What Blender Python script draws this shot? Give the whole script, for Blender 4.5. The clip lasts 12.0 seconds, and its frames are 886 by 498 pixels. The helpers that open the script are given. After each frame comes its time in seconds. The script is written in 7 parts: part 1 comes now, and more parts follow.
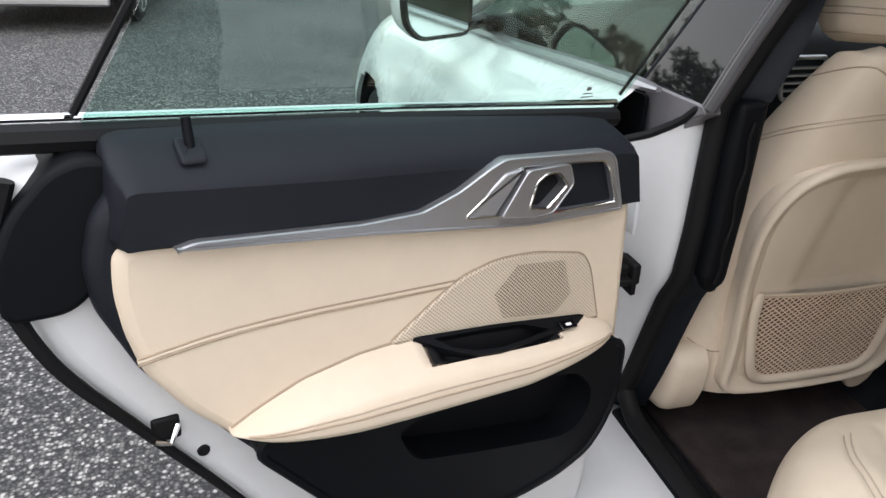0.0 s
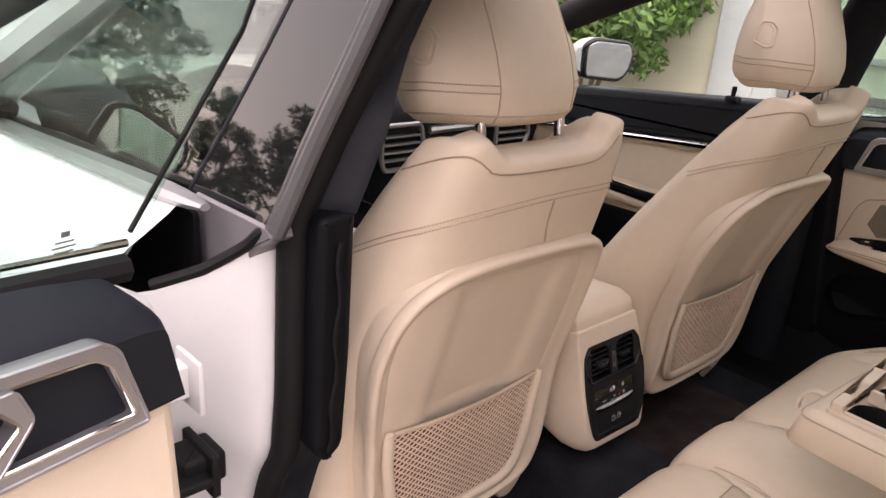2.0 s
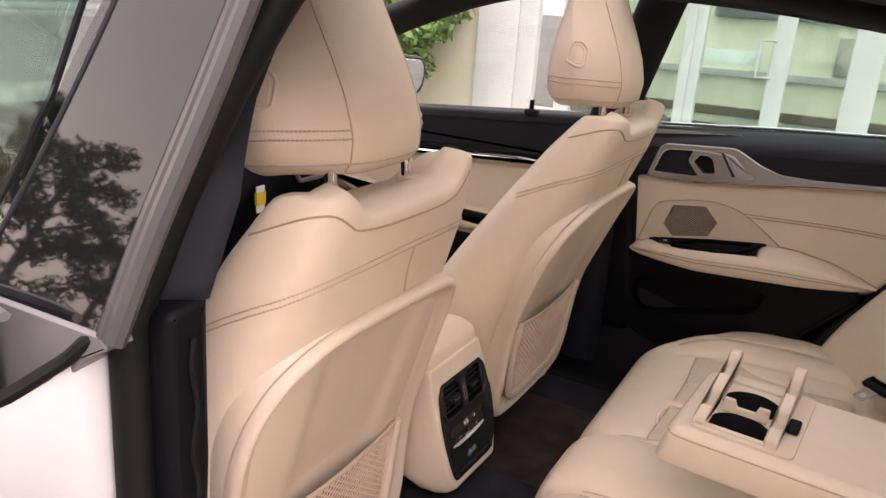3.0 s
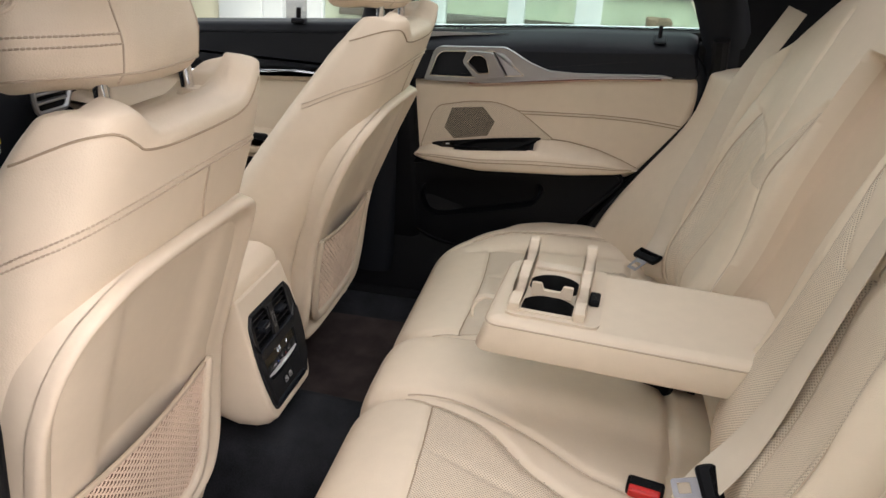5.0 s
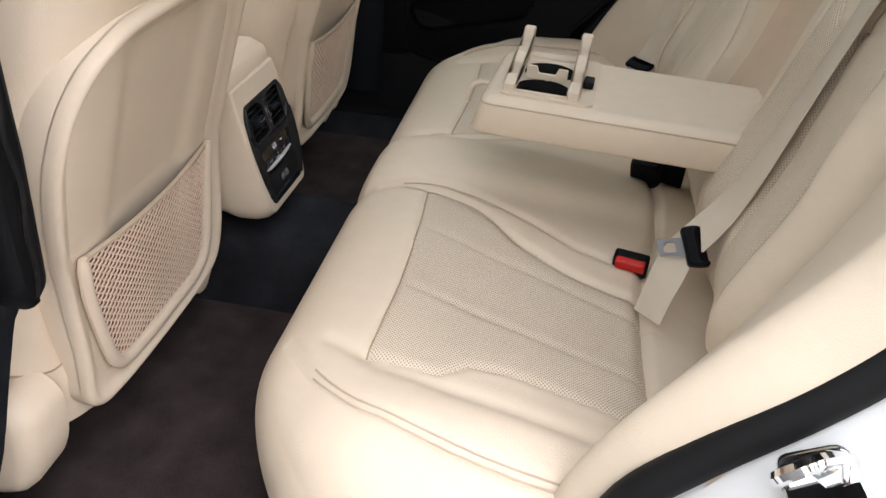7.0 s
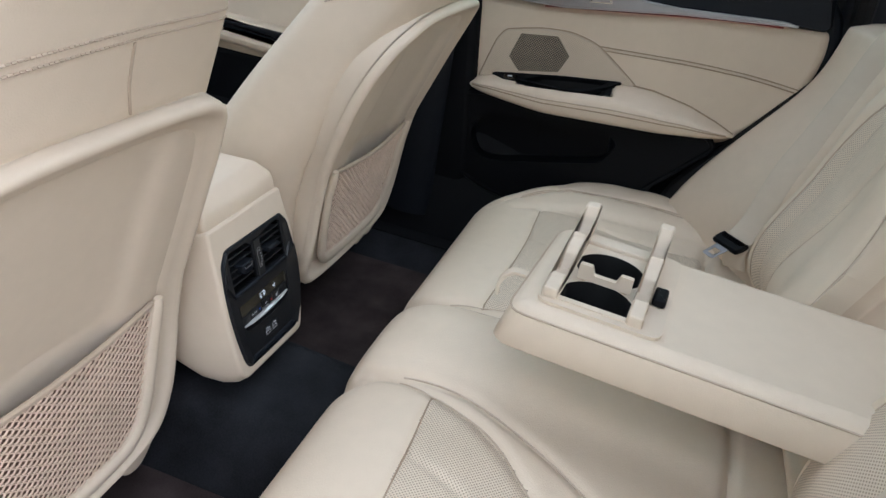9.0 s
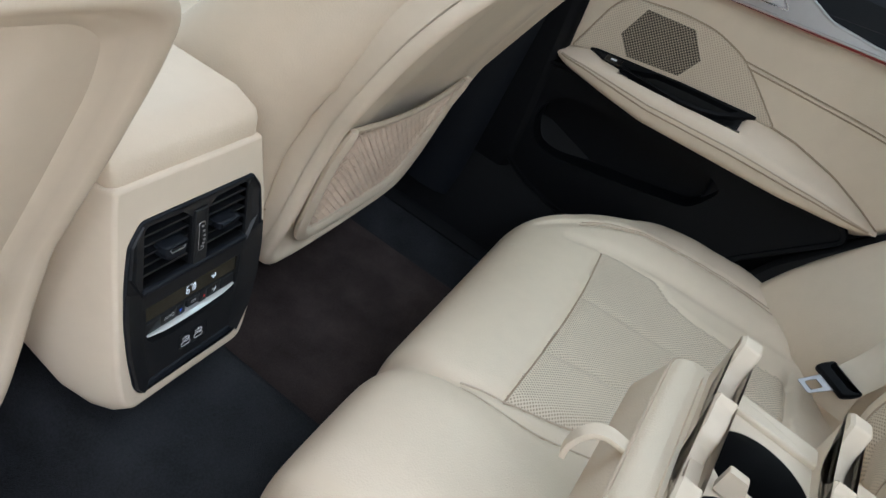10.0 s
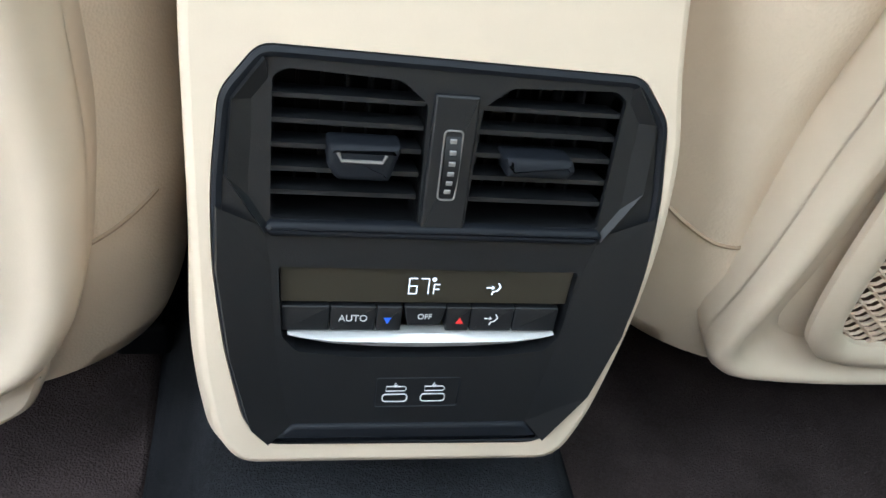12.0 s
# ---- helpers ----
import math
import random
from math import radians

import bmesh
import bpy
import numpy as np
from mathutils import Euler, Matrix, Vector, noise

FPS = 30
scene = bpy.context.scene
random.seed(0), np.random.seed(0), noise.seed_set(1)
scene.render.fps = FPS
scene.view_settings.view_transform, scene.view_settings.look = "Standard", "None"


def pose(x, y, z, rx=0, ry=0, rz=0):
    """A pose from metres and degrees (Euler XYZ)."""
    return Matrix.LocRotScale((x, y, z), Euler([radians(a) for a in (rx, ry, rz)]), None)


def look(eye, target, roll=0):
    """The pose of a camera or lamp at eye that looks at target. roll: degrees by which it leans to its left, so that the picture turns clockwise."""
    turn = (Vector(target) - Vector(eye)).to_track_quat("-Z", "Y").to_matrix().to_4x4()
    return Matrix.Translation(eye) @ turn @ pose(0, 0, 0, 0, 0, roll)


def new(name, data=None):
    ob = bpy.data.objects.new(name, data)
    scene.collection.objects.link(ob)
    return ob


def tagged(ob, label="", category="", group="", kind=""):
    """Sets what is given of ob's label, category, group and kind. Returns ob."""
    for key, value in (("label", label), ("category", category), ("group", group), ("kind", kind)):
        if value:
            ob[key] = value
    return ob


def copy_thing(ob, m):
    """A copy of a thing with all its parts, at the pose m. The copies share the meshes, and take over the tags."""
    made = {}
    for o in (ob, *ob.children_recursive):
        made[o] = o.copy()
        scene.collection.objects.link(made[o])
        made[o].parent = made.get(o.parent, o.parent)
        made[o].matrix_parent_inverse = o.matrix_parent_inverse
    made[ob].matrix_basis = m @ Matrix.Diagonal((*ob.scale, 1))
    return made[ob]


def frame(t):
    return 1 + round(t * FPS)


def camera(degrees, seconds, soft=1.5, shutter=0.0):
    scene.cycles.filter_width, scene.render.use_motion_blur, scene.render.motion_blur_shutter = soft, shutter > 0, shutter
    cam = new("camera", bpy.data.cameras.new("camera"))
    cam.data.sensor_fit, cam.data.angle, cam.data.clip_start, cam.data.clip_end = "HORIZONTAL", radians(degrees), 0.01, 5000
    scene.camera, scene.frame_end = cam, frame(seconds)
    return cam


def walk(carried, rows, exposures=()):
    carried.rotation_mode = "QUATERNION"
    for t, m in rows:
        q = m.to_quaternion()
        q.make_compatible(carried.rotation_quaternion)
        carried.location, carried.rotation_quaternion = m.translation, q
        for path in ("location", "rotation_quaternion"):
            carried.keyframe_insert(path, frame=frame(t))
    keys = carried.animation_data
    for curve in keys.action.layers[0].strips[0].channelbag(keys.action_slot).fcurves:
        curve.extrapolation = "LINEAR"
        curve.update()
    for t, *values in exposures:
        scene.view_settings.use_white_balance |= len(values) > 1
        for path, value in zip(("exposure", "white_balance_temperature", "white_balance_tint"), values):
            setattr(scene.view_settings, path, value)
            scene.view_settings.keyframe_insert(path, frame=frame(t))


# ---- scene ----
from mathutils.bvhtree import BVHTree

cam = camera(61.0, 12.0)
PATH = [
    (0, (-1.375, -0.941, 1.264), (-0.876, 0.798, 0.411), 2.1),
    (0.5, (-1.348, -0.919, 1.259), (-0.677, 0.784, 0.453), 2.8),
    (1, (-1.295, -0.869, 1.253), (-0.41, 0.757, 0.498), 3.6),
    (1.5, (-1.192, -0.757, 1.251), (-0.09, 0.757, 0.547), 4.0),
    (2, (-1.107, -0.66, 1.249), (0.207, 0.691, 0.58), 4.2),
    (2.5, (-1.08, -0.58, 1.255), (0.435, 0.562, 0.622), 4.1),
    (3, (-1.083, -0.514, 1.269), (0.593, 0.388, 0.652), 3.9),
    (3.5, (-1.082, -0.492, 1.275), (0.696, 0.195, 0.671), 3.5),
    (3.7, (-1.075, -0.486, 1.275), (0.728, 0.122, 0.66), 3.2),
    (5.3, (-1.068, -0.459, 1.228), (0.741, -0.199, 0.416), 4.0),
    (5.5, (-1.07, -0.459, 1.224), (0.721, -0.213, 0.368), 4.0),
    (6, (-1.094, -0.457, 1.197), (0.648, -0.239, 0.239), 4.3),
    (6.5, (-1.133, -0.453, 1.159), (0.555, -0.249, 0.106), 4.3),
    (6.7, (-1.149, -0.455, 1.141), (0.52, -0.247, 0.058), 4.3),
    (8.3, (-0.954, -0.493, 1.139), (0.745, -0.151, 0.14), 4.5),
    (8.5, (-0.904, -0.495, 1.146), (0.803, -0.121, 0.174), 5.4),
    (9, (-0.818, -0.455, 1.151), (0.902, -0.03, 0.223), 9.8),
    (9.5, (-0.651, -0.351, 1.084), (1.047, 0.071, 0.115), 16.9),
    (10, (-0.475, -0.273, 1.048), (1.198, 0.019, -0.007), 29.5),
    (10.5, (-0.307, -0.169, 0.885), (1.268, 0.277, -0.264), 38.7),
    (11, (-0.15, -0.149, 0.749), (0.973, 0.781, -0.62), 34.1),
    (11.5, (-0.093, -0.192, 0.746), (0.617, 1.13, -0.576), 20.9),
    (12, (-0.062, -0.226, 0.78), (0.356, 1.23, -0.526), 12.1),
]
EXPO = [(0.0, 1.35, 6300, 15), (0.5, 1.45, 6300, 17), (1.0, 1.6, 6500, 20), (1.5, 1.82, 6900, 27), (2.5, 2.03, 7200, 35), (3.5, 2.22, 7400, 33), (5.5, 2.25, 6400, 17), (6.0, 2.25, 6100, 15), (6.5, 2.06, 6100, 16), (6.7, 2.0, 6500, 18), (8.3, 2.1, 6000, 17), (8.5, 2.15, 5900, 18), (9.0, 2.25, 5800, 15), (9.5, 2.25, 5800, 15), (10.0, 2.38, 5800, 12), (10.5, 2.55, 5700, 20), (11.0, 3.4, 5700, 20), (11.5, 3.65, 5700, 20), (12.0, 3.25, 5700, 8)]
walk(cam, [(t, look(eye, target, roll)) for t, eye, target, roll in PATH], EXPO)

# ---- sky and sun: a bright overcast afternoon ----
world = bpy.data.worlds.new("sky")
scene.world = world
world.use_nodes = True
wn = world.node_tree.nodes
sky = wn.new("ShaderNodeTexSky")
sky.sky_type, sky.sun_disc = "NISHITA", False
sky.sun_elevation, sky.sun_rotation = radians(66), radians(217)
sky.air_density, sky.dust_density, sky.ozone_density = 3.0, 1.0, 0.5
cloud = wn.new("ShaderNodeHueSaturation")
cloud.inputs["Saturation"].default_value = 0.22
world.node_tree.links.new(sky.outputs[0], cloud.inputs["Color"])
world.node_tree.links.new(cloud.outputs[0], wn["Background"].inputs[0])
wn["Background"].inputs[1].default_value = 0.15
sun = new("sun", bpy.data.lights.new("sun", "SUN"))
sun.data.energy, sun.data.angle, sun.data.color = 0.28, radians(80), (1.0, 0.96, 0.9)
sun.matrix_world = look((-3, -4, 9), (0, 0, 0))

# ---- helpers for meshes ----
WORLD = {}


def thing(name, origin, label="", category="", group="", kind=""):
    """An Empty at the base of a thing, which parents its parts."""
    ob = new(name)
    ob.empty_display_size = 0.05
    ob.location = origin
    WORLD[ob] = Matrix.Translation(origin)
    return tagged(ob, label, category, group, kind)


def part(name, bm, material, parent=None, label="", sharp=40, flat=False):
    """Links a bmesh as one mesh object under a thing or a part; points are given in the world."""
    bmesh.ops.recalc_face_normals(bm, faces=bm.faces[:])
    me = bpy.data.meshes.new(name)
    bm.to_mesh(me)
    bm.free()
    me.materials.append(material)
    if not flat:
        me.shade_smooth()
        me.set_sharp_from_angle(angle=radians(sharp))
        if sharp < 65:
            crisp = [me.loops[k].edge_index for p in me.polygons if p.loop_total > 5 and p.area > 2e-4 for k in p.loop_indices]
            if crisp:
                mark = me.attributes.get("sharp_edge") or me.attributes.new("sharp_edge", "BOOLEAN", "EDGE")
                for k in crisp:
                    mark.data[k].value = True
    ob = new(name, me)
    WORLD[ob] = Matrix.Identity(4)
    if parent is not None:
        ob.parent = parent
        ob.matrix_parent_inverse = WORLD[parent].inverted()
    if label:
        ob["label"] = label
    return ob


def single(name, bm, material, label, category, group="", kind="", sharp=40):
    return tagged(part(name, bm, material, sharp=sharp), label, category, group, kind)


def flat_map(p, a, b, n):
    """A map of (a, b, w) to the world: p + a*A + b*B + w*N."""
    p, a, b, n = Vector(p), Vector(a), Vector(b), Vector(n)
    return lambda u, v, w: p + a * u + b * v + n * w


def fillet(pts, r, k=4):
    """Rounds the corners of a closed outline."""
    out, n = [], len(pts)
    rs = r if isinstance(r, (list, tuple)) else [r] * n
    for i in range(n):
        p, q, s = Vector(pts[i - 1]), Vector(pts[i]), Vector(pts[(i + 1) % n])
        a, b = p - q, s - q
        d = min(rs[i], a.length * 0.45, b.length * 0.45)
        a, b = q + a.normalized() * d, q + b.normalized() * d
        for j in range(k + 1):
            t = j / k
            c = a * (1 - t) ** 2 + q * 2 * t * (1 - t) + b * t * t
            if not out or (c - out[-1]).length > 1e-5:
                out.append(c)
    if (out[0] - out[-1]).length < 1e-5:
        out.pop()
    return [tuple(c) for c in out]


def inset(pts, d):
    """Moves a closed outline inwards by d."""
    n = len(pts)
    area = sum(pts[i - 1][0] * pts[i][1] - pts[i][0] * pts[i - 1][1] for i in range(n))
    s = 1 if area > 0 else -1
    out = []
    for i in range(n):
        p, q, r = Vector(pts[i - 1]), Vector(pts[i]), Vector(pts[(i + 1) % n])
        a, b = (q - p).normalized(), (r - q).normalized()
        na, nb = Vector((-a.y, a.x)) * s, Vector((-b.y, b.x)) * s
        m = (na + nb)
        m = m / max(m.length_squared * 0.5, 0.5)
        out.append(tuple(q + m * d))
    return out


def spline(pts, n, closed=False):
    """A smooth line of n points through the given points."""
    P = [np.array(p, float) for p in pts]
    m = len(P)
    seg = m if closed else m - 1
    out = []
    for i in range(n):
        s = i / (n if closed else n - 1) * seg
        k = min(int(s), seg - 1)
        t = s - k
        g = (lambda j: P[j % m]) if closed else (lambda j: P[min(max(j, 0), m - 1)])
        a, b, c, d = g(k - 1), g(k), g(k + 1), g(k + 2)
        out.append(0.5 * (2 * b + (c - a) * t + (2 * a - 5 * b + 4 * c - d) * t * t + (3 * b - a - 3 * c + d) * t ** 3))
    return out


def skin(bm, rings, closed=True, caps=True):
    """Quads between rings of equal length."""
    vs = [[bm.verts.new(tuple(p)) for p in ring] for ring in rings]
    n = len(vs[0])
    for a, b in zip(vs, vs[1:]):
        for i in range(n if closed else n - 1):
            j = (i + 1) % n
            bm.faces.new((a[i], a[j], b[j], b[i]))
    if caps and closed:
        bm.faces.new(vs[0][::-1])
        bm.faces.new(vs[-1])
    return vs


def slab(outline, fmap, w0, w1, r=0.002, bm=None, back=False):
    """A panel with that outline between depths w0 and w1, with a rounded front edge."""
    bm = bm or bmesh.new()
    rings = []
    if back:
        rings += [[fmap(*p, w0) for p in inset(outline, r)]]
    rings += [[fmap(*p, w0 + (r if back else 0)) for p in outline]]
    for k in range(4):
        a = k / 3 * math.pi / 2
        rings.append([fmap(*p, w1 - r + r * math.sin(a)) for p in inset(outline, r * (1 - math.cos(a)))])
    skin(bm, rings)
    return bm


def plate(outer, holes, fmap, w0, w1, bm=None):
    """A flat plate with holes through it."""
    bm = bm or bmesh.new()
    edges, loops = [], []
    for ring in [outer] + list(holes):
        vs = [bm.verts.new(fmap(*p, w1)) for p in ring]
        edges += [bm.edges.new((vs[i], vs[(i + 1) % len(vs)])) for i in range(len(vs))]
        loops.append((ring, vs))
    bmesh.ops.triangle_fill(bm, edges=edges, use_beauty=True)
    for ring, vs in loops:
        low = [bm.verts.new(fmap(*p, w0)) for p in ring]
        for i in range(len(vs)):
            j = (i + 1) % len(vs)
            bm.faces.new((vs[i], vs[j], low[j], low[i]))
    return bm


def tube(pts, r, sides=6, bm=None, closed=False, squash=1.0, up=None):
    """A round (or squashed) bar along a line; r may be a list."""
    bm = bm or bmesh.new()
    P = [Vector(p) for p in pts]
    n = len(P)
    ref = Vector(up) if up is not None else None
    rings = []
    for i, p in enumerate(P):
        t = (P[(i + 1) % n] - P[i - 1]) if closed else (P[min(i + 1, n - 1)] - P[max(i - 1, 0)])
        t.normalize()
        if ref is None or abs(ref.dot(t)) > 0.99:
            ref = Vector((0, 0, 1)) if abs(t.z) < 0.9 else Vector((1, 0, 0))
        a = (ref - t * ref.dot(t)).normalized()
        if up is None:
            ref = a
        b = t.cross(a)
        rr = r[i] if isinstance(r, (list, tuple)) else r
        rings.append([p + (a * math.cos(k / sides * math.tau) * squash + b * math.sin(k / sides * math.tau)) * rr for k in range(sides)])
    skin(bm, rings + ([rings[0]] if closed else []), caps=not closed)
    return bm


def stitches(pts, r, pitch=0.0046, gap=0.0009):
    """A row of single stitches along a line."""
    pts = [Vector(p) for p in pts]
    at = [0.0]
    for a, b in zip(pts, pts[1:]):
        at.append(at[-1] + (b - a).length)
    spot = lambda d: Vector([float(np.interp(d, at, [p[i] for p in pts])) for i in range(3)])
    bm = bmesh.new()
    for k in range(int(at[-1] / pitch)):
        a, b = spot(k * pitch), spot((k + 1) * pitch - gap)
        if (b - a).length > 1e-4:
            tube([a, (a + b) / 2, b], [r * 0.7, r, r * 0.7], 4, bm)
    return bm


def strap(pts, across, width, thick=0.0014, bm=None):
    """A flat woven band along a line; across: its width's direction."""
    bm = bm or bmesh.new()
    rings = []
    P = [Vector(p) for p in pts]
    for i, p in enumerate(P):
        t = (P[min(i + 1, len(P) - 1)] - P[max(i - 1, 0)]).normalized()
        a = Vector(across[i] if isinstance(across, list) else across)
        a = (a - t * a.dot(t)).normalized()
        n = t.cross(a) * thick
        w = a * width / 2
        rings.append([p - w - n * 0.3, p - w + n * 0.3, p - w * 0.93 + n, p + w * 0.93 + n, p + w + n * 0.3, p + w - n * 0.3, p + w * 0.93 - n, p - w * 0.93 - n])
    skin(bm, rings)
    return bm


def box(bm, x0, x1, y0, y1, z0, z1, r=0.004, fmap=None):
    """A box with rounded edges."""
    fmap = fmap or (lambda x, y, z: Vector((x, y, z)))
    o = fillet([(x0, y0), (x1, y0), (x1, y1), (x0, y1)], r, 3)
    return slab(o, fmap, z0, z1, min(r, (z1 - z0) * 0.45), bm, back=True)


def cyl(bm, p, q, r, sides=16, r2=None):
    p, q = Vector(p), Vector(q)
    t = (q - p).normalized()
    a = t.orthogonal().normalized()
    b = t.cross(a)
    ring = lambda c, rr: [c + (a * math.cos(k / sides * math.tau) + b * math.sin(k / sides * math.tau)) * rr for k in range(sides)]
    e = min(r * 0.12, (q - p).length * 0.2)
    r2 = r2 or r
    skin(bm, [ring(p, r - e), ring(p + t * e, r), ring(q - t * e, r2), ring(q, r2 - e)])
    return bm


def grid(nu, nv, fn, bm=None, keep=None):
    """A sheet of quads of fn(u, v), u and v from 0 to 1; keep(u, v): whether the quad at that middle is made."""
    bm = bm or bmesh.new()
    vs = [[bm.verts.new(tuple(fn(i / nu, j / nv))) for j in range(nv + 1)] for i in range(nu + 1)]
    for i in range(nu):
        for j in range(nv):
            if keep is None or keep((i + 0.5) / nu, (j + 0.5) / nv):
                bm.faces.new((vs[i][j], vs[i + 1][j], vs[i + 1][j + 1], vs[i][j + 1]))
    bmesh.ops.delete(bm, geom=[v for v in bm.verts if not v.link_faces], context="VERTS")
    return bm


def lerp(x, xs, ys):
    return float(np.interp(x, xs, ys))


def smooth(a, b, x):
    t = min(max((x - a) / (b - a), 0.0), 1.0)
    return t * t * (3 - 2 * t)


def near(px, py, line):
    """Distances of many points to a line of points."""
    best = np.full(px.shape, 9.0)
    for (ax, ay), (bx, by) in zip(line, line[1:]):
        dx, dy = bx - ax, by - ay
        t = np.clip(((px - ax) * dx + (py - ay) * dy) / (dx * dx + dy * dy), 0, 1)
        best = np.minimum(best, np.hypot(px - ax - t * dx, py - ay - t * dy))
    return best


def inside(px, py, poly):
    res = np.zeros(px.shape, bool)
    for (ax, ay), (bx, by) in zip(poly, poly[1:] + poly[:1]):
        with np.errstate(divide="ignore", invalid="ignore"):
            res ^= ((ay > py) != (by > py)) & (px < (bx - ax) * (py - ay) / (by - ay if by != ay else 1e-9) + ax)
    return res


def sheet_parts(X, Y, Z, masks):
    """Splits a sheet of points (arrays of nu x nv) into bmeshes, one for each mask of its quads."""
    out = []
    nu, nv = X.shape
    for mask in masks:
        bm = bmesh.new()
        made = {}
        def vert(i, j):
            if (i, j) not in made:
                made[(i, j)] = bm.verts.new((X[i, j], Y[i, j], Z[i, j]))
            return made[(i, j)]
        for i, j in zip(*np.nonzero(mask)):
            bm.faces.new((vert(i, j), vert(i + 1, j), vert(i + 1, j + 1), vert(i, j + 1)))
        out.append(bm)
    return out

# ---- materials ----
def base_material(name, rough, metal=0.0, spec=0.5):
    m = bpy.data.materials.new(name)
    m.use_nodes = True
    b = m.node_tree.nodes["Principled BSDF"]
    b.inputs["Roughness"].default_value, b.inputs["Metallic"].default_value = rough, metal
    b.inputs["Specular IOR Level"].default_value = spec
    return m, m.node_tree.nodes, m.node_tree.links.new, b


def noise_at(nodes, link, coord, scale, detail=3, rough=0.5):
    n = nodes.new("ShaderNodeTexNoise")
    n.inputs["Scale"].default_value, n.inputs["Detail"].default_value, n.inputs["Roughness"].default_value = scale, detail, rough
    link(coord, n.inputs["Vector"])
    return n.outputs["Fac"]


def ramp(nodes, link, fac, stops):
    r = nodes.new("ShaderNodeValToRGB")
    while len(r.color_ramp.elements) < len(stops):
        r.color_ramp.elements.new(0.5)
    for e, (p, c) in zip(r.color_ramp.elements, stops):
        e.position, e.color = p, (*c, 1)
    link(fac, r.inputs["Fac"])
    return r.outputs["Color"]


def mixed(nodes, link, a, b, fac, kind="MIX"):
    m = nodes.new("ShaderNodeMix")
    m.data_type, m.blend_type = "RGBA", kind
    for s, v in ((m.inputs[6], a), (m.inputs[7], b), (m.inputs[0], fac)):
        if hasattr(v, "links"):
            link(v, s)
        else:
            s.default_value = (*v, 1) if isinstance(v, tuple) else v
    return m.outputs[2]


def maths(nodes, link, op, a, b=None, c=None):
    m = nodes.new("ShaderNodeMath")
    m.operation = op
    for s, v in zip(m.inputs, (a, b, c)):
        if v is None:
            continue
        if hasattr(v, "links"):
            link(v, s)
        else:
            s.default_value = v
    return m.outputs[0]


def bumped(nodes, link, b, height, strength, distance):
    n = nodes.new("ShaderNodeBump")
    n.inputs["Strength"].default_value, n.inputs["Distance"].default_value = strength, distance
    link(height, n.inputs["Height"])
    link(n.outputs[0], b.inputs["Normal"])


def plain(name, col, rough=0.5, metal=0.0, var=0.08, scale=6, fine=60, bump=0.0, bscale=500, dist=0.0004, spec=0.5, coat=0.0, rvar=0.06):
    """A surface with broad and fine variation of colour and gloss, and fine relief."""
    m, nodes, link, b = base_material(name, rough, metal, spec)
    co = nodes.new("ShaderNodeTexCoord").outputs["Object"]
    f1, f2 = noise_at(nodes, link, co, scale), noise_at(nodes, link, co, fine, 4)
    f = maths(nodes, link, "ADD", maths(nodes, link, "MULTIPLY", f1, 0.6), maths(nodes, link, "MULTIPLY", f2, 0.4))
    lo, hi = tuple(c * (1 - var) for c in col), tuple(min(c * (1 + var), 1) for c in col)
    link(ramp(nodes, link, f, [(0.3, lo), (0.7, hi)]), b.inputs["Base Color"])
    r = nodes.new("ShaderNodeMapRange")
    link(f, r.inputs["Value"])
    r.inputs["To Min"].default_value, r.inputs["To Max"].default_value = max(rough - rvar, 0.02), min(rough + rvar, 1)
    link(r.outputs[0], b.inputs["Roughness"])
    b.inputs["Coat Weight"].default_value, b.inputs["Coat Roughness"].default_value = coat, 0.04
    if bump:
        bumped(nodes, link, b, noise_at(nodes, link, co, bscale, 2), bump, dist)
    return m


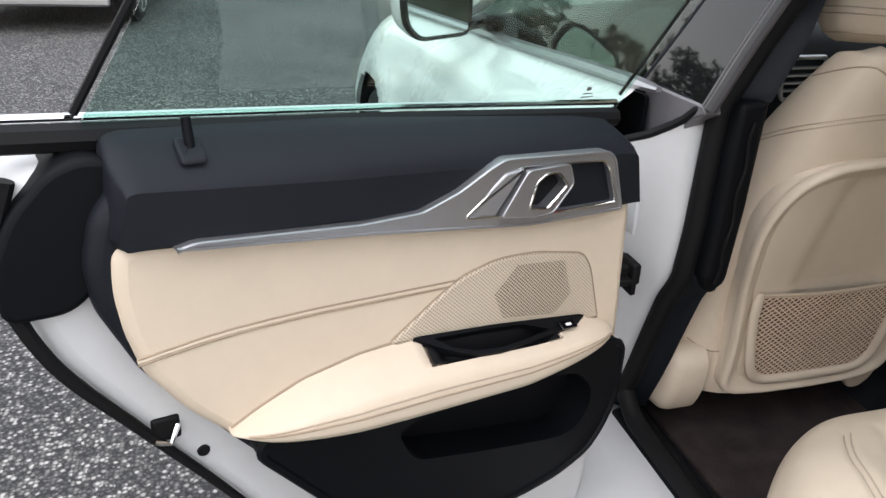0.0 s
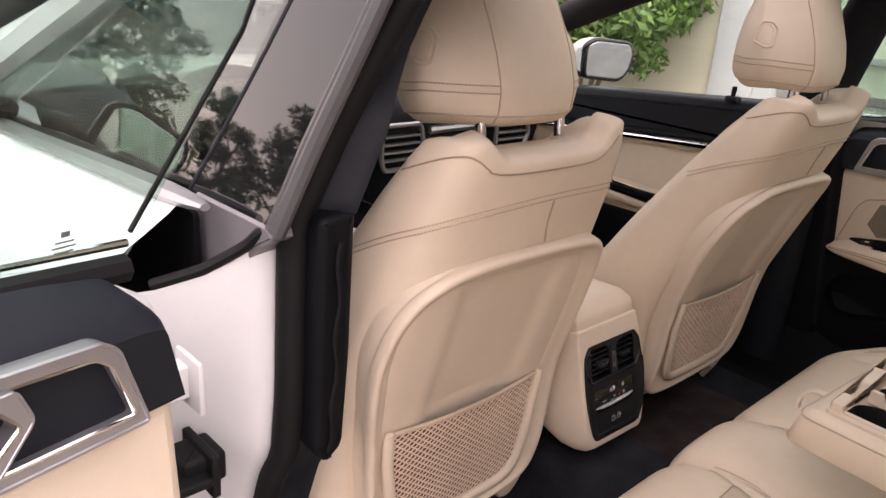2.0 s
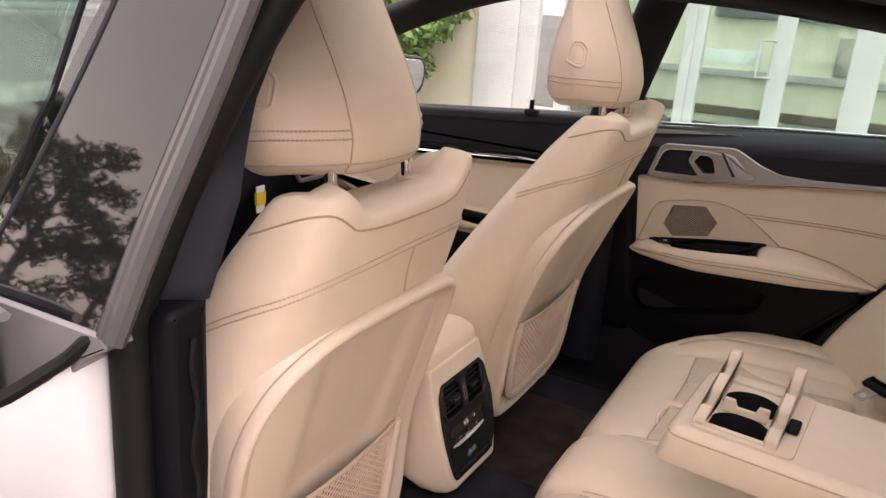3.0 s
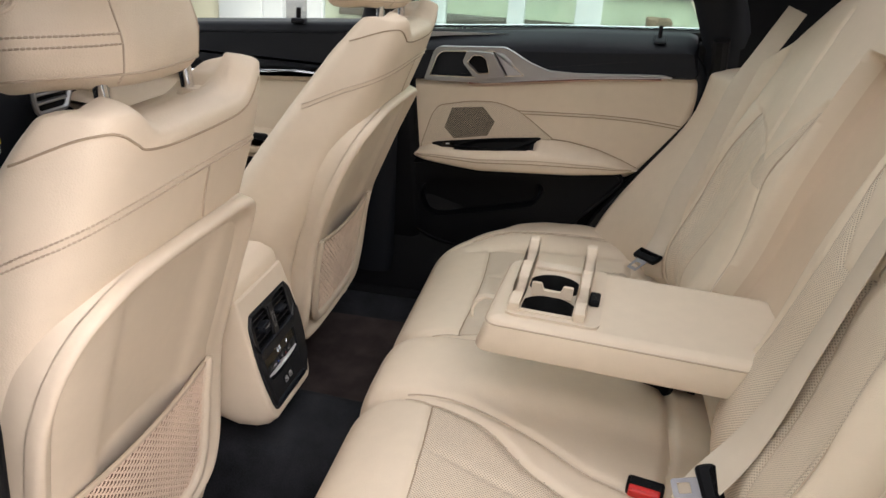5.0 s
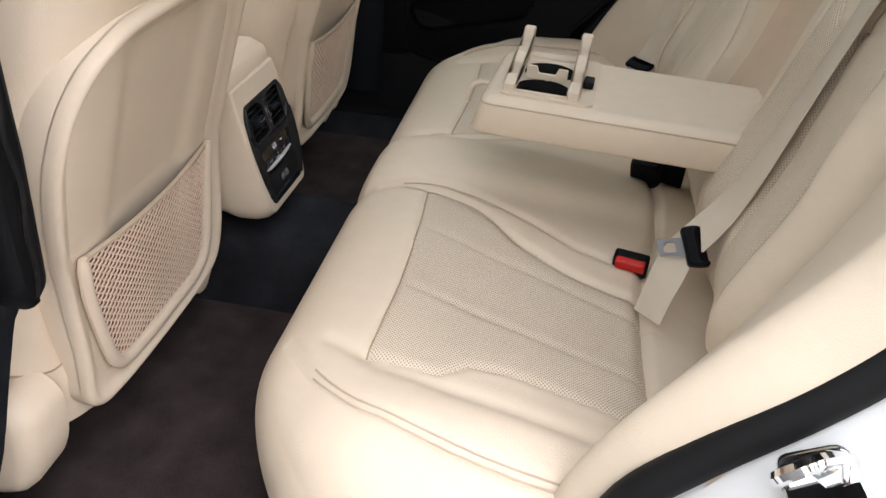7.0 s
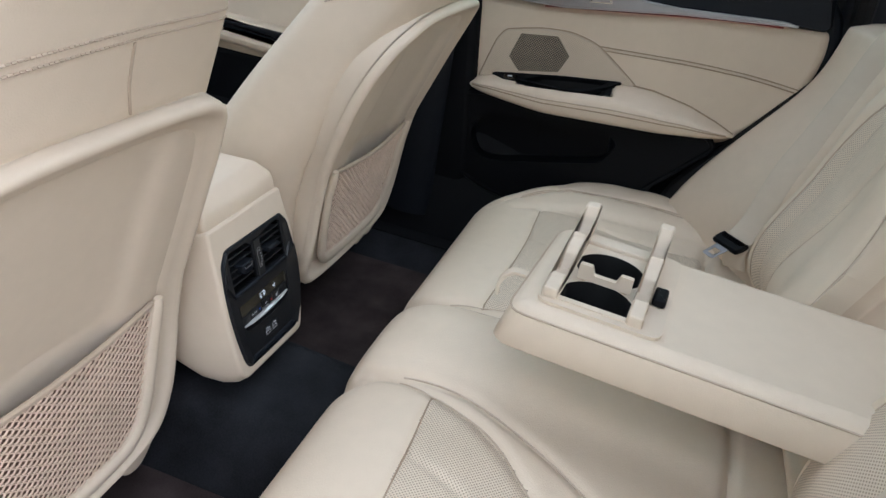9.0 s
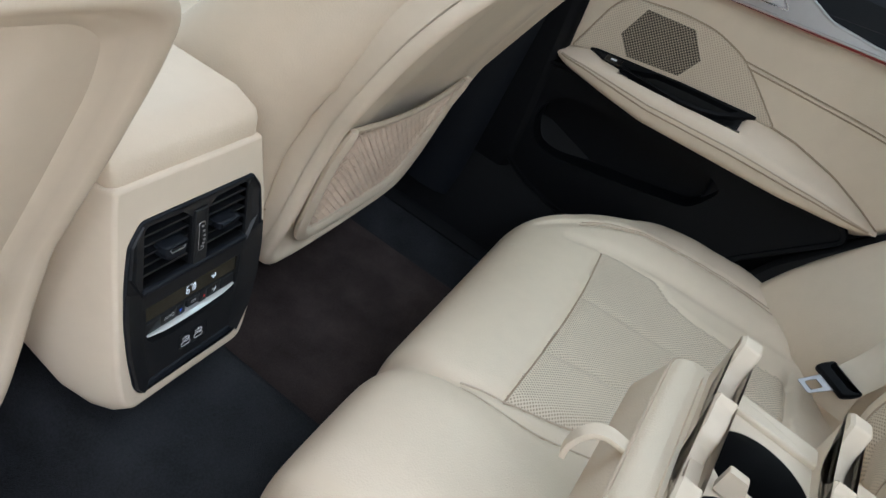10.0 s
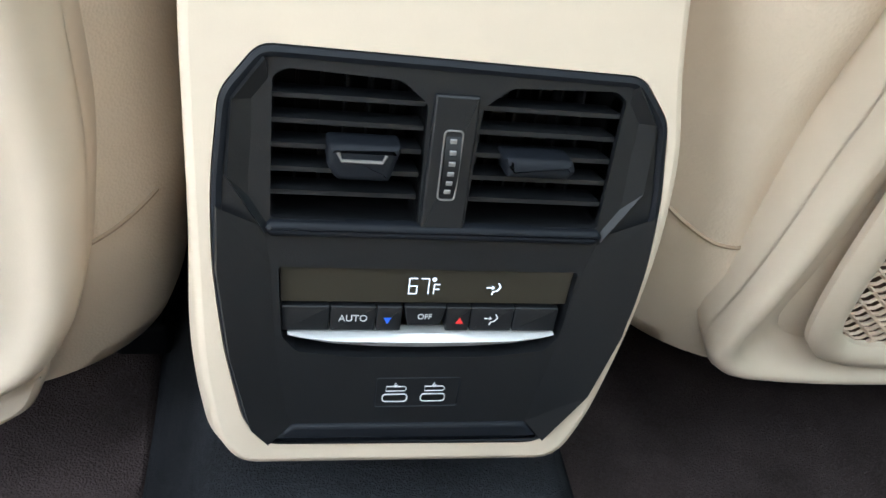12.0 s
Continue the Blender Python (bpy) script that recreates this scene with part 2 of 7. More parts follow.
def leather(name, col, rough=0.5, holes=None, pitch=0.0045, hole=0.27, var=0.05, tone=0.25):
    """Grained leather; holes: the two axes (as weights of x, y, z) along which it is perforated."""
    m, nodes, link, b = base_material(name, rough, 0, 0.4)
    co = nodes.new("ShaderNodeTexCoord").outputs["Object"]
    f1, f2 = noise_at(nodes, link, co, 5, 3), noise_at(nodes, link, co, 45, 4)
    f = maths(nodes, link, "ADD", maths(nodes, link, "MULTIPLY", f1, 0.65), maths(nodes, link, "MULTIPLY", f2, 0.35))
    lo, hi = tuple(c * (1 - var) for c in col), tuple(c * (1 + var) for c in col)
    colour = ramp(nodes, link, f, [(0.3, lo), (0.7, hi)])
    v = nodes.new("ShaderNodeTexVoronoi")
    v.inputs["Scale"].default_value = 620
    link(co, v.inputs["Vector"])
    grain = v.outputs["Distance"]
    wrinkle = noise_at(nodes, link, co, 70, 3)
    height = maths(nodes, link, "ADD", maths(nodes, link, "MULTIPLY", grain, 0.6), maths(nodes, link, "MULTIPLY", wrinkle, 0.5))
    if holes:
        ax = []
        for weights in holes:
            d = nodes.new("ShaderNodeVectorMath")
            d.operation = "DOT_PRODUCT"
            link(co, d.inputs[0])
            d.inputs[1].default_value = tuple(w / pitch for w in weights)
            ax.append(d.outputs["Value"])
        row = maths(nodes, link, "MULTIPLY", maths(nodes, link, "FLOOR", maths(nodes, link, "MULTIPLY", ax[1], 2.0)), 0.5)
        u = maths(nodes, link, "SUBTRACT", maths(nodes, link, "FRACT", maths(nodes, link, "ADD", ax[0], row)), 0.5)
        w = maths(nodes, link, "MULTIPLY", maths(nodes, link, "SUBTRACT", maths(nodes, link, "FRACT", maths(nodes, link, "MULTIPLY", ax[1], 2.0)), 0.5), 0.5)
        d = maths(nodes, link, "SQRT", maths(nodes, link, "ADD", maths(nodes, link, "MULTIPLY", u, u), maths(nodes, link, "MULTIPLY", w, w)))
        r = nodes.new("ShaderNodeMapRange")
        link(d, r.inputs["Value"])
        r.inputs["From Min"].default_value, r.inputs["From Max"].default_value = hole * 0.55, hole
        colour = mixed(nodes, link, tuple(c * tone for c in col), colour, r.outputs[0])
        height = maths(nodes, link, "ADD", height, maths(nodes, link, "MULTIPLY", r.outputs[0], 2.0))
    link(colour, b.inputs["Base Color"])
    bumped(nodes, link, b, height, 0.42, 0.0007)
    return m


def window_glass(name, tint, gloss=0.02):
    m = bpy.data.materials.new(name)
    m.use_nodes = True
    nodes, link = m.node_tree.nodes, m.node_tree.links.new
    nodes.remove(nodes["Principled BSDF"])
    t, g, f, mix = (nodes.new("ShaderNode" + k) for k in ("BsdfTransparent", "BsdfGlossy", "LayerWeight", "MixShader"))
    t.inputs["Color"].default_value = (*tint, 1)
    g.inputs["Roughness"].default_value = gloss
    f.inputs["Blend"].default_value = 0.5
    gain = maths(nodes, link, "MULTIPLY_ADD", maths(nodes, link, "POWER", f.outputs["Facing"], 4.0), 0.9, 0.05)
    link(gain, mix.inputs[0])
    link(t.outputs[0], mix.inputs[1])
    link(g.outputs[0], mix.inputs[2])
    link(mix.outputs[0], nodes["Material Output"].inputs["Surface"])
    return m


def glowing(name, col, strength):
    m, nodes, link, b = base_material(name, 0.4)
    b.inputs["Base Color"].default_value = (0.02, 0.02, 0.02, 1)
    b.inputs["Emission Color"].default_value, b.inputs["Emission Strength"].default_value = (*col, 1), strength
    return m


def asphalt_material():
    m, nodes, link, b = base_material("asphalt", 0.85)
    co = nodes.new("ShaderNodeTexCoord").outputs["Object"]
    v = nodes.new("ShaderNodeTexVoronoi")
    v.inputs["Scale"].default_value = 95
    link(co, v.inputs["Vector"])
    sep = nodes.new("ShaderNodeSeparateColor")
    link(v.outputs["Color"], sep.inputs[0])
    chips = ramp(nodes, link, sep.outputs[0], [(0.0, (0.034, 0.034, 0.035)), (0.45, (0.072, 0.072, 0.071)), (0.72, (0.14, 0.137, 0.13)), (0.93, (0.4, 0.39, 0.37))])
    edge = ramp(nodes, link, v.outputs["Distance"], [(0.35, (1, 1, 1)), (0.62, (0.3, 0.3, 0.31))])
    c = mixed(nodes, link, chips, edge, 1.0, "MULTIPLY")
    broad = ramp(nodes, link, noise_at(nodes, link, co, 0.9, 5), [(0.35, (0.72, 0.72, 0.74)), (0.65, (1.1, 1.08, 1.05))])
    c = mixed(nodes, link, c, broad, 1.0, "MULTIPLY")
    crack = nodes.new("ShaderNodeTexVoronoi")
    crack.feature = "DISTANCE_TO_EDGE"
    crack.inputs["Scale"].default_value = 0.33
    warp = nodes.new("ShaderNodeVectorMath")
    warp.operation = "ADD"
    link(co, warp.inputs[0])
    nz = nodes.new("ShaderNodeTexNoise")
    nz.inputs["Scale"].default_value = 2.0
    link(co, nz.inputs["Vector"])
    link(nz.outputs["Color"], warp.inputs[1])
    link(warp.outputs[0], crack.inputs["Vector"])
    c = mixed(nodes, link, c, ramp(nodes, link, crack.outputs["Distance"], [(0.0, (0.35, 0.35, 0.35)), (0.006, (1, 1, 1))]), 1.0, "MULTIPLY")
    link(c, b.inputs["Base Color"])
    bumped(nodes, link, b, v.outputs["Distance"], 0.6, 0.004)
    return m


BEIGE = (0.64, 0.535, 0.415)
LEATHER = leather("beige_leather", BEIGE)
PERF_FLAT = leather("perforated_leather_cushion", BEIGE, 0.55, ((1, 0, 0), (0, 1, 0)), tone=0.5)
# the bench leather again, with the recess's shade put into a darker, warmer colour
SHADE_LEATHER = leather("shaded_leather", (0.57, 0.445, 0.33), 0.55)
PERF_FINE = leather("finely_perforated_leather", BEIGE, 0.55, ((1, 0, 0), (0, -0.3, 0.954)), 0.0036, 0.22, tone=0.6)
PERF_BACK = leather("perforated_leather_back", BEIGE, 0.55, ((1, 0, 0), (0, -0.3, 0.954)), 0.0045, 0.26, tone=0.5)
PLASTIC = plain("beige_plastic", (0.62, 0.52, 0.405), 0.55, var=0.04, bump=0.15, bscale=900)
SEAM = plain("tan_thread", (0.34, 0.26, 0.18), 0.7, bump=0.4, bscale=1500)
THREAD = plain("beige_thread", (0.45, 0.36, 0.27), 0.7, bump=0.4, bscale=1500)
NET = plain("brown_net", (0.6, 0.46, 0.35), 0.75, var=0.15, bump=0.4, bscale=1200)
BELT = plain("beige_webbing", (0.56, 0.48, 0.38), 0.7, var=0.05, bump=0.5, bscale=1100)
DARK = plain("dark_soft_plastic", (0.0075, 0.0092, 0.013), 0.55, var=0.12, bump=0.25, bscale=800, spec=0.22)
DARKLOW = plain("black_hard_plastic", (0.003, 0.0034, 0.0045), 0.55, var=0.12, bump=0.25, bscale=900, spec=0.13)
RUBBER = plain("black_rubber", (0.005, 0.005, 0.0055), 0.62, var=0.15, bump=0.2, bscale=300, spec=0.2)
FRAME = plain("satin_grey_frame", (0.05, 0.047, 0.05), 0.32, var=0.1, rvar=0.05, bump=0.1, bscale=900)
PIANO = plain("gloss_black", (0.006, 0.006, 0.007), 0.025, rvar=0.01)
CLIMATE = plain("black_panel_plastic", (0.008, 0.0088, 0.0105), 0.45, var=0.1, bump=0.2, bscale=1500, spec=0.4)
ALU = plain("bright_satin_metal", (0.62, 0.62, 0.62), 0.3, 0.4, var=0.03)
SATIN = plain("satin_metal", (0.36, 0.36, 0.37), 0.32, 0.8, var=0.05, bump=0.08, bscale=1400)
CHROME = plain("chrome", (0.82, 0.82, 0.82), 0.08, 1.0, var=0.03, rvar=0.03)
WHITE = plain("white_car_paint", (0.8, 0.8, 0.79), 0.28, var=0.015, coat=0.7)
# the body's white, darkened in its colour for the shade round the open door
JAMB = plain("shaded_jamb_paint", (0.58, 0.58, 0.58), 0.45, var=0.03, coat=0.2)
CARPET = plain("dark_carpet", (0.022, 0.0235, 0.0275), 0.95, var=0.55, scale=14, fine=420, bump=1.0, bscale=900, dist=0.003, spec=0.1)
MAT = plain("brown_black_mat", (0.05, 0.038, 0.0375), 0.95, var=0.5, scale=16, fine=600, bump=1.0, bscale=700, dist=0.003, spec=0.1)
HEADLINE = plain("dark_headliner", (0.011, 0.011, 0.013), 0.9, bump=0.4, bscale=900)
RED = plain("red_button", (0.55, 0.012, 0.01), 0.4)
TYRE = plain("tyre_rubber", (0.016, 0.016, 0.017), 0.8, bump=0.3, bscale=200)
GLASS = window_glass("green_tinted_glass", (0.74, 0.86, 0.82))
GLASSCLEAR = window_glass("clear_glass", (0.9, 0.95, 0.93))
GLASSROOF = window_glass("roof_glass", (0.32, 0.335, 0.33))
GLASSDARK = window_glass("dark_tinted_glass", (0.45, 0.5, 0.48))
MIRROR = plain("mirror_glass", (0.8, 0.83, 0.82), 0.02, 1.0, var=0.01, rvar=0.01)
ASPHALT = asphalt_material()
WHITEPAPER = plain("white_paper", (0.75, 0.75, 0.72), 0.7)

# ---- ground ----
bm = grid(60, 60, lambda u, v: ((u - 0.5) ** 3 * 2400 + (u - 0.5) * 30, (v - 0.5) ** 3 * 2400 + (v - 0.5) * 30, 0.0))
single("ground", bm, ASPHALT, "worn grey asphalt of a car park with pale stone chips", "asphalt", kind="structure")

# ---- the car's shell ----
car = thing("car_body", (0, 0, 0.2), "white four-door coupe body with a black-lined cabin", "car")


def yz(x):
    """A map of (y, z, w) at the side plane x; w points to the cabin's middle."""
    s = -1 if x > 0 else 1
    return lambda y, z, w: Vector((x + s * w, y, z))


# floor pan, tunnel and seat well
def floor_z(x, y):
    ax = abs(x)
    z = 0.3 + 0.125 * (1 - smooth(0.085, 0.16, ax)) * (0.86 + 0.14 * smooth(-0.28, 0.1, y))
    z += 0.05 * smooth(0.62, 0.7, ax)
    z += 0.06 * smooth(0.25, 0.6, y) * (1 - smooth(0.62, 0.7, ax))
    return z


bm = grid(120, 90, lambda u, v: (-0.72 + 1.44 * u, -0.72 + 2.2 * v, floor_z(-0.72 + 1.44 * u, -0.72 + 2.2 * v)))
part("floor_carpet", bm, CARPET, car, "dark blue-black carpet over floor and tunnel")
bm = bmesh.new()
box(bm, -0.78, 0.78, -0.9, 1.6, 0.2, 0.27, 0.02)
part("floor_pan", bm, DARKLOW, car)

# roof and its lining
def roof_z(x, y):
    return 1.4 - 0.09 * (x / 0.6) ** 2 - 0.10 * ((y - 0.05) / 0.9) ** 2


# unseen roof opening with glass, added and sized to let sky light onto the seats
light_hatch = lambda u, v: not (0.2 < u < 0.8 and 0.14 < v < 0.88)
bm = grid(20, 50, lambda u, v: (-0.6 + 1.2 * u, -1.15 + 1.95 * v, roof_z(-0.6 + 1.2 * u, -1.15 + 1.95 * v)), keep=light_hatch)
part("roof_lining", bm, HEADLINE, car, "dark headlining")
bm = grid(20, 50, lambda u, v: (-0.63 + 1.26 * u, -1.2 + 2.05 * v, roof_z(-0.63 + 1.26 * u, -1.2 + 2.05 * v) + 0.03), keep=light_hatch)
part("roof_skin", bm, WHITE, car)
bm = grid(12, 20, lambda u, v: (-0.4 + 0.8 * u, -0.93 + 1.56 * v, roof_z(-0.4 + 0.8 * u, -0.93 + 1.56 * v) + 0.022))
part("added_glass_roof", bm, GLASSROOF, car, "tinted glass roof panel, unseen and added to light the cabin")
for s in (-1, 1):
    rail = spline([(s * 0.74, 1.25, 0.98), (s * 0.7, 0.7, 1.2), (s * 0.62, 0.25, 1.335), (s * 0.605, -0.2, 1.355), (s * 0.61, -0.6, 1.31), (s * 0.64, -1.0, 1.2), (s * 0.68, -1.35, 1.06)], 40)
    part("roof_rail", tube(rail, 0.038, 10, squash=1.1), HEADLINE, car, "dark-lined roof rail and pillar")
bm = bmesh.new()
skin(bm, [[(x, 0.78 + 0.06 * (1 - (x / 0.6) ** 2), roof_z(x, 0.78) + d) for x in np.linspace(-0.6, 0.6, 13)] for d in (-0.02, 0.02)], closed=False)
part("roof_header", bm, HEADLINE, car)
# windscreen and rear window
bm = grid(12, 8, lambda u, v: ((u - 0.5) * (1.2 + 0.22 * v), 0.8 + 0.6 * v + 0.12 * (1 - (2 * u - 1) ** 2), 1.31 - 0.37 * v))
o = part("windscreen", bm, GLASSCLEAR, car)
o.visible_shadow = False
bm = grid(12, 8, lambda u, v: ((u - 0.5) * (1.15 + 0.1 * v), -1.15 - 0.65 * v, 1.27 - 0.28 * v))
o = part("rear_window", bm, GLASSCLEAR, car)
o.visible_shadow = False
# luggage shelf and rear deck
bm = bmesh.new()
box(bm, -0.66, 0.66, -1.75, -0.93, 0.98, 1.0, 0.01)
part("parcel_shelf", bm, HEADLINE, car, "black parcel shelf")
bm = bmesh.new()
box(bm, -0.85, 0.85, -2.0, -1.7, 0.4, 1.02, 0.05)
part("tail", bm, WHITE, car)

# body sides: sheet metal from nose to tail, with openings for wheels and the open door
def belt(y):
    return lerp(y, [-2.0, -1.0, 0.0, 0.6, 1.13, 1.6, 2.2], [1.0, 1.06, 1.015, 0.975, 0.945, 0.93, 0.84])


def side_point(s, y, f):
    z = 0.26 + (belt(y) - 0.26) * f
    d = belt(y) - z
    x = lerp(d, [0, 0.02, 0.05, 0.09, 0.14, 0.2, 0.3, 0.45, 0.72], [0.765, 0.79, 0.835, 0.87, 0.895, 0.912, 0.925, 0.92, 0.88])
    x += 0.02 * math.exp(-((math.hypot(y - 1.56, z - 0.34) - 0.40) / 0.09) ** 2) - 0.2 * smooth(1.65, 2.4, y) ** 2
    x -= 0.005 * math.exp(-((y - 0.95) / 0.006) ** 2) * (z < 0.95)
    return Vector((s * x, y, z))


for s in (-1, 1):
    def keep(u, v):
        p = side_point(s, -2.0 + 4.2 * u, v ** 0.7)
        return math.hypot(p.y - 1.56, p.z - 0.34) > 0.37 and math.hypot(p.y + 1.3, p.z - 0.34) > 0.375 and not (s < 0 and -0.98 < p.y < 0.1)
    bm = grid(200, 34, lambda u, v: side_point(s, -2.0 + 4.2 * u, v ** 0.7), keep=lambda u, v: keep(u, v) and u > 0.3)
    part("front_side", bm, WHITE, car, "white painted front door and wing")
    bm = grid(200, 34, lambda u, v: side_point(s, -2.0 + 4.2 * u, v ** 0.7), keep=lambda u, v: keep(u, v) and u < 0.3)
    part("rear_side", bm, WHITE, car, "white painted rear quarter")
    bm = bmesh.new()
    skin(bm, [[(s * x, 1.56 + 0.385 * math.cos(a), 0.34 + 0.385 * math.sin(a)) for x in (0.62, 0.915)] for a in np.linspace(0, math.pi, 24)], closed=False)
    part("wheel_arch", bm, RUBBER, car, "black wheel arch liner")
# bonnet
bm = grid(36, 24, lambda u, v: ((2 * u - 1) * abs(side_point(1, 1.1 + 1.1 * v, 1.0).x), 1.1 + 1.1 * v, belt(1.1 + 1.1 * v) + (0.06 - 0.01 * v) * (1 - abs(2 * u - 1) ** 2.6)))
part("bonnet", bm, WHITE, car)
bm = bmesh.new()
box(bm, -0.7, 0.7, 2.1, 2.25, 0.3, 0.82, 0.05)
part("nose", bm, WHITE, car)
# front wheels
for s in (-1, 1):
    c = Vector((s * 0.8, 1.56, 0.335))
    bm = bmesh.new()
    prof = [(0.235, -0.1), (0.31, -0.105), (0.332, -0.08), (0.335, 0.0), (0.332, 0.08), (0.31, 0.105), (0.235, 0.1)]
    skin(bm, [[c + Vector((w, r * math.cos(a), r * math.sin(a))) for r, w in prof] for a in np.linspace(0, math.tau, 49)], closed=False)
    wheel = part("front_wheel", bm, TYRE, car, "black tyre on a grey alloy rim")
    bm = bmesh.new()
    for k in range(10):
        a = k / 10 * math.tau
        d = Vector((0, math.cos(a), math.sin(a)))
        tube([c + Vector((s * 0.07, 0, 0)) + d * 0.04, c + Vector((s * 0.075, 0, 0)) + d * 0.232], [0.018, 0.012], 6, bm)
    cyl(bm, c + Vector((s * 0.03, 0, 0)), c + Vector((s * 0.085, 0, 0)), 0.055)
    skin(bm, [[c + Vector((w, r * math.cos(a), r * math.sin(a))) for r, w in ((0.236, -0.09), (0.222, 0.0), (0.236, 0.09))] for a in np.linspace(0, math.tau, 49)], closed=False)
    part("rim", bm, SATIN, wheel)

# sills with their seals
for s in (-1, 1):
    bm = bmesh.new()
    skin(bm, [[(s * x, y, z) for x, z in ((0.68, 0.28), (0.68, 0.345), (0.71, 0.362), (0.80, 0.36), (0.88, 0.33), (0.895, 0.26), (0.86, 0.2))] for y in np.linspace(-0.75, 1.35, 20)], closed=False)
    part("sill", bm, JAMB if s < 0 else DARKLOW, car, "white painted door sill" if s < 0 else "black sill lining")
    bm = bmesh.new()
    if s < 0:
        box(bm, -0.72, -0.655, -0.62, 0.12, 0.34, 0.372, 0.012)
        part("sill_trim", bm, DARKLOW, car, "black plastic sill trim")

# ---- middle pillar on the open side: x leans inwards above the belt ----
def lean_x(x, z):
    return x + 0.36 * max(0, z - 1.0)


def pillar_y(z):
    """The rear edge of the pillar at its height."""
    return lerp(z, [0.36, 0.46, 0.57, 0.66, 0.71, 0.8, 1.0, 1.1, 1.2, 1.26, 1.34], [0.14, 0.1, 0.065, 0.035, 0.006, -0.004, -0.01, -0.03, -0.062, -0.088, -0.13])


def post_in(z):
    return lerp(z, [1.0, 1.06, 1.1, 1.14, 1.18, 1.23, 1.273, 1.35], [-0.052, -0.058, -0.062, -0.056, -0.054, -0.064, -0.086, -0.14]) - pillar_y(z)


zs = np.linspace(0.36, 1.35, 60)
bm = bmesh.new()
skin(bm, [[(lean_x(x, z), pillar_y(z) + dy, z) for x, dy in ((-0.718, 0.02), (-0.695, -0.004), (-0.68, -0.009 if z > 1 else -0.012), (-0.664, post_in(z) + 0.004 if z > 1 else -0.012), (-0.652, post_in(z) if z > 1 else -0.014), (-0.643, post_in(z) + 0.012 if z > 1 else -0.02), (-0.638, 0.03), (-0.645, 0.16), (-0.718, 0.17))] for z in zs])
part("pillar_trim", bm, DARK, car, "dark plastic pillar trim", sharp=50)
o = fillet([(-0.694, 1.012), (-0.65, 1.018), (-0.643, 0.86), (-0.642, 0.72), (-0.66, 0.69), (-0.688, 0.73), (-0.692, 0.9)], 0.008)
bm = slab(o, lambda x, z, w: Vector((lean_x(x, z), pillar_y(z) - 0.012 - w, z)), -0.01, 0.034 - 0.004, 0.01)
part("belt_cover", bm, DARKLOW, car, "black belt cover", sharp=60)
part("cover_slot", tube([(-0.668 + 0.003 * math.sin(k), pillar_y(z) - 0.046, z) for k, z in enumerate(np.linspace(0.72, 0.985, 20))], 0.0025, 6), RUBBER, car)
line = [(lean_x(-0.7, z), pillar_y(z) - 0.004, z) for z in np.linspace(1.34, 0.44, 50)]
line += spline([(-0.7, 0.115, 0.425), (-0.7, 0.07, 0.385), (-0.7, 0.0, 0.375), (-0.7, -0.2, 0.372), (-0.7, -0.42, 0.374), (-0.7, -0.52, 0.4), (-0.695, -0.555, 0.48), (-0.69, -0.572, 0.6), (-0.687, -0.625, 0.675), (-0.687, -0.695, 0.755), (-0.687, -0.745, 0.825), (-0.685, -0.80, 0.92), (-0.67, -0.86, 1.02), (-0.62, -0.87, 1.16), (-0.585, -0.72, 1.27), (-0.575, -0.4, 1.335), (-0.578, -0.16, 1.345)], 90)
part("door_seal", tube(line, 0.0175, 10), RUBBER, car, "black rubber door seal")
# white jamb between seal and door
bm = bmesh.new()
zj = list(np.linspace(0.34, 0.93, 24)) + [0.945, 0.955]
JX = ((-0.70, 0.012, 1.0), (-0.715, 0.006, 0.998), (-0.735, 0.012, 0.982), (-0.752, 0.035, 0.958), (-0.775, 0.055, 0.94), (-0.815, 0.09, 0.92), (-0.84, 0.12, 0.91), (-0.86, 0.15, 0.905), (-0.86, 0.2, 0.905))
jz = lambda z, zt: z if z < 0.84 else 0.84 + (z - 0.84) * (zt - 0.84) / 0.115
skin(bm, [[(x, pillar_y(z) + dy + 0.01 * math.sin((z - 0.5) * 9) * (x < -0.74), jz(z, zt)) for x, dy, zt in JX] for z in zj], closed=False)
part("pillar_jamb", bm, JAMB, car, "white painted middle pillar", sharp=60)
# gloss blade of the front door's window frame with its edge strips
blade = lambda y, z, w: Vector((lean_x(-0.735, z) - w, y, z))
o = fillet([(0.151, 0.998), (-0.04, 1.0), (-0.058, 1.09), (-0.085, 1.2), (-0.113, 1.32), (0.03, 1.33), (0.047, 1.25), (0.095, 1.12)], 0.004)
part("pillar_blade", slab(o, blade, -0.01, 0.002, 0.001), PIANO, car, "gloss black pillar blade")
for d, r, mt in ((-0.003, 0.005, DARK), (-0.014, 0.009, FRAME), (-0.026, 0.009, FRAME)):
    part("blade_strip", tube([blade(y + d, z, -0.002 - 0.3 * d) for y, z in spline([(-0.021, 1.004), (-0.024, 1.02), (-0.037, 1.09), (-0.064, 1.2), (-0.092, 1.33)], 28)], r, 8), mt, car, "dark door frame strip")
part("blade_strip", tube([blade(y, z, 0.0) for y, z in spline([(0.151, 0.998), (0.095, 1.12), (0.047, 1.25), (0.03, 1.33)], 20)], 0.004, 8), DARK, car)
o = fillet([(0.13, 1.004), (-0.03, 1.006), (-0.04, 0.996), (-0.014, 0.982), (0.014, 0.955), (0.04, 0.93), (0.13, 0.90)], 0.004)
part("pillar_cap", slab(o, blade, -0.02, 0.005, 0.003), plain("grey_cap_plastic", (0.14, 0.133, 0.14), 0.34, var=0.12, bump=0.15, bscale=700), car, "dark grey plastic pillar cap")
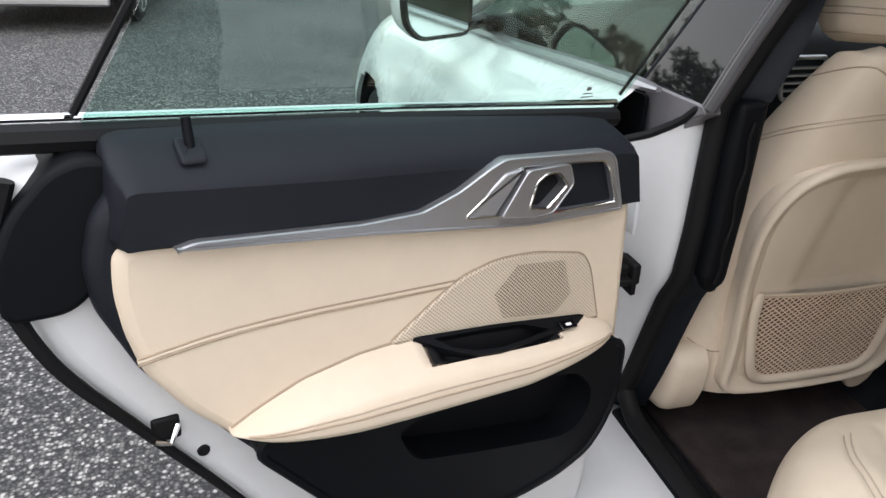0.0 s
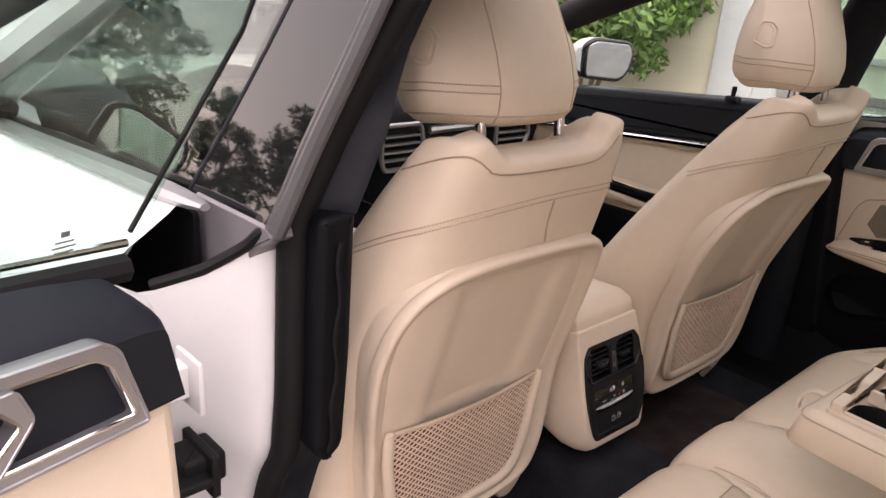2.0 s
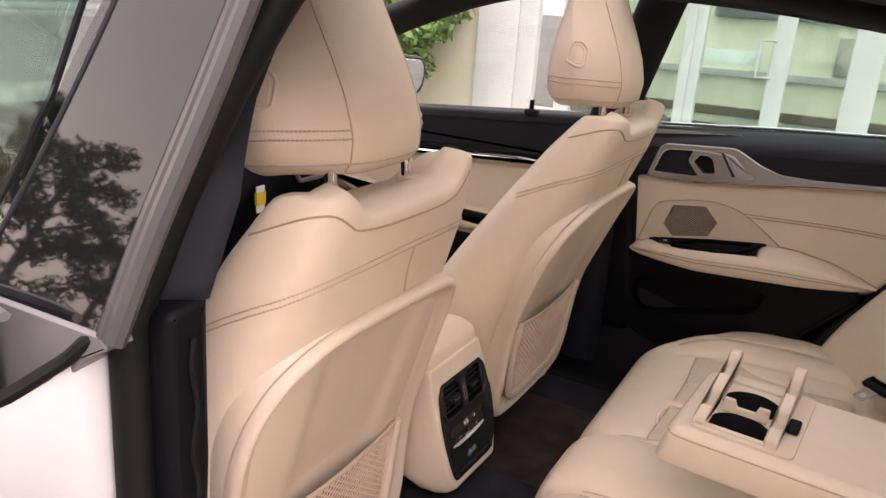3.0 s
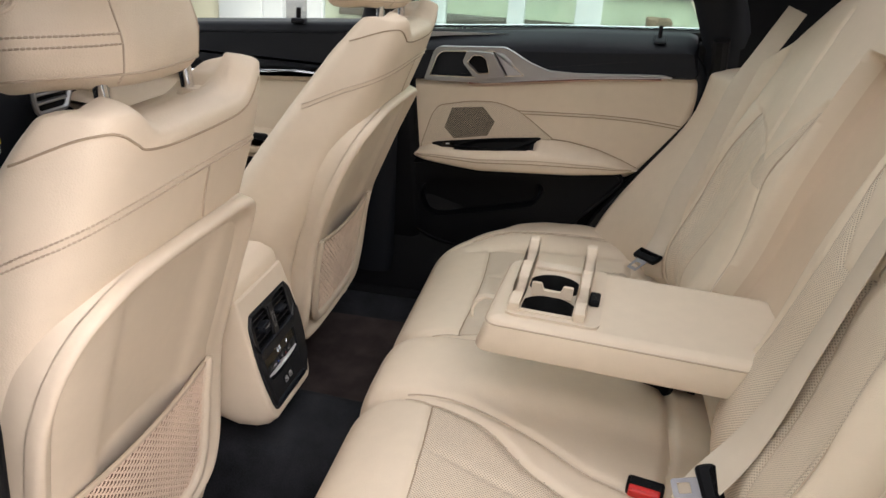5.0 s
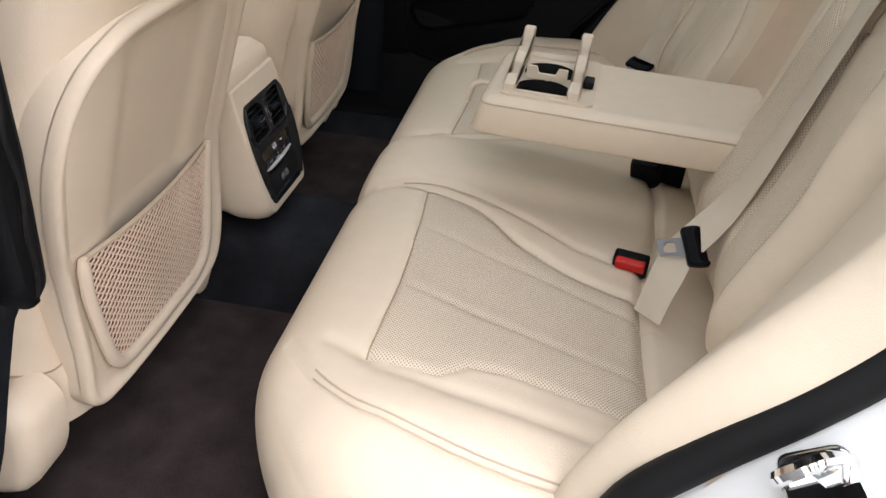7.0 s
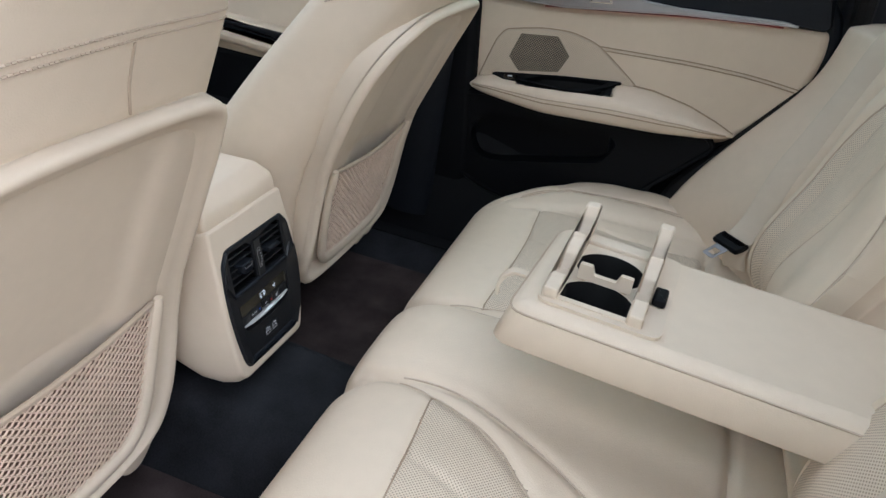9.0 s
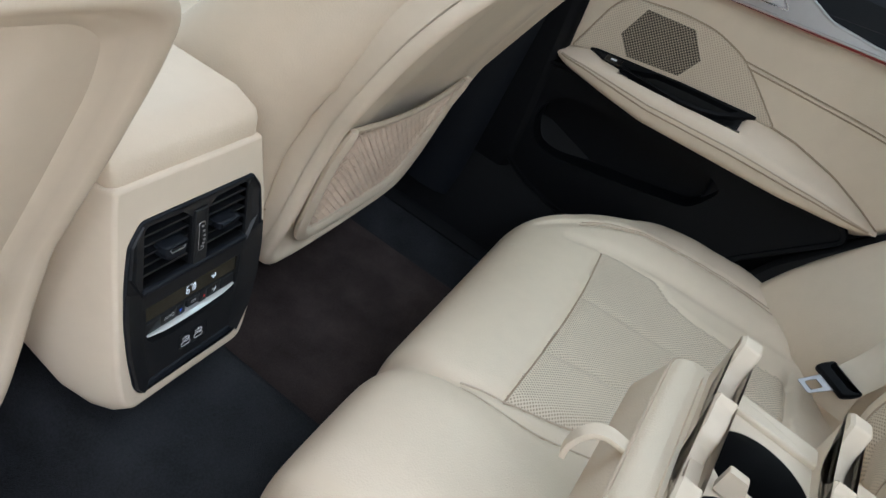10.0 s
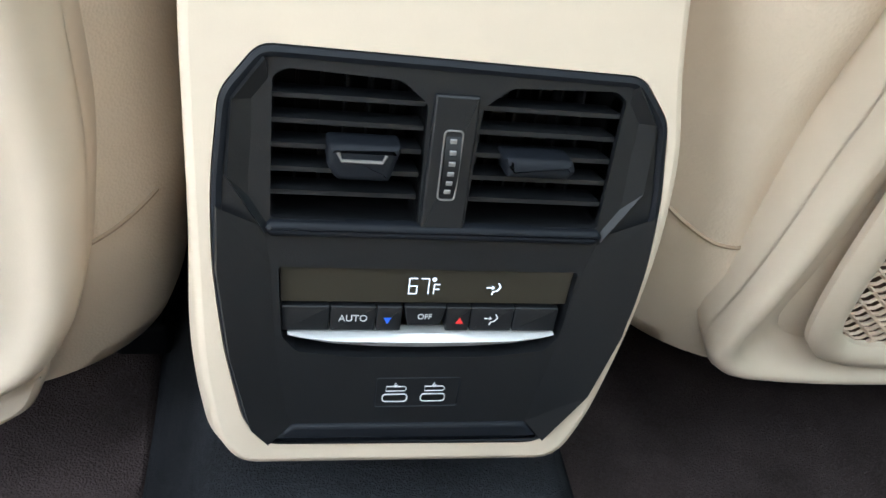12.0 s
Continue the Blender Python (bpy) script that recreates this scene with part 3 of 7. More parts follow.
part("cap_edge", tube(spline([(-0.722, -0.03, 1.008), (-0.736, -0.012, 0.996), (-0.742, 0.006, 0.978), (-0.756, 0.024, 0.962), (-0.778, 0.045, 0.944), (-0.815, 0.08, 0.924)], 24), 0.0065, 8), RUBBER, car)
o = fillet([(0.1, 0.99), (1.1, 0.94), (1.1, 0.5), (0.2, 0.5), (0.1, 0.8)], 0.01)
part("door_end_trim", slab(o, yz(-0.752), -0.004, 0.004, 0.002), DARKLOW, car, "black inner edge of the front door")
o = fillet([(-0.48, 0.72), (-0.67, 0.76), (-0.67, 0.5), (-0.48, 0.5)], 0.01)
part("sill_trim", slab(o, yz(0.769), -0.003, 0.003, 0.001), DARKLOW, car, "black trim beside the bench")
# front door window on the open side, its bright sill strip
o = [(0.155, 0.998), (0.05, 1.25), (0.035, 1.33), (0.2, 1.34), (0.5, 1.25), (1.0, 1.0), (1.12, 0.94)]
ob = part("front_window", slab(o, blade, -0.006, -0.002, 0.001), GLASSDARK, car, "dark reflecting front door window")
ob.visible_shadow = False
strip = spline([(-0.768, 0.045, 1.012), (-0.77, 0.3, 0.997), (-0.77, 0.62, 0.974), (-0.77, 1.1, 0.945)], 20)
part("window_strip", tube(strip, [0.006, 0.011, 0.014] + [0.016] * 17, 8, squash=0.7), SATIN, car, "satin metal window strip")
apost = spline([(-0.77, 1.12, 0.97), (-0.70, 0.75, 1.14), (-0.62, 0.35, 1.32)], 16)
part("windscreen_post", tube(apost, 0.035, 8), WHITE, car, "white windscreen post")

# check strap and hinge between pillar and door
bm = bmesh.new()
box(bm, -0.825, -0.775, -0.0, 0.05, 0.705, 0.745, 0.006)
box(bm, -0.86, -0.80, -0.02, 0.04, 0.718, 0.73, 0.004)
box(bm, -0.80, -0.79, -0.015, 0.06, 0.698, 0.752, 0.003)
part("check_strap", bm, RUBBER, car, "black door check strap")
bm = bmesh.new()
box(bm, -0.806, -0.8, -0.005, 0.05, 0.80, 0.862, 0.002)
box(bm, -0.86, -0.803, 0.02, 0.045, 0.81, 0.85, 0.003)
part("hinge", bm, JAMB, car)

# ---- rear side of the opening: striker, white rear quarter jamb ----
bm = bmesh.new()
prof = spline([(-0.56, 0.36), (-0.575, 0.5), (-0.585, 0.6), (-0.635, 0.68), (-0.7, 0.76), (-0.755, 0.83), (-0.81, 0.92), (-0.88, 1.03)], 40)
skin(bm, [[(x, y - dy, z - dz) for x, dy, dz in ((-0.68, 0.01, 0.0), (-0.70, 0.012, 0.002), (-0.718, 0.03, 0.012), (-0.74, 0.06, 0.03), (-0.79, 0.09, 0.05), (-0.86, 0.13, 0.07), (-0.9, 0.2, 0.08))] for y, z in prof], closed=False)
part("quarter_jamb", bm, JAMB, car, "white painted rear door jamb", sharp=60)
bm = bmesh.new()
tube(spline([(-0.72, -0.675, 0.70), (-0.748, -0.66, 0.735), (-0.755, -0.668, 0.755), (-0.748, -0.685, 0.76), (-0.722, -0.715, 0.735)], 16), 0.0065, 8, bm)
slab(fillet([(-0.03, -0.03), (0.03, -0.03), (0.034, 0.02), (0.0, 0.03), (-0.034, 0.02)], 0.012), flat_map((-0.732, -0.70, 0.715), (-0.35, -0.55, 0.75), (-0.75, -0.35, -0.5), (-0.6, 0.55, 0.5)), -0.004, 0.004, 0.003, bm, back=True)
cyl(bm, (-0.735, -0.70, 0.735), (-0.748, -0.688, 0.748), 0.011, 6)
cyl(bm, (-0.755, -0.695, 0.70), (-0.768, -0.683, 0.713), 0.011, 6)
part("striker", bm, CHROME, car, "shiny steel door striker")

# rubber seal of the closed side, between door and bench
line = spline([(0.70, -0.50, 0.40), (0.70, -0.515, 0.55), (0.70, -0.535, 0.615), (0.695, -0.572, 0.672), (0.69, -0.63, 0.752), (0.687, -0.70, 0.85), (0.686, -0.728, 0.89), (0.685, -0.742, 0.94), (0.684, -0.742, 1.0), (0.67, -0.735, 1.06)], 60)
part("door_seal", tube([(x + 0.01, y - 0.008, z) for x, y, z in line], 0.018, 8), RUBBER, car, "black rubber door seal")
# pillars on the closed side
for y0, z0, y1, z1, name in ((0.03, 1.0, -0.10, 1.34, "middle_pillar"), (-0.77, 1.04, -0.64, 1.33, "rear_pillar")):
    bm = tube([(0.72, y0, 0.4), (0.725, y0, z0), (0.62, y1, z1)], [0.055, 0.055, 0.05], 12, squash=0.5, up=(1, 0, 0))
    part(name, bm, DARK, car, "dark plastic pillar trim")
o = fillet([(-0.72, 1.075), (-0.75, 0.93), (-0.98, 0.93), (-1.1, 1.05), (-0.95, 1.3), (-0.6, 1.33), (-0.66, 1.2)], 0.02)
for x in (0.72, -0.72):
    part("quarter_trim", slab(o, yz(x), -0.02, 0.02, 0.01), DARKLOW, car, "black rear quarter trim")

# ---- front door on the closed side ----
fdoor = thing("front_door", (0.8, 0.5, 0.36), "closed front car door with dark upper trim and beige panel", "car door")
FD = lambda y, z, w: Vector((0.80 - w, y, z))
o = fillet([(0.0, 0.9), (0.0, 1.02), (0.03, 1.033), (0.6, 0.992), (1.1, 0.95), (1.1, 0.84), (0.6, 0.875), (0.25, 0.9)], 0.012)
part("upper_trim", slab(o, FD, -0.04, 0.05, 0.02), DARK, fdoor, "dark soft upper trim")
o = fillet([(0.1, 0.9), (0.25, 0.902), (0.6, 0.877), (1.1, 0.84), (1.1, 0.828), (0.6, 0.864), (0.25, 0.888), (0.1, 0.89)], 0.003)
part("trim_blade", slab(o, FD, 0.0, 0.062, 0.006), CHROME, fdoor, "bright metal trim blade")
o = fillet([(0.0, 0.9), (0.25, 0.895), (0.6, 0.87), (1.1, 0.835), (1.1, 0.6), (0.05, 0.6)], 0.02)
part("door_panel", slab(o, FD, -0.04, 0.035, 0.015), LEATHER, fdoor, "beige leather door panel")
o = fillet([(0.1, 0.7), (0.2, 0.735), (0.7, 0.745), (0.9, 0.8), (0.92, 0.76), (0.7, 0.69), (0.2, 0.67)], 0.02)
part("armrest", slab(o, FD, 0.0, 0.09, 0.02), LEATHER, fdoor, "padded beige armrest")
o = fillet([(0.3, 0.715), (0.32, 0.735), (0.62, 0.74), (0.6, 0.722)], 0.006)
part("pull_cup", slab(o, FD, 0.06, 0.092, 0.003), DARKLOW, fdoor)
o = fillet([(0.03, 0.66), (0.05, 0.35), (1.1, 0.35), (1.1, 0.66)], 0.03)
part("lower_panel", slab(o, FD, -0.04, 0.04, 0.015), DARKLOW, fdoor, "black plastic lower panel")
bm = bmesh.new()
box(bm, 0.225, 0.26, 1.012, 1.026, 0.03, 0.055, 0.004, FD)
pb = part("lock_pin_base", bm, DARK, fdoor)
part("lock_pin", cyl(bmesh.new(), (0.755, 0.243, 1.02), (0.757, 0.243, 1.05), 0.006, 10), DARKLOW, pb, "black lock pin")
tilt = lambda y, z, w: Vector((0.775 - w - (z - 1.0) * 0.38, y, z))
o = [(0.0, 1.02), (0.9, 0.97), (0.62, 1.17), (0.3, 1.3), (-0.08, 1.33)]
g = part("window", slab(o, tilt, -0.004, 0.0, 0.001), GLASSCLEAR, fdoor, "clear window glass")
g.visible_shadow = False

# ---- dark side walls, dashboard ----
for s in (-1, 1):
    o = fillet([(0.02, 0.32), (-0.1, 0.5), (-0.05, 0.95), (0.08, 1.0), (0.1, 0.32)], 0.03)
    if s > 0:
        part("pillar_foot", slab(o, lambda y, z, w: Vector((0.77 - w, y, z)), -0.02, 0.03, 0.02), DARKLOW, car, "black lower pillar trim")
bm = bmesh.new()
skin(bm, [[(0.69, y, 0.3), (0.72, y, 0.45), (0.79, y, 0.6)] for y in np.linspace(-0.75, 1.2, 12)], closed=False)
part("side_liner", bm, DARKLOW, car)
dash = thing("dashboard", (0, 1.0, 0.5), "black dashboard with satin-rimmed air vents", "dashboard")
bm = bmesh.new()
skin(bm, [[(x, 1.35, 0.9), (x, 1.05, 0.985 - 0.02 * abs(x)), (x, 0.9, 0.96), (x, 0.84, 0.9), (x, 0.88, 0.75), (x, 1.0, 0.5), (x, 1.2, 0.35)] for x in np.linspace(-0.74, 0.74, 24)], closed=False)
part("dash_body", bm, DARK, dash, sharp=60)
bm = bmesh.new()
tube([(0.27, 0.845, 0.865), (0.72, 0.845, 0.87)], 0.012, 8, bm)
part("dash_blade", bm, SATIN, dash, "satin metal dash blade")
for x in (-0.6, -0.0, 0.17, 0.6):
    bm = bmesh.new()
    o = fillet([(x - 0.06, 0.77), (x + 0.045, 0.77), (x + 0.075, 0.83), (x + 0.06, 0.888), (x - 0.07, 0.888), (x - 0.07, 0.8)], 0.012)
    tube([(p[0], 0.834, p[1]) for p in o], 0.007, 6, bm, closed=True)
    vent = part("dash_vent", bm, SATIN, dash, "satin-rimmed air vent")
    for k in range(4):
        z = 0.795 + 0.021 * k
        bm = bmesh.new()
        box(bm, x - 0.06, x + 0.062, 0.832, 0.85, z - 0.003, z + 0.003, 0.001)
        part("slat", bm, SATIN, vent)
wheel_ = thing("steering_wheel", (-0.3615, 0.72, 0.85), "black leather steering wheel", "steering wheel")
wm = Matrix.Translation((-0.3615, 0.70, 0.88)) @ Euler((radians(68), 0, 0)).to_matrix().to_4x4()
part("wheel_rim", tube([wm @ Vector((0.18 * math.cos(a), 0.18 * math.sin(a), 0)) for a in np.linspace(0, math.tau, 41)[:-1]], 0.016, 10, closed=True), DARK, wheel_)
bm = bmesh.new()
for a in (0, math.pi, -math.pi / 2):
    tube([wm @ Vector((0.05 * math.cos(a), 0.05 * math.sin(a), 0)), wm @ Vector((0.17 * math.cos(a), 0.17 * math.sin(a), 0))], 0.016, 8, bm, squash=0.5)
part("spokes", bm, DARK, wheel_)
part("hub", cyl(bmesh.new(), wm @ Vector((0, 0, -0.02)), wm @ Vector((0, 0, 0.03)), 0.075, 24), DARK, wheel_)

# ---- door mirrors ----
def door_mirror(s):
    mir = thing("door_mirror", (s * 0.86, 0.8, 0.98), "white door mirror with a black rim", "door mirror", "door mirrors")
    yaw = radians(12) if s < 0 else radians(-24)
    mm = Matrix.Translation((s * 0.92, 0.75, 1.025 if s < 0 else 1.05)) @ Euler((0, 0, yaw)).to_matrix().to_4x4()
    fm = lambda x, z, w: mm @ Vector((s * x, -w, z))
    o = fillet([(-0.085, -0.055), (0.05, -0.065), (0.085, -0.03), (0.092, 0.03), (0.075, 0.062), (-0.05, 0.07), (-0.088, 0.05)], 0.025)
    bm = bmesh.new()
    rings = []
    for d, w in ((0.045, -0.13), (0.02, -0.115), (0.006, -0.075), (0.0, -0.03), (0.0, -0.012)):
        rings.append([fm(*p, w) for p in inset(o, d)])
    skin(bm, rings)
    part("mirror_cap", bm, WHITE, mir, "white painted mirror cap", sharp=60)
    part("mirror_rim", slab(o, fm, -0.014, 0.004, 0.006), PIANO, mir, "black mirror rim")
    part("mirror_glass", slab(inset(o, 0.011), fm, 0.0, 0.006, 0.001), MIRROR, mir, "mirror glass")
    bm = tube([mm @ Vector((-s * 0.07, 0.05, -0.045)), (s * 0.80, 0.80, 1.0), (s * 0.76, 0.82, 0.985)], [0.025, 0.03, 0.034], 10, squash=0.6)
    part("mirror_arm", bm, PIANO, mir, "black mirror arm")


door_mirror(-1)
door_mirror(1)

# ---- floor mats and a paper tag ----
for sx in (-1, 1):
    o = fillet([(sx * 0.15, -0.25), (sx * 0.6, -0.25), (sx * 0.6, 0.2), (sx * 0.45, 0.42), (sx * 0.17, 0.42), (sx * 0.145, 0.1)], 0.04)
    single("floor_mat", slab(o, lambda x, y, w: Vector((x, y, floor_z(0.4, y) + w)), 0.002, 0.014, 0.005), MAT, "brown-black ribbed floor mat in the footwell", "floor mat", "floor mats")
bm = bmesh.new()
box(bm, 0.395, 0.427, 0.858, 0.863, 0.70, 0.775, 0.002)
tag = single("paper_tag", bm, WHITEPAPER, "small white paper tag with a yellow band on the dashboard", "paper tag")
bm = bmesh.new()
box(bm, 0.393, 0.429, 0.856, 0.865, 0.722, 0.758, 0.002)
part("yellow_band", bm, plain("yellow_print", (0.75, 0.55, 0.04), 0.6), tag)

# ---- rear doors: built in (u, w, z): u from the hinge to the rear, w to the cabin ----
TURN, LIFT = radians(18.5), 0.012
DU, DN = Vector((-math.cos(TURN), -math.sin(TURN), 0)), Vector((math.sin(TURN), -math.cos(TURN), 0))


def open_door(u, z, w):
    z += 0.065 * u * (1.29 - z)
    return Vector((-0.907, -0.137, 0)) + DU * u * 0.965 + DN * (w - 0.03) + Vector((0, 0, z + LIFT * u))


def shut_door(u, z, w):
    z += 0.065 * u * (1.29 - z)
    u = 0.95 * u - 0.012 if u < 0.45 else 0.4155 + 1.16 * (u - 0.45)
    return Vector((0.772 - w - 0.105 * u, -0.09 - u, z))


AMBIENT = glowing("red_ambient_light", (1.0, 0.12, 0.08), 0.02)
DOOR_PERF = leather("perforated_door_leather", BEIGE, 0.55, ((-0.948, -0.317, 0), (0, 0, 1)), 0.005, 0.3, tone=0.5)
DOOR_PERF_SHUT = leather("perforated_shut_door_leather", BEIGE, 0.55, ((0, 1, 0), (0, 0, 1)), 0.005, 0.28, tone=0.7)
GRILLE = leather("door_grille", BEIGE, 0.55, ((-0.948, -0.317, 0), (0, 0, 1)), 0.005, 0.37, tone=0.12)
GRILLE_SHUT = leather("shut_door_grille", (0.4, 0.33, 0.25), 0.6, ((0, 1, 0), (0, 0, 1)), 0.0055, 0.45, tone=0.08)
HEX = [(0.09, 0.764), (0.062, 0.79), (0.08, 0.841), (0.162, 0.85), (0.195, 0.815), (0.178, 0.779)]


def rear_door(m, label):
    door = thing("rear_door", m(0.2, 0.36, -0.04), label, "car door", "rear doors")
    # outer shell
    o = fillet([(-0.075, 0.975), (0.0, 0.992), (0.66, 1.03), (0.70, 1.02), (0.718, 0.94), (0.688, 0.83), (0.62, 0.725), (0.53, 0.595), (0.45, 0.47), (0.40, 0.33), (0.36, 0.27), (-0.06, 0.27), (-0.085, 0.4)], 0.03)
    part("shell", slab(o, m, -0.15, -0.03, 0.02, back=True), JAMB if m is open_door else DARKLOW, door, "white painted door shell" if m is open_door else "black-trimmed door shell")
    edge = [m(u, z, -0.028) for u, z in spline([(0.67, 1.02), (0.692, 0.94), (0.665, 0.835), (0.597, 0.73), (0.507, 0.60), (0.43, 0.475), (0.395, 0.34)], 40)]
    part("edge_seal", tube([p + (m(0.026, 0, 0) - m(0, 0, 0)) for p in edge], [0.009 - 0.006 * k / 39 for k in range(40)], 8), RUBBER, door, "black rubber edge seal")
    # dark soft band beside the panel's rear edge
    o = fillet([(0.59, 1.018), (0.612, 1.02), (0.64, 0.985), (0.652, 0.94), (0.649, 0.895), (0.617, 0.816), (0.535, 0.705), (0.45, 0.60), (0.38, 0.45), (0.34, 0.45), (0.3, 0.9)], 0.012)
    part("rear_flank", slab(o, m, -0.03, 0.004, 0.014), DARK, door, "dark plastic flank")
    # black cap of the window channel
    o = fillet([(0.60, 1.03), (0.635, 1.04), (0.665, 1.03), (0.70, 0.995), (0.724, 0.945), (0.722, 0.89), (0.665, 0.89), (0.63, 0.92)], 0.016)
    part("corner_cap", slab(o, m, -0.07, -0.012, 0.007), DARKLOW, door, "black plastic corner cap")
    # dark upper trim with its sloping top
    top = [(-0.05, 0.9), (-0.036, 0.98), (-0.012, 0.992), (0.05, 0.997), (0.385, 1.018), (0.602, 1.0225), (0.618, 1.017), (0.63, 0.965), (0.622, 0.953), (0.577, 0.949), (0.40, 0.944), (0.30, 0.932), (0.10, 0.903)]
    o = fillet(top, 0.01)
    bm = bmesh.new()
    soft_inset = lambda d: [Vector(q).lerp(Vector(p), smooth(0.955, 0.985, p[1]) * smooth(0.61, 0.55, p[0])) for p, q in zip(inset(o, d), inset(o, min(d, 0.007)))]
    rise = lambda p, w: (0.02 + 0.022 * p[0]) * (0.024 - w) / 0.054 * smooth(0.97, 1.0, p[1])
    rings = [[m(p[0], p[1] + rise(p, w), w) for p in soft_inset(d)] for d, w in ((0.004, -0.034), (0.0, -0.03), (0.0, -0.014), (0.001, 0.0), (0.0035, 0.0105), (0.008, 0.0175), (0.014, 0.022), (0.021, 0.024))]
    skin(bm, rings, caps=False)
    bm.faces.new([bm.verts.new(p) for p in rings[-1]])
    bmesh.ops.remove_doubles(bm, verts=bm.verts[:], dist=1e-5)
    part("upper_trim", bm, DARK, door, "dark soft upper trim", sharp=60)
    # window channel and glass
    bm = tube([m(-0.045, 1.004, -0.045), m(0.3, 1.028, -0.045), m(0.74, 1.053, -0.05)], 0.013, 8)
    part("glass_channel", bm, RUBBER, door, "black rubber window channel")
    bm = tube([m(-0.06, 1.02, -0.058), m(0.3, 1.044, -0.058), m(0.75, 1.069, -0.062)], 0.004, 8)
    part("bright_strip", bm, CHROME, door, "thin bright strip")
    o = [(-0.06, 1.0), (0.635, 1.045), (0.5, 1.30), (0.30, 1.42), (-0.10, 1.43), (-0.185, 1.33), (-0.15, 1.2)]
    lean = lambda u, z, w: m(u, z, w + (z - 1.03) * 0.30)
    g = part("window", slab(fillet(o, 0.02), lean, -0.057, -0.053, 0.001), GLASS, door, "green-tinted frameless window glass")
    g.visible_shadow = False
    e = tube([lean(0.632, 1.07, -0.055), lean(0.505, 1.30, -0.055)], 0.004, 6)
    part("glass_edge", e, RUBBER, g, "dark dotted glass edge")
    e = tube([lean(-0.062, 1.03, -0.055), lean(-0.152, 1.2, -0.055), lean(-0.185, 1.33, -0.055)], 0.0025, 6)
    part("glass_edge", e, DARKLOW, g, "dark glass edge")
    bm = bmesh.new()
    for k, wd in enumerate((0.018, 0.022, 0.017)):
        box(bm, 0.005 - wd / 2, 0.005 + wd / 2, 1.028 + 0.0045 * k, 1.0295 + 0.0045 * k, -0.0525, -0.0515, 0.0004, lean)
    box(bm, 0.001, 0.009, 1.042, 1.047, -0.0525, -0.0515, 0.0004, lean)
    part("glass_mark", bm, plain("faint_print", (0.12, 0.13, 0.13), 0.6), g, "small dark printed glass marks")
    # satin trim blade and handle bezel
    o = fillet([(0.004, 0.907), (0.028, 0.979), (0.042, 0.989), (0.207, 0.998), (0.228, 0.99), (0.27, 0.968), (0.318, 0.952), (0.392, 0.951), (0.561, 0.963), (0.582, 0.958), (0.392, 0.939), (0.165, 0.911)], 0.007)
    hole = fillet([(0.018, 0.919), (0.037, 0.968), (0.05, 0.978), (0.181, 0.987), (0.203, 0.977), (0.261, 0.936), (0.125, 0.922)], 0.006)
    bm = plate(o, [hole], m, 0.018, 0.034)
    part("trim_blade", bm, SATIN, door, "satin metal trim blade", sharp=30)
    part("blade_rim", tube([m(*p, 0.0335) for p in inset(o, 0.0015)], 0.0022, 6, closed=True), SATIN, door)
    part("bezel_rim", tube([m(*p, 0.0335) for p in hole], 0.0018, 6, closed=True), CHROME, door, "bright bezel edge")
    part("handle_recess", slab(inset(hole, -0.004), m, 0.0, 0.022, 0.002), DARKLOW, door, "dark handle recess")
    o = fillet([(0.262, 0.936), (0.208, 0.982), (0.182, 0.986), (0.219, 0.931)], 0.003)
    part("handle_slat", slab(o, lambda u, z, w: m(u, z, w + 0.1 * (0.22 - u)), 0.018, 0.036, 0.003), SATIN, door, "satin metal handle slat")
    o = fillet([(0.215, 0.931), (0.179, 0.983), (0.114, 0.984), (0.104, 0.958), (0.134, 0.925), (0.165, 0.923)], 0.006)
    hole = fillet([(0.174, 0.936), (0.164, 0.968), (0.15, 0.976), (0.13, 0.975), (0.115, 0.957), (0.145, 0.932)], 0.004)
    part("handle", plate(o, [hole], m, 0.018, 0.042), SATIN, door, "satin metal pull handle", sharp=30)
    part("handle_edge", tube([m(*p, 0.0415) for p in hole], 0.0018, 6, closed=True), CHROME, door, "bright handle edge")
    part("handle_edge", tube([m(*p, 0.0415) for p in inset(o, 0.001)], 0.0015, 6, closed=True), SATIN, door)
    part("grip_hollow", slab(inset(hole, -0.002), m, 0.018, 0.026, 0.001), RUBBER, door, "black grip hollow")
    # faint red light line under the blade
    part("light_line", tube([m(u, z, 0.0145) for u, z in spline([(0.56, 0.95), (0.5, 0.9455), (0.392, 0.934), (0.25, 0.918), (0.12, 0.904)], 30)], 0.0016, 5), AMBIENT, door, "faint red ambient light line")
    # beige panel with a gentle swell
    o = fillet([(-0.042, 0.905), (-0.055, 0.68), (-0.03, 0.672), (0.12, 0.68), (0.35, 0.69), (0.46, 0.69), (0.529, 0.706), (0.58, 0.762), (0.616, 0.818), (0.630, 0.87), (0.634, 0.915), (0.629, 0.96), (0.585, 0.962), (0.40, 0.946), (0.30, 0.928), (0.10, 0.904)], 0.016)
    part("door_panel", slab(o, m, -0.03, 0.012, 0.014), LEATHER, door, "beige leather door panel")
    for k, dz in enumerate((0.0035, -0.0035)):
        line = [m(u, z + dz, 0.0125) for u, z in spline([(0.622, 0.839), (0.544, 0.848), (0.46, 0.850), (0.382, 0.848), (0.244, 0.843)], 30)]
        part("stitched_seam", tube(line, 0.0012, 5), SEAM, door)
    part("seam_fold", tube([m(u, z, 0.0108) for u, z in spline([(0.622, 0.839), (0.544, 0.848), (0.46, 0.850), (0.382, 0.848), (0.244, 0.843)], 30)], 0.0027, 8), LEATHER, door)
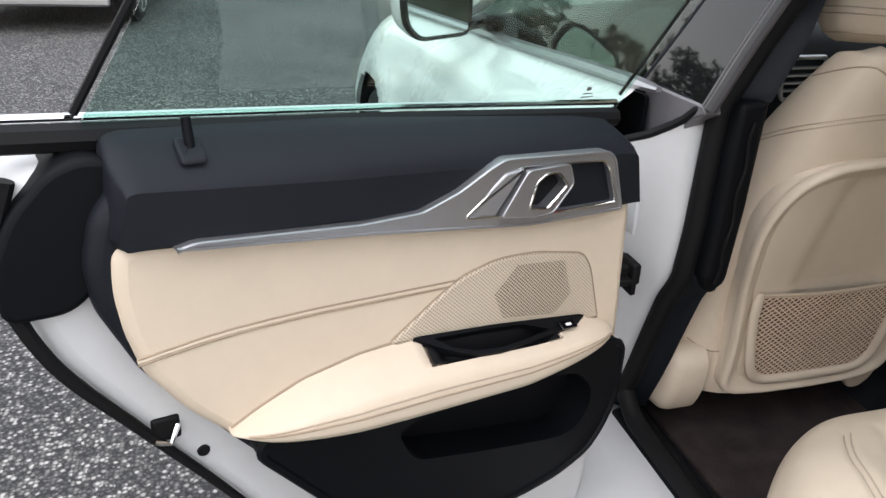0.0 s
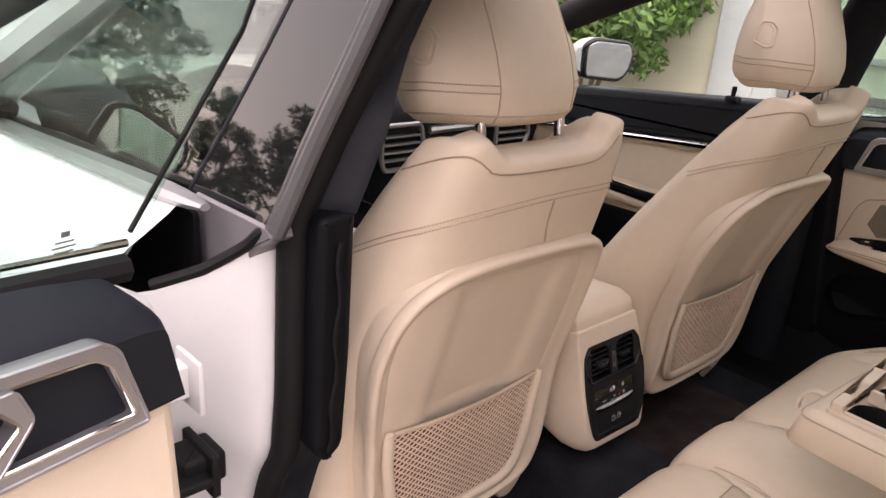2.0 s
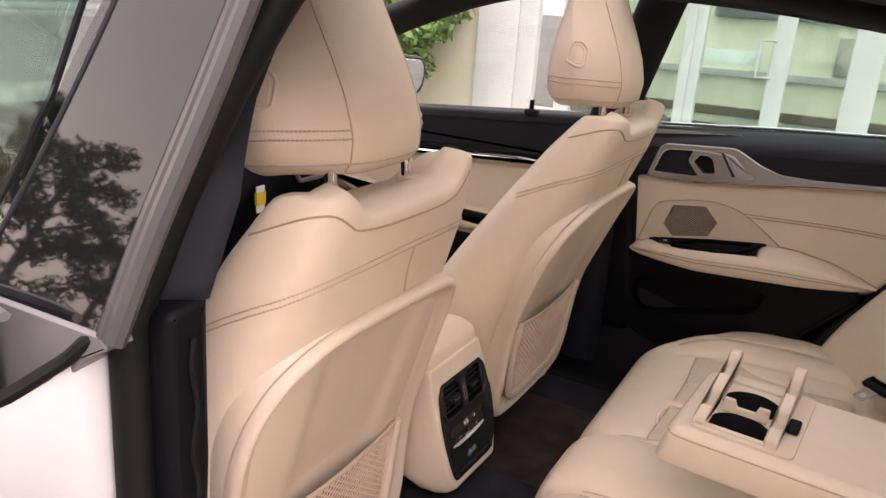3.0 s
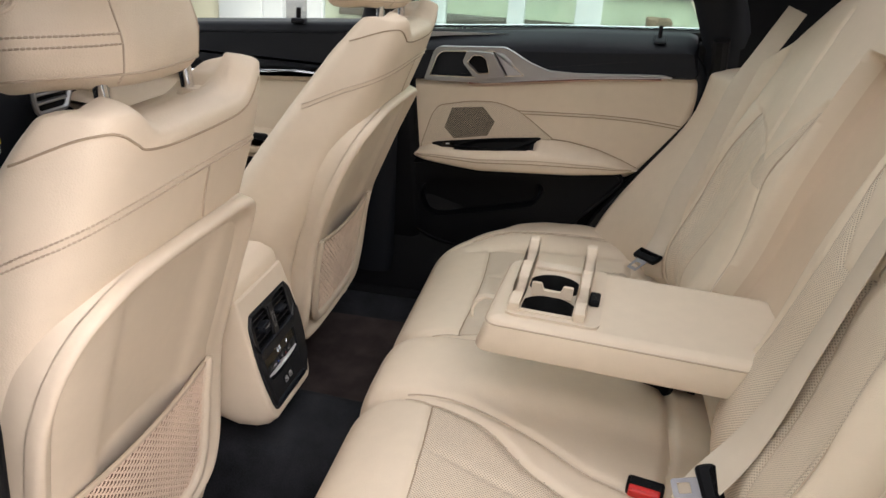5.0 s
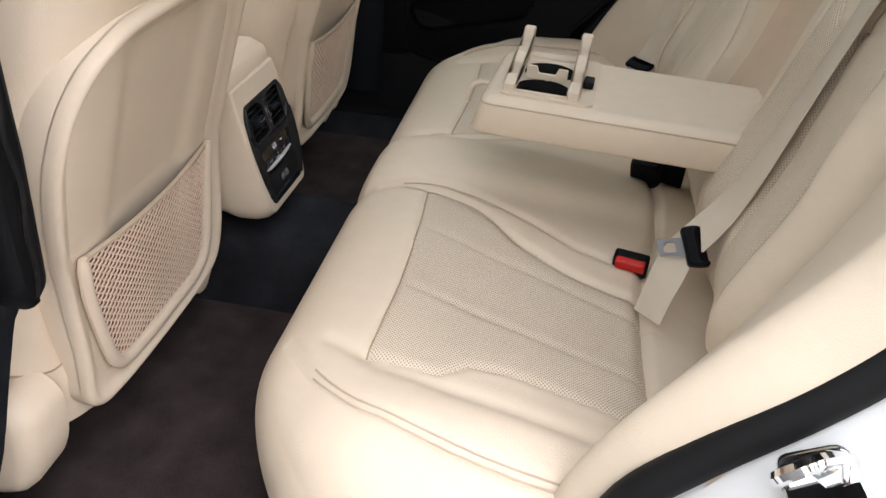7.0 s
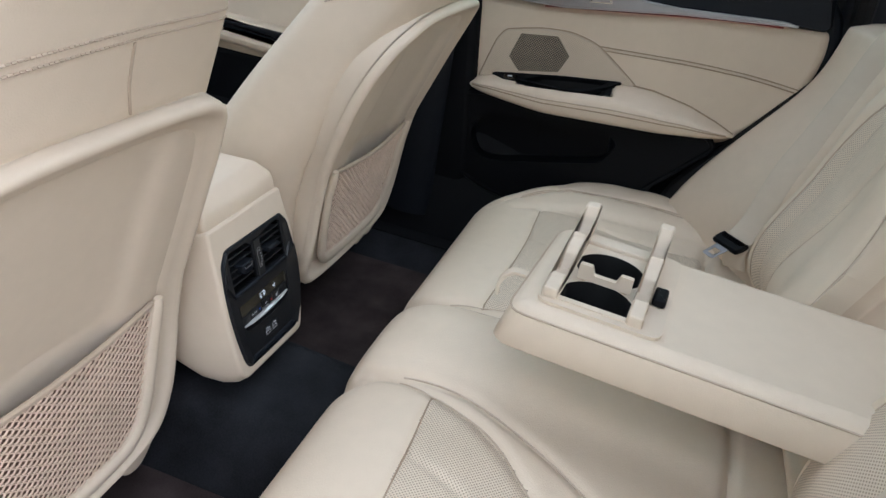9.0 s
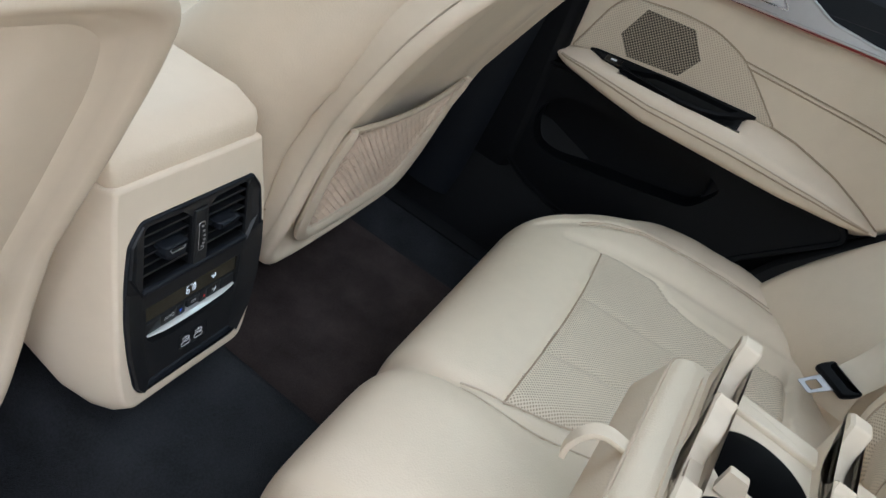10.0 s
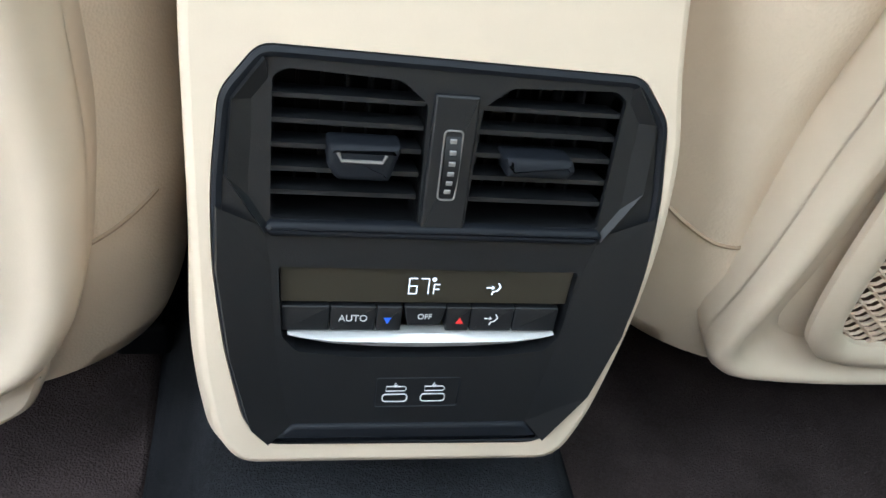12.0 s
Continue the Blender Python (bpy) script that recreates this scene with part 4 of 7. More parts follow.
    # speaker field
    o = fillet([(0.0, 0.736), (0.027, 0.82), (0.044, 0.843), (0.128, 0.86), (0.19, 0.863), (0.247, 0.85), (0.29, 0.823), (0.345, 0.785), (0.31, 0.765)], [0.004, 0.012, 0.012, 0.02, 0.02, 0.02, 0.02, 0.004, 0.004])
    part("speaker_field", slab(o, m, 0.008, 0.0155, 0.003), DOOR_PERF if m is open_door else DOOR_PERF_SHUT, door, "finely perforated beige speaker field")
    part("field_seam", tube([m(*p, 0.0125) for p in inset(o, -0.001)], 0.0014, 5, closed=True), SEAM, door)
    part("speaker_grille", slab(HEX, m, 0.012, 0.0165, 0.0004), GRILLE if m is open_door else GRILLE_SHUT, door, "hexagonal speaker grille of dark holes")
    # armrest: a rounded shelf with the pull cup
    atop = lambda u: lerp(u, [-0.02, 0.0, 0.043, 0.19, 0.31, 0.386, 0.458, 0.51, 0.54], [0.724, 0.735, 0.75, 0.772, 0.785, 0.782, 0.769, 0.748, 0.732])
    abot = lambda u: lerp(u, [-0.02, 0.01, 0.046, 0.166, 0.411, 0.5, 0.54], [0.714, 0.709, 0.707, 0.698, 0.710, 0.719, 0.726])
    wide = lambda u: 0.054 * min(1, max(0.02, 1 - ((u - 0.26) / 0.285) ** 4)) ** 0.5

    def shelf(u, s, lift=0.0):
        """A point of the armrest's skin, s from the wall (0) to the lip (1)."""
        lo = abot(u) + 0.012 * min(1, wide(u) / 0.054)
        f = 1 - 0.6 * s if s < 0.75 else 0.55 * max(0.0, 1 - ((s - 0.75) / 0.25) ** 2) ** 0.5
        return m(u, lo + (atop(u) - lo) * f + lift * (0.8 if lift > 0 else 1.0), 0.012 + wide(u) * s + 0.6 * max(0.0, lift))

    rings = []
    for u in [-0.022, -0.018, -0.01] + list(np.linspace(0.0, 0.52, 40)) + [0.53, 0.537, 0.541, 0.543]:
        cup = 0.1 < u < 0.3
        ring = [shelf(u, s, -0.036 if cup and 0.06 < s < 0.57 else 0.0) for s in (0, 0.05, 0.08, 0.2, 0.35, 0.5, 0.56, 0.62, 0.72, 0.8, 0.87, 0.93, 0.97, 1.0)]
        ring += [m(u, abot(u) + 0.003, 0.010 + wide(u) * 0.97), m(u, abot(u), 0.008 + wide(u) * 0.85), m(u, abot(u), 0.0), m(u, atop(u), 0.0)]
        rings.append(ring)
    bm = bmesh.new()
    skin(bm, rings)
    part("armrest", bm, LEATHER, door, "padded beige leather armrest", sharp=70)
    for s, mt in ((0.985, SEAM), (0.955, THREAD)):
        part("armrest_seam", tube([shelf(u, s, 0.0004) for u in np.linspace(-0.005, 0.53, 50)], 0.0013, 5), mt, door)
    part("armrest_joint", tube([m(u, atop(u) + 0.0005, 0.0125) for u in np.linspace(0.0, 0.541, 50)], 0.0016, 5), SEAM, door)
    cupm = lambda u, s, w: shelf(u, s, w)
    o = fillet([(0.03, 0.05), (0.1, 0.05), (0.18, 0.05), (0.25, 0.05), (0.318, 0.05), (0.29, 0.3), (0.262, 0.5), (0.235, 0.6), (0.2, 0.62), (0.14, 0.52), (0.06, 0.38)], 0.012, 3)
    hole = fillet([(0.108, 0.36), (0.15, 0.12), (0.22, 0.12), (0.29, 0.13), (0.27, 0.36), (0.24, 0.5), (0.2, 0.54), (0.15, 0.45)], 0.01, 3)
    part("pull_cup", plate(o, [hole], cupm, -0.004, 0.005), DARKLOW, door, "black pull cup in the armrest", sharp=30)
    bm = grid(28, 14, lambda a, b: shelf(0.098 + 0.204 * a, 0.06 + 0.53 * b, 0.0 - 0.026 * smooth(0.04, 0.16, min(a, 1 - a)) * smooth(0.04, 0.2, min(b, 1 - b))))
    part("cup_floor", bm, RUBBER, door)
    bm = bmesh.new()
    box(bm, 0.062, 0.092, 0.22, 0.45, 0.004, 0.0085, 0.003, cupm)
    sw = part("window_switch", bm, PIANO, door, "black window switch")
    bm = bmesh.new()
    box(bm, 0.072, 0.082, 0.3, 0.37, 0.0082, 0.0092, 0.0006, cupm)
    part("switch_mark", bm, plain("white_print", (0.8, 0.8, 0.8), 0.6), sw)
    # black lower panel with its pocket
    o = fillet([(-0.05, 0.695), (-0.05, 0.60), (-0.03, 0.55), (0.0, 0.512), (0.06, 0.488), (0.126, 0.478), (0.30, 0.475), (0.37, 0.50), (0.42, 0.57), (0.525, 0.70), (0.5, 0.728), (0.40, 0.72), (0.25, 0.712), (0.02, 0.71)], 0.02)
    hole = fillet([(0.008, 0.60), (0.03, 0.565), (0.07, 0.56), (0.2, 0.585), (0.318, 0.612), (0.345, 0.665), (0.31, 0.678), (0.10, 0.672), (0.04, 0.665), (0.01, 0.632)], 0.02)
    bm = plate(o, [hole], m, -0.03, 0.03)
    part("lower_panel", bm, DARKLOW, door, "black plastic lower panel", sharp=30)
    part("panel_rim", tube([m(*p, 0.028) for p in inset(o, 0.004)], 0.006, 6, closed=True), DARKLOW, door)
    part("pocket_back", slab(inset(hole, -0.01), m, -0.03, -0.02, 0.002), DARKLOW, door, "door pocket")
    # lock pin
    bm = bmesh.new()
    box(bm, 0.535, 0.559, -0.013, 0.013, 0.0, 0.0075, 0.004, lambda u, v, h: m(u, 1.0345 - 0.593 * v + h, v))
    pin = part("lock_pin_base", bm, DARK, door)
    part("lock_pin", cyl(bmesh.new(), m(0.546, 1.036, -0.002), m(0.546, 1.068, -0.008), 0.0046, 12), DARKLOW, pin, "black lock pin")
    # latch and rubber plug on the shell's edge
    bm = bmesh.new()
    box(bm, 0.583, 0.613, 0.708, 0.738, -0.034, -0.026, 0.004, m)
    lt = part("latch", bm, RUBBER, door, "black door latch with a steel claw")
    part("claw", tube([m(0.612, 0.713, -0.022), m(0.597, 0.71, -0.018), m(0.59, 0.722, -0.022), m(0.586, 0.73, -0.023)], 0.003, 6), CHROME, lt)
    part("plug", cyl(bmesh.new(), m(0.562, 0.679, -0.035), m(0.562, 0.679, -0.027), 0.007, 12), RUBBER, door)
    return door


rear_door(open_door, "open rear car door with beige leather panel and satin trim")
rear_door(shut_door, "closed rear car door with beige leather panel and satin trim")

# ---- front seats ----
SX = -0.3615


def rear_y(z):
    return lerp(z, [0.3, 0.36, 0.5, 0.6, 0.66, 0.8, 0.91, 0.99, 1.044, 1.1], [0.055, 0.048, 0.037, 0.034, 0.027, -0.015, -0.05, -0.076, -0.09, -0.097])


def on_back(x, z, w):
    """A point of the seat's rear face, w proud of it."""
    sag = 0.014 * max(0, (abs(x) - 0.14) / 0.08) ** 2
    return Vector((SX + x, rear_y(z) + sag - w, z - 0.25 * w))


def seat_half(z):
    return lerp(z, [0.36, 0.375, 0.43, 0.525, 0.647, 0.767, 0.9, 0.984, 1.05, 1.08, 1.1], [0.205, 0.215, 0.238, 0.25, 0.251, 0.236, 0.208, 0.187, 0.168, 0.156, 0.142])


def back_top(x):
    """Height of the backrest's top at a distance from its middle line: a saddle between two shoulders."""
    ax = abs(x)
    return 1.049 + (0.029 if x < 0 else 0.035) * smooth(0.085, 0.145, ax) - 0.012 * smooth(0.16, 0.2, ax)


def front_seat():
    seat = thing("front_seat", (SX, 0.3, 0.3), "beige leather front seat seen from behind, with a net pocket", "car seat", "front seats")
    # upholstered back
    N, M = 80, 52
    bm = bmesh.new()
    rings = []
    for k in range(M + 1):
        t = k / M
        ring = []
        for i in range(N):
            a = i / N * math.tau
            ca, sa = math.cos(a), math.sin(a)
            px, py = math.copysign(abs(ca) ** 0.62, ca), math.copysign(abs(sa) ** 0.42, sa)
            crest = back_top(px * 0.172)
            crest += (max(crest, 1.07) - crest) * smooth(-0.3, 0.5, py) * smooth(0.088, 0.12, abs(px) * 0.172)
            z0 = 0.42 + t * (crest - 0.42)
            th = lerp(z0, [0.36, 0.6, 0.8, 0.9, 1.0, 1.06, 1.09], [0.25, 0.23, 0.18, 0.155, 0.128, 0.105, 0.085])
            hw = seat_half(z0) * (1 + 0.1 * smooth(-0.9, 0.9, py) * smooth(0.6, 0.9, z0))
            sunk = 0.016 * smooth(1.15, 0.75, (px * hw / 0.2) ** 4 + ((z0 - 0.675) / 0.235) ** 4) * (py < 0)
            y = rear_y(z0) + th / 2 + py * th / 2 + sunk + 0.014 * max(0, (abs(px) * hw - 0.14) / 0.08) ** 2 * (py < 0)
            ring.append((SX + px * hw, y, z0 - 0.008 * smooth(0.9, 1.0, t) * smooth(0.2, 1, py)))
        rings.append(ring)
    crown = rings[M]
    for f, up in ((0.9, 0.006), (0.72, 0.010), (0.45, 0.013), (0.06, 0.015)):
        rings.append([(SX + (x - SX) * (0.94 + 0.06 * f), rear_y(z) + 0.045 + (y - rear_y(z) - 0.045) * f, z + up * (1 - 0.5 * smooth(0.1, 0.16, abs(x - SX)))) for x, y, z in crown])
    skin(bm, rings)
    bmesh.ops.recalc_face_normals(bm, faces=bm.faces[:])
    hull = BVHTree.FromBMesh(bm)
    back = part("backrest", bm, LEATHER, seat, sharp=80)

    def wrap(pts, n, w=0.0004, d=(0.55, 0.8, -0.15)):
        """A line laid onto the upholstery, thrown obliquely so that it turns the corner onto the seat's side."""
        out = []
        d = Vector(d).normalized()
        for x, z in spline(pts, n):
            p = Vector((SX + x, rear_y(z), z))
            hit, normal, _, _ = hull.ray_cast(p - d * 0.4, d)
            if hit is not None:
                out.append(hit + normal * w)
        return out

    # seams across the shoulders and round the top
    for dz in (0.004, -0.004):
        part("shoulder_seam", stitches(wrap([(x, z + dz) for x, z in ((-0.3, 0.943), (-0.25, 0.966), (-0.19, 0.982), (-0.12, 0.991), (0.0, 0.996), (0.08, 0.996), (0.168, 0.993))], 60, 0.0008), 0.0013), THREAD, back)
    part("top_seam", tube(wrap([(-0.3, 1.02), (-0.26, 1.048), (-0.2, 1.066), (-0.165, 1.068), (-0.145, 1.062), (-0.128, 1.051), (-0.112, 1.043), (-0.06, 1.038), (0.04, 1.037), (0.085, 1.041), (0.108, 1.054), (0.125, 1.07)], 70), 0.0013, 5), SEAM, back)
    part("panel_seam", tube(wrap([(0.018, 0.99), (0.024, 0.955), (0.036, 0.924)], 12), 0.0016, 5), THREAD, back)
    # hard shell: a rounded hoop round a sunken panel with two soft creases
    shell = fillet([(-0.19, 0.44), (-0.187, 0.53), (-0.192, 0.63), (-0.21, 0.72), (-0.217, 0.79), (-0.208, 0.85), (-0.185, 0.892), (-0.14, 0.915), (-0.08, 0.921), (0.0, 0.921), (0.09, 0.919), (0.15, 0.914), (0.185, 0.895), (0.205, 0.84), (0.217, 0.77), (0.222, 0.68), (0.22, 0.58), (0.208, 0.50), (0.18, 0.45), (0.12, 0.432), (0.0, 0.428), (-0.1, 0.43)], 0.03)
    bm = bmesh.new()
    skin(bm, [[on_back(*p, w) for p in inset(shell, d)] for d, w in ((0.0, -0.03), (0.0, 0.002), (0.002, 0.005))], caps=False)
    part("back_shell", bm, PLASTIC, seat, "beige hard back shell", sharp=70)
    inner = fillet([(-0.158, 0.47), (-0.157, 0.53), (-0.163, 0.63), (-0.178, 0.72), (-0.187, 0.78), (-0.182, 0.832), (-0.163, 0.866), (-0.125, 0.884), (-0.07, 0.888), (0.0, 0.889), (0.08, 0.887), (0.13, 0.882), (0.152, 0.868), (0.164, 0.83), (0.168, 0.77), (0.17, 0.68), (0.168, 0.58), (0.165, 0.52), (0.15, 0.475), (0.11, 0.456), (0.0, 0.452), (-0.1, 0.454)], 0.03)
    blend = lambda t, w: [on_back(a[0] + (b[0] - a[0]) * t, a[1] + (b[1] - a[1]) * t, w) for a, b in zip(shell, inner)]
    bm = bmesh.new()
    skin(bm, [blend(t, w) for t, w in ((0.0, 0.0), (0.0, 0.007), (0.03, 0.0115), (0.1, 0.0145), (0.2, 0.0155), (0.32, 0.0145), (0.42, 0.0115), (0.52, 0.0085), (0.7, 0.0055), (0.88, 0.003), (1.0, 0.0))], caps=False)
    part("shell_hoop", bm, PLASTIC, seat, sharp=60)
    sink = lambda x, z: -0.009 + 0.0075 * smooth(0.078 + 0.03 * (z - 0.66), 0.112 + 0.03 * (z - 0.66), abs(x - 0.008)) - 0.004 * smooth(0.86, 0.7, z) * smooth(0.1, 0.0, abs(x))
    bm = bmesh.new()
    skin(bm, [[on_back(0.0 + (x - 0.0) * f, 0.66 + (z - 0.66) * f, sink(x * f, 0.66 + (z - 0.66) * f) + 0.002) for x, z in inset(inner, -0.003)] for f in (1.0, 0.97, 0.93, 0.88, 0.82, 0.76, 0.7, 0.64, 0.58, 0.52, 0.46, 0.4, 0.33, 0.26, 0.18, 0.1, 0.02, 0.0005)], caps=False)
    part("shell_panel", bm, PLASTIC, seat, "sunken beige panel with soft creases", sharp=80)
    # pocket: rods, rim, net
    left = [(-0.161, 0.655), (-0.157, 0.60), (-0.146, 0.53), (-0.134, 0.487), (-0.118, 0.468)]
    line = spline(left, 20) + spline([(-0.118, 0.468), (-0.09, 0.459), (0.0, 0.456), (0.09, 0.459), (0.118, 0.468)], 24)[1:-1] + [(-x, z) for x, z in spline(left, 20)[::-1]]
    part("pocket_rim", tube([on_back(*p, 0.009) for p in line], [0.006, 0.0085] + [0.0098] * (len(line) - 4) + [0.0085, 0.006], 10, squash=0.7, up=(0, 1, 0)), PLASTIC, seat, "rounded beige pocket rim")
    top = lambda x: 0.646 - 0.004 * (1 - (x / 0.15) ** 2)
    half = lambda z: lerp(z, [0.46, 0.487, 0.53, 0.60, 0.66], [0.11, 0.13, 0.14, 0.151, 0.155])
    belly = lambda x, z: 0.006 + 0.007 * max(0, 1 - (x / 0.15) ** 2) * smooth(0.46, 0.62, z)
    bm = bmesh.new()
    for k in range(38):
        z0 = 0.462 + k * 0.0052
        pts = []
        for i in range(93):
            x = -0.153 + 0.306 * i / 92
            z = z0 + 0.0021 * math.sin(i * math.pi / 2 + (k % 2) * math.pi)
            if abs(x) <= half(z) and z < top(x):
                pts.append(on_back(x, z, belly(x, z) + 0.0009 * math.cos(i * math.pi / 2 + (k % 2) * math.pi)))
        if len(pts) > 3:
            tube(pts, 0.00125, 4, bm)
    part("pocket_net", bm, NET, seat, "brown-beige elastic net pocket")
    bm = grid(20, 12, lambda u, v: on_back((2 * u - 1) * half(0.46 + 0.185 * v), 0.46 + 0.185 * v, belly((2 * u - 1) * 0.15, 0.46 + 0.185 * v) - 0.0035))
    part("net_lining", bm, plain("net_gauze", (0.12, 0.07, 0.045), 0.8, var=0.1, fine=900), seat, "brown gauze behind the net")
    part("net_hem", tube([on_back(x, top(x) + 0.003, belly(x, 0.64)) for x in np.linspace(-0.152, 0.152, 24)], 0.0038, 6), THREAD, seat)
    # plastic below the leather, recliner cover, clips
    for sg in (-1, 1):
        part("lower_seam", tube(wrap([(0.19 * sg, 0.515), (0.215 * sg, 0.515), (0.24 * sg, 0.52), (0.27 * sg, 0.53)], 18, d=(-0.5 * sg, 0.85, 0.0)), 0.0013, 5), SEAM, back)
    side = lambda y, z, w: Vector((SX - (0.232 + w), y, z))
    o = fillet([(0.045, 0.50), (0.05, 0.43), (0.075, 0.375), (0.13, 0.365), (0.2, 0.385), (0.235, 0.44), (0.21, 0.50), (0.13, 0.525), (0.07, 0.525)], 0.03)
    part("recliner_cover", slab(o, side, -0.02, 0.05, 0.024), PLASTIC, seat, "rounded beige plastic recliner cover", sharp=70)
    # cushion and rails
    bm = bmesh.new()
    box(bm, SX - 0.25, SX + 0.25, 0.15, 0.68, 0.38, 0.53, 0.06)
    part("seat_cushion", bm, LEATHER, seat, sharp=70)
    for s in (-1, 1):
        bm = bmesh.new()
        box(bm, SX + s * 0.2 - 0.02, SX + s * 0.2 + 0.02, 0.16, 0.6, 0.315, 0.35, 0.006)
        part("seat_rail", bm, DARKLOW, seat, "black steel seat rail")
    o = fillet([(0.095, 0.43), (0.185, 0.45), (0.17, 0.415), (0.145, 0.395), (0.12, 0.397)], 0.01)
    part("lower_tab", slab(o, on_back, -0.03, 0.004, 0.005), PLASTIC, seat, "beige plastic tab")
    part("wiring_clip", tube(spline([(SX + 0.2, 0.07, 0.40), (SX + 0.208, 0.072, 0.37), (SX + 0.205, 0.08, 0.345), (SX + 0.19, 0.085, 0.33)], 10), 0.007, 6), PLASTIC, seat, "beige cable clip")
    # head restraint: a narrow rear face between two raked flanks
    N, ZB = 64, 1.09
    rings = []
    for k in range(27):
        t = k / 26
        z = ZB + 0.24 * t
        hw = lerp(z, [1.09, 1.096, 1.11, 1.13, 1.16, 1.19, 1.22, 1.25, 1.28, 1.31, 1.33], [0.126, 0.135, 0.142, 0.147, 0.146, 0.137, 0.122, 0.107, 0.094, 0.08, 0.066])
        yr = lerp(z, [1.09, 1.1, 1.13, 1.17, 1.21, 1.25, 1.29, 1.33], [-0.048, -0.056, -0.058, -0.046, -0.027, -0.005, 0.016, 0.036])
        yf = lerp(z, [1.09, 1.11, 1.2, 1.3, 1.33], [0.066, 0.08, 0.086, 0.084, 0.076])
        cx = min(0.068, hw * 0.7)
        half_line = [(0.0, yr), (cx * 0.5, yr + 0.0015), (cx * 0.85, yr + 0.006), (cx, yr + 0.011), (cx + (hw - cx) * 0.35, yr + 0.026), (cx + (hw - cx) * 0.72, yr + 0.047), (hw * 0.985, yr + 0.068 + 0.1 * (yf - yr - 0.13)), (hw, (yr + yf) / 2 + 0.022), (hw * 0.95, yf - 0.012), (hw * 0.75, yf), (hw * 0.35, yf + 0.005), (0.0, yf + 0.006)]
        loop = half_line + [(-x, y) for x, y in half_line[-2:0:-1]]
        rings.append([(SX + p[0], p[1], z - 0.006 * (1 - t) * smooth(0, 0.05, p[1])) for p in spline(loop, N, closed=True)])
    crown = rings[-1]
    for f, dz in ((0.8, 0.009), (0.5, 0.015), (0.15, 0.018)):
        rings.append([(SX + (p[0] - SX) * f, 0.056 + (p[1] - 0.056) * f, p[2] + dz) for p in crown])
    under = [[(SX + (p[0] - SX) * f, 0.012 + (p[1] - 0.012) * f, p[2] - dz) for p in rings[0]] for f, dz in ((0.05, 0.006), (0.6, 0.006), (0.93, 0.004))]
    bm = bmesh.new()
    skin(bm, under + rings)
    cheek = BVHTree.FromBMesh(bm)
    head = part("head_restraint", bm, LEATHER, seat, "padded beige leather head restraint", sharp=80)
    out = lambda p, d: p + (p - Vector((SX, 0.02, p.z))).normalized() * d
    corner = round(N * 3 / 22)
    for s in (-1, 1):
        idx = lambda j: j % N if s > 0 else (-j) % N
        for k in (4, 5):
            part("side_stitch", stitches([out(Vector(rings[k][idx(j)]), 0.0005) for j in range(corner, 25)], 0.0013), THREAD, head)
        part("back_stitch", tube([out(Vector(rings[k][idx(corner)]), 0.0003) for k in range(0, 27)], 0.0011, 5), THREAD, head)
        def e(y, z, w):
            hit, normal, _, _ = cheek.ray_cast(Vector((SX + s * 0.4, y, z)), Vector((-s, 0, 0)))
            return hit + Vector((s * w, 0, 0))
        o = fillet([(0.04, 1.195), (0.025, 1.197), (0.013, 1.186), (0.008, 1.16), (0.018, 1.155), (0.042, 1.162)], 0.005)
        part("embossed_mark", tube([e(*p, 0.0008) for p in o], 0.0024, 8, closed=True), LEATHER, head)
        part("embossed_mark", tube([e(*p, 0.0) for p in inset(o, 0.005)], 0.0012, 6, closed=True), LEATHER, head)
        post = part("post", cyl(bmesh.new(), (SX + s * 0.077, -0.03, 1.02), (SX + s * 0.077, -0.018, 1.125), 0.0072, 14), CHROME, seat, "chrome head restraint post")
        part("collar", cyl(bmesh.new(), (SX + s * 0.077, -0.032, 1.04), (SX + s * 0.077, -0.031, 1.061), 0.022, 20, 0.017), PLASTIC, post, "beige plastic collar")
    part("base_stitch", tube([out(Vector(p), 0.0004) for p in rings[1]], 0.0012, 5, closed=True), THREAD, head)
    return seat


driver = front_seat()
lean = Matrix.Translation((0, 0.025, 0.655)) @ pose(0, 0, 0, 5.3) @ Matrix.Translation((0, -0.025, -0.655))
passenger = copy_thing(driver, Matrix.Translation((-2 * SX, -0.03, 0.028)) @ lean @ Matrix.Translation((SX, 0.3, 0.3)))
for o in list(driver.children):
    if o.name.startswith("wiring_clip"):
        bpy.data.objects.remove(o)
for o in list(passenger.children):
    if o.name.startswith("recliner_cover"):
        bpy.data.objects.remove(o)

# ---- centre console ----
def face_y(z):
    return 0.25 * (z - 0.563) - 0.004


def on_face(x, z, w):
    """A point of the console's rear face, w proud of it."""
    z += 0.003
    return Vector((x, face_y(z) - w * 0.97, z + w * 0.24))


console = thing("centre_console", (0, 0.1, 0.43), "beige centre console with rear air vents and climate panel", "car console")
rim = fillet([(-0.079, 0.4645), (0.0745, 0.461), (0.086, 0.487), (0.0955, 0.533), (0.1, 0.58), (0.0975, 0.62), (0.089, 0.65), (0.083, 0.685), (-0.097, 0.685), (-0.0985, 0.66), (-0.098, 0.62), (-0.097, 0.57), (-0.0955, 0.518), (-0.0895, 0.48)], [0.016, 0.012, 0.02, 0.02, 0.02, 0.02, 0.02, 0.005, 0.005, 0.02, 0.02, 0.02, 0.02, 0.012])
bm = bmesh.new()
rings = []
for d, w in ((0.004, 0.002), (0.0015, 0.0012), (0.0, -0.002)):
    rings.append([on_face(*p, w) for p in inset(rim, d)])
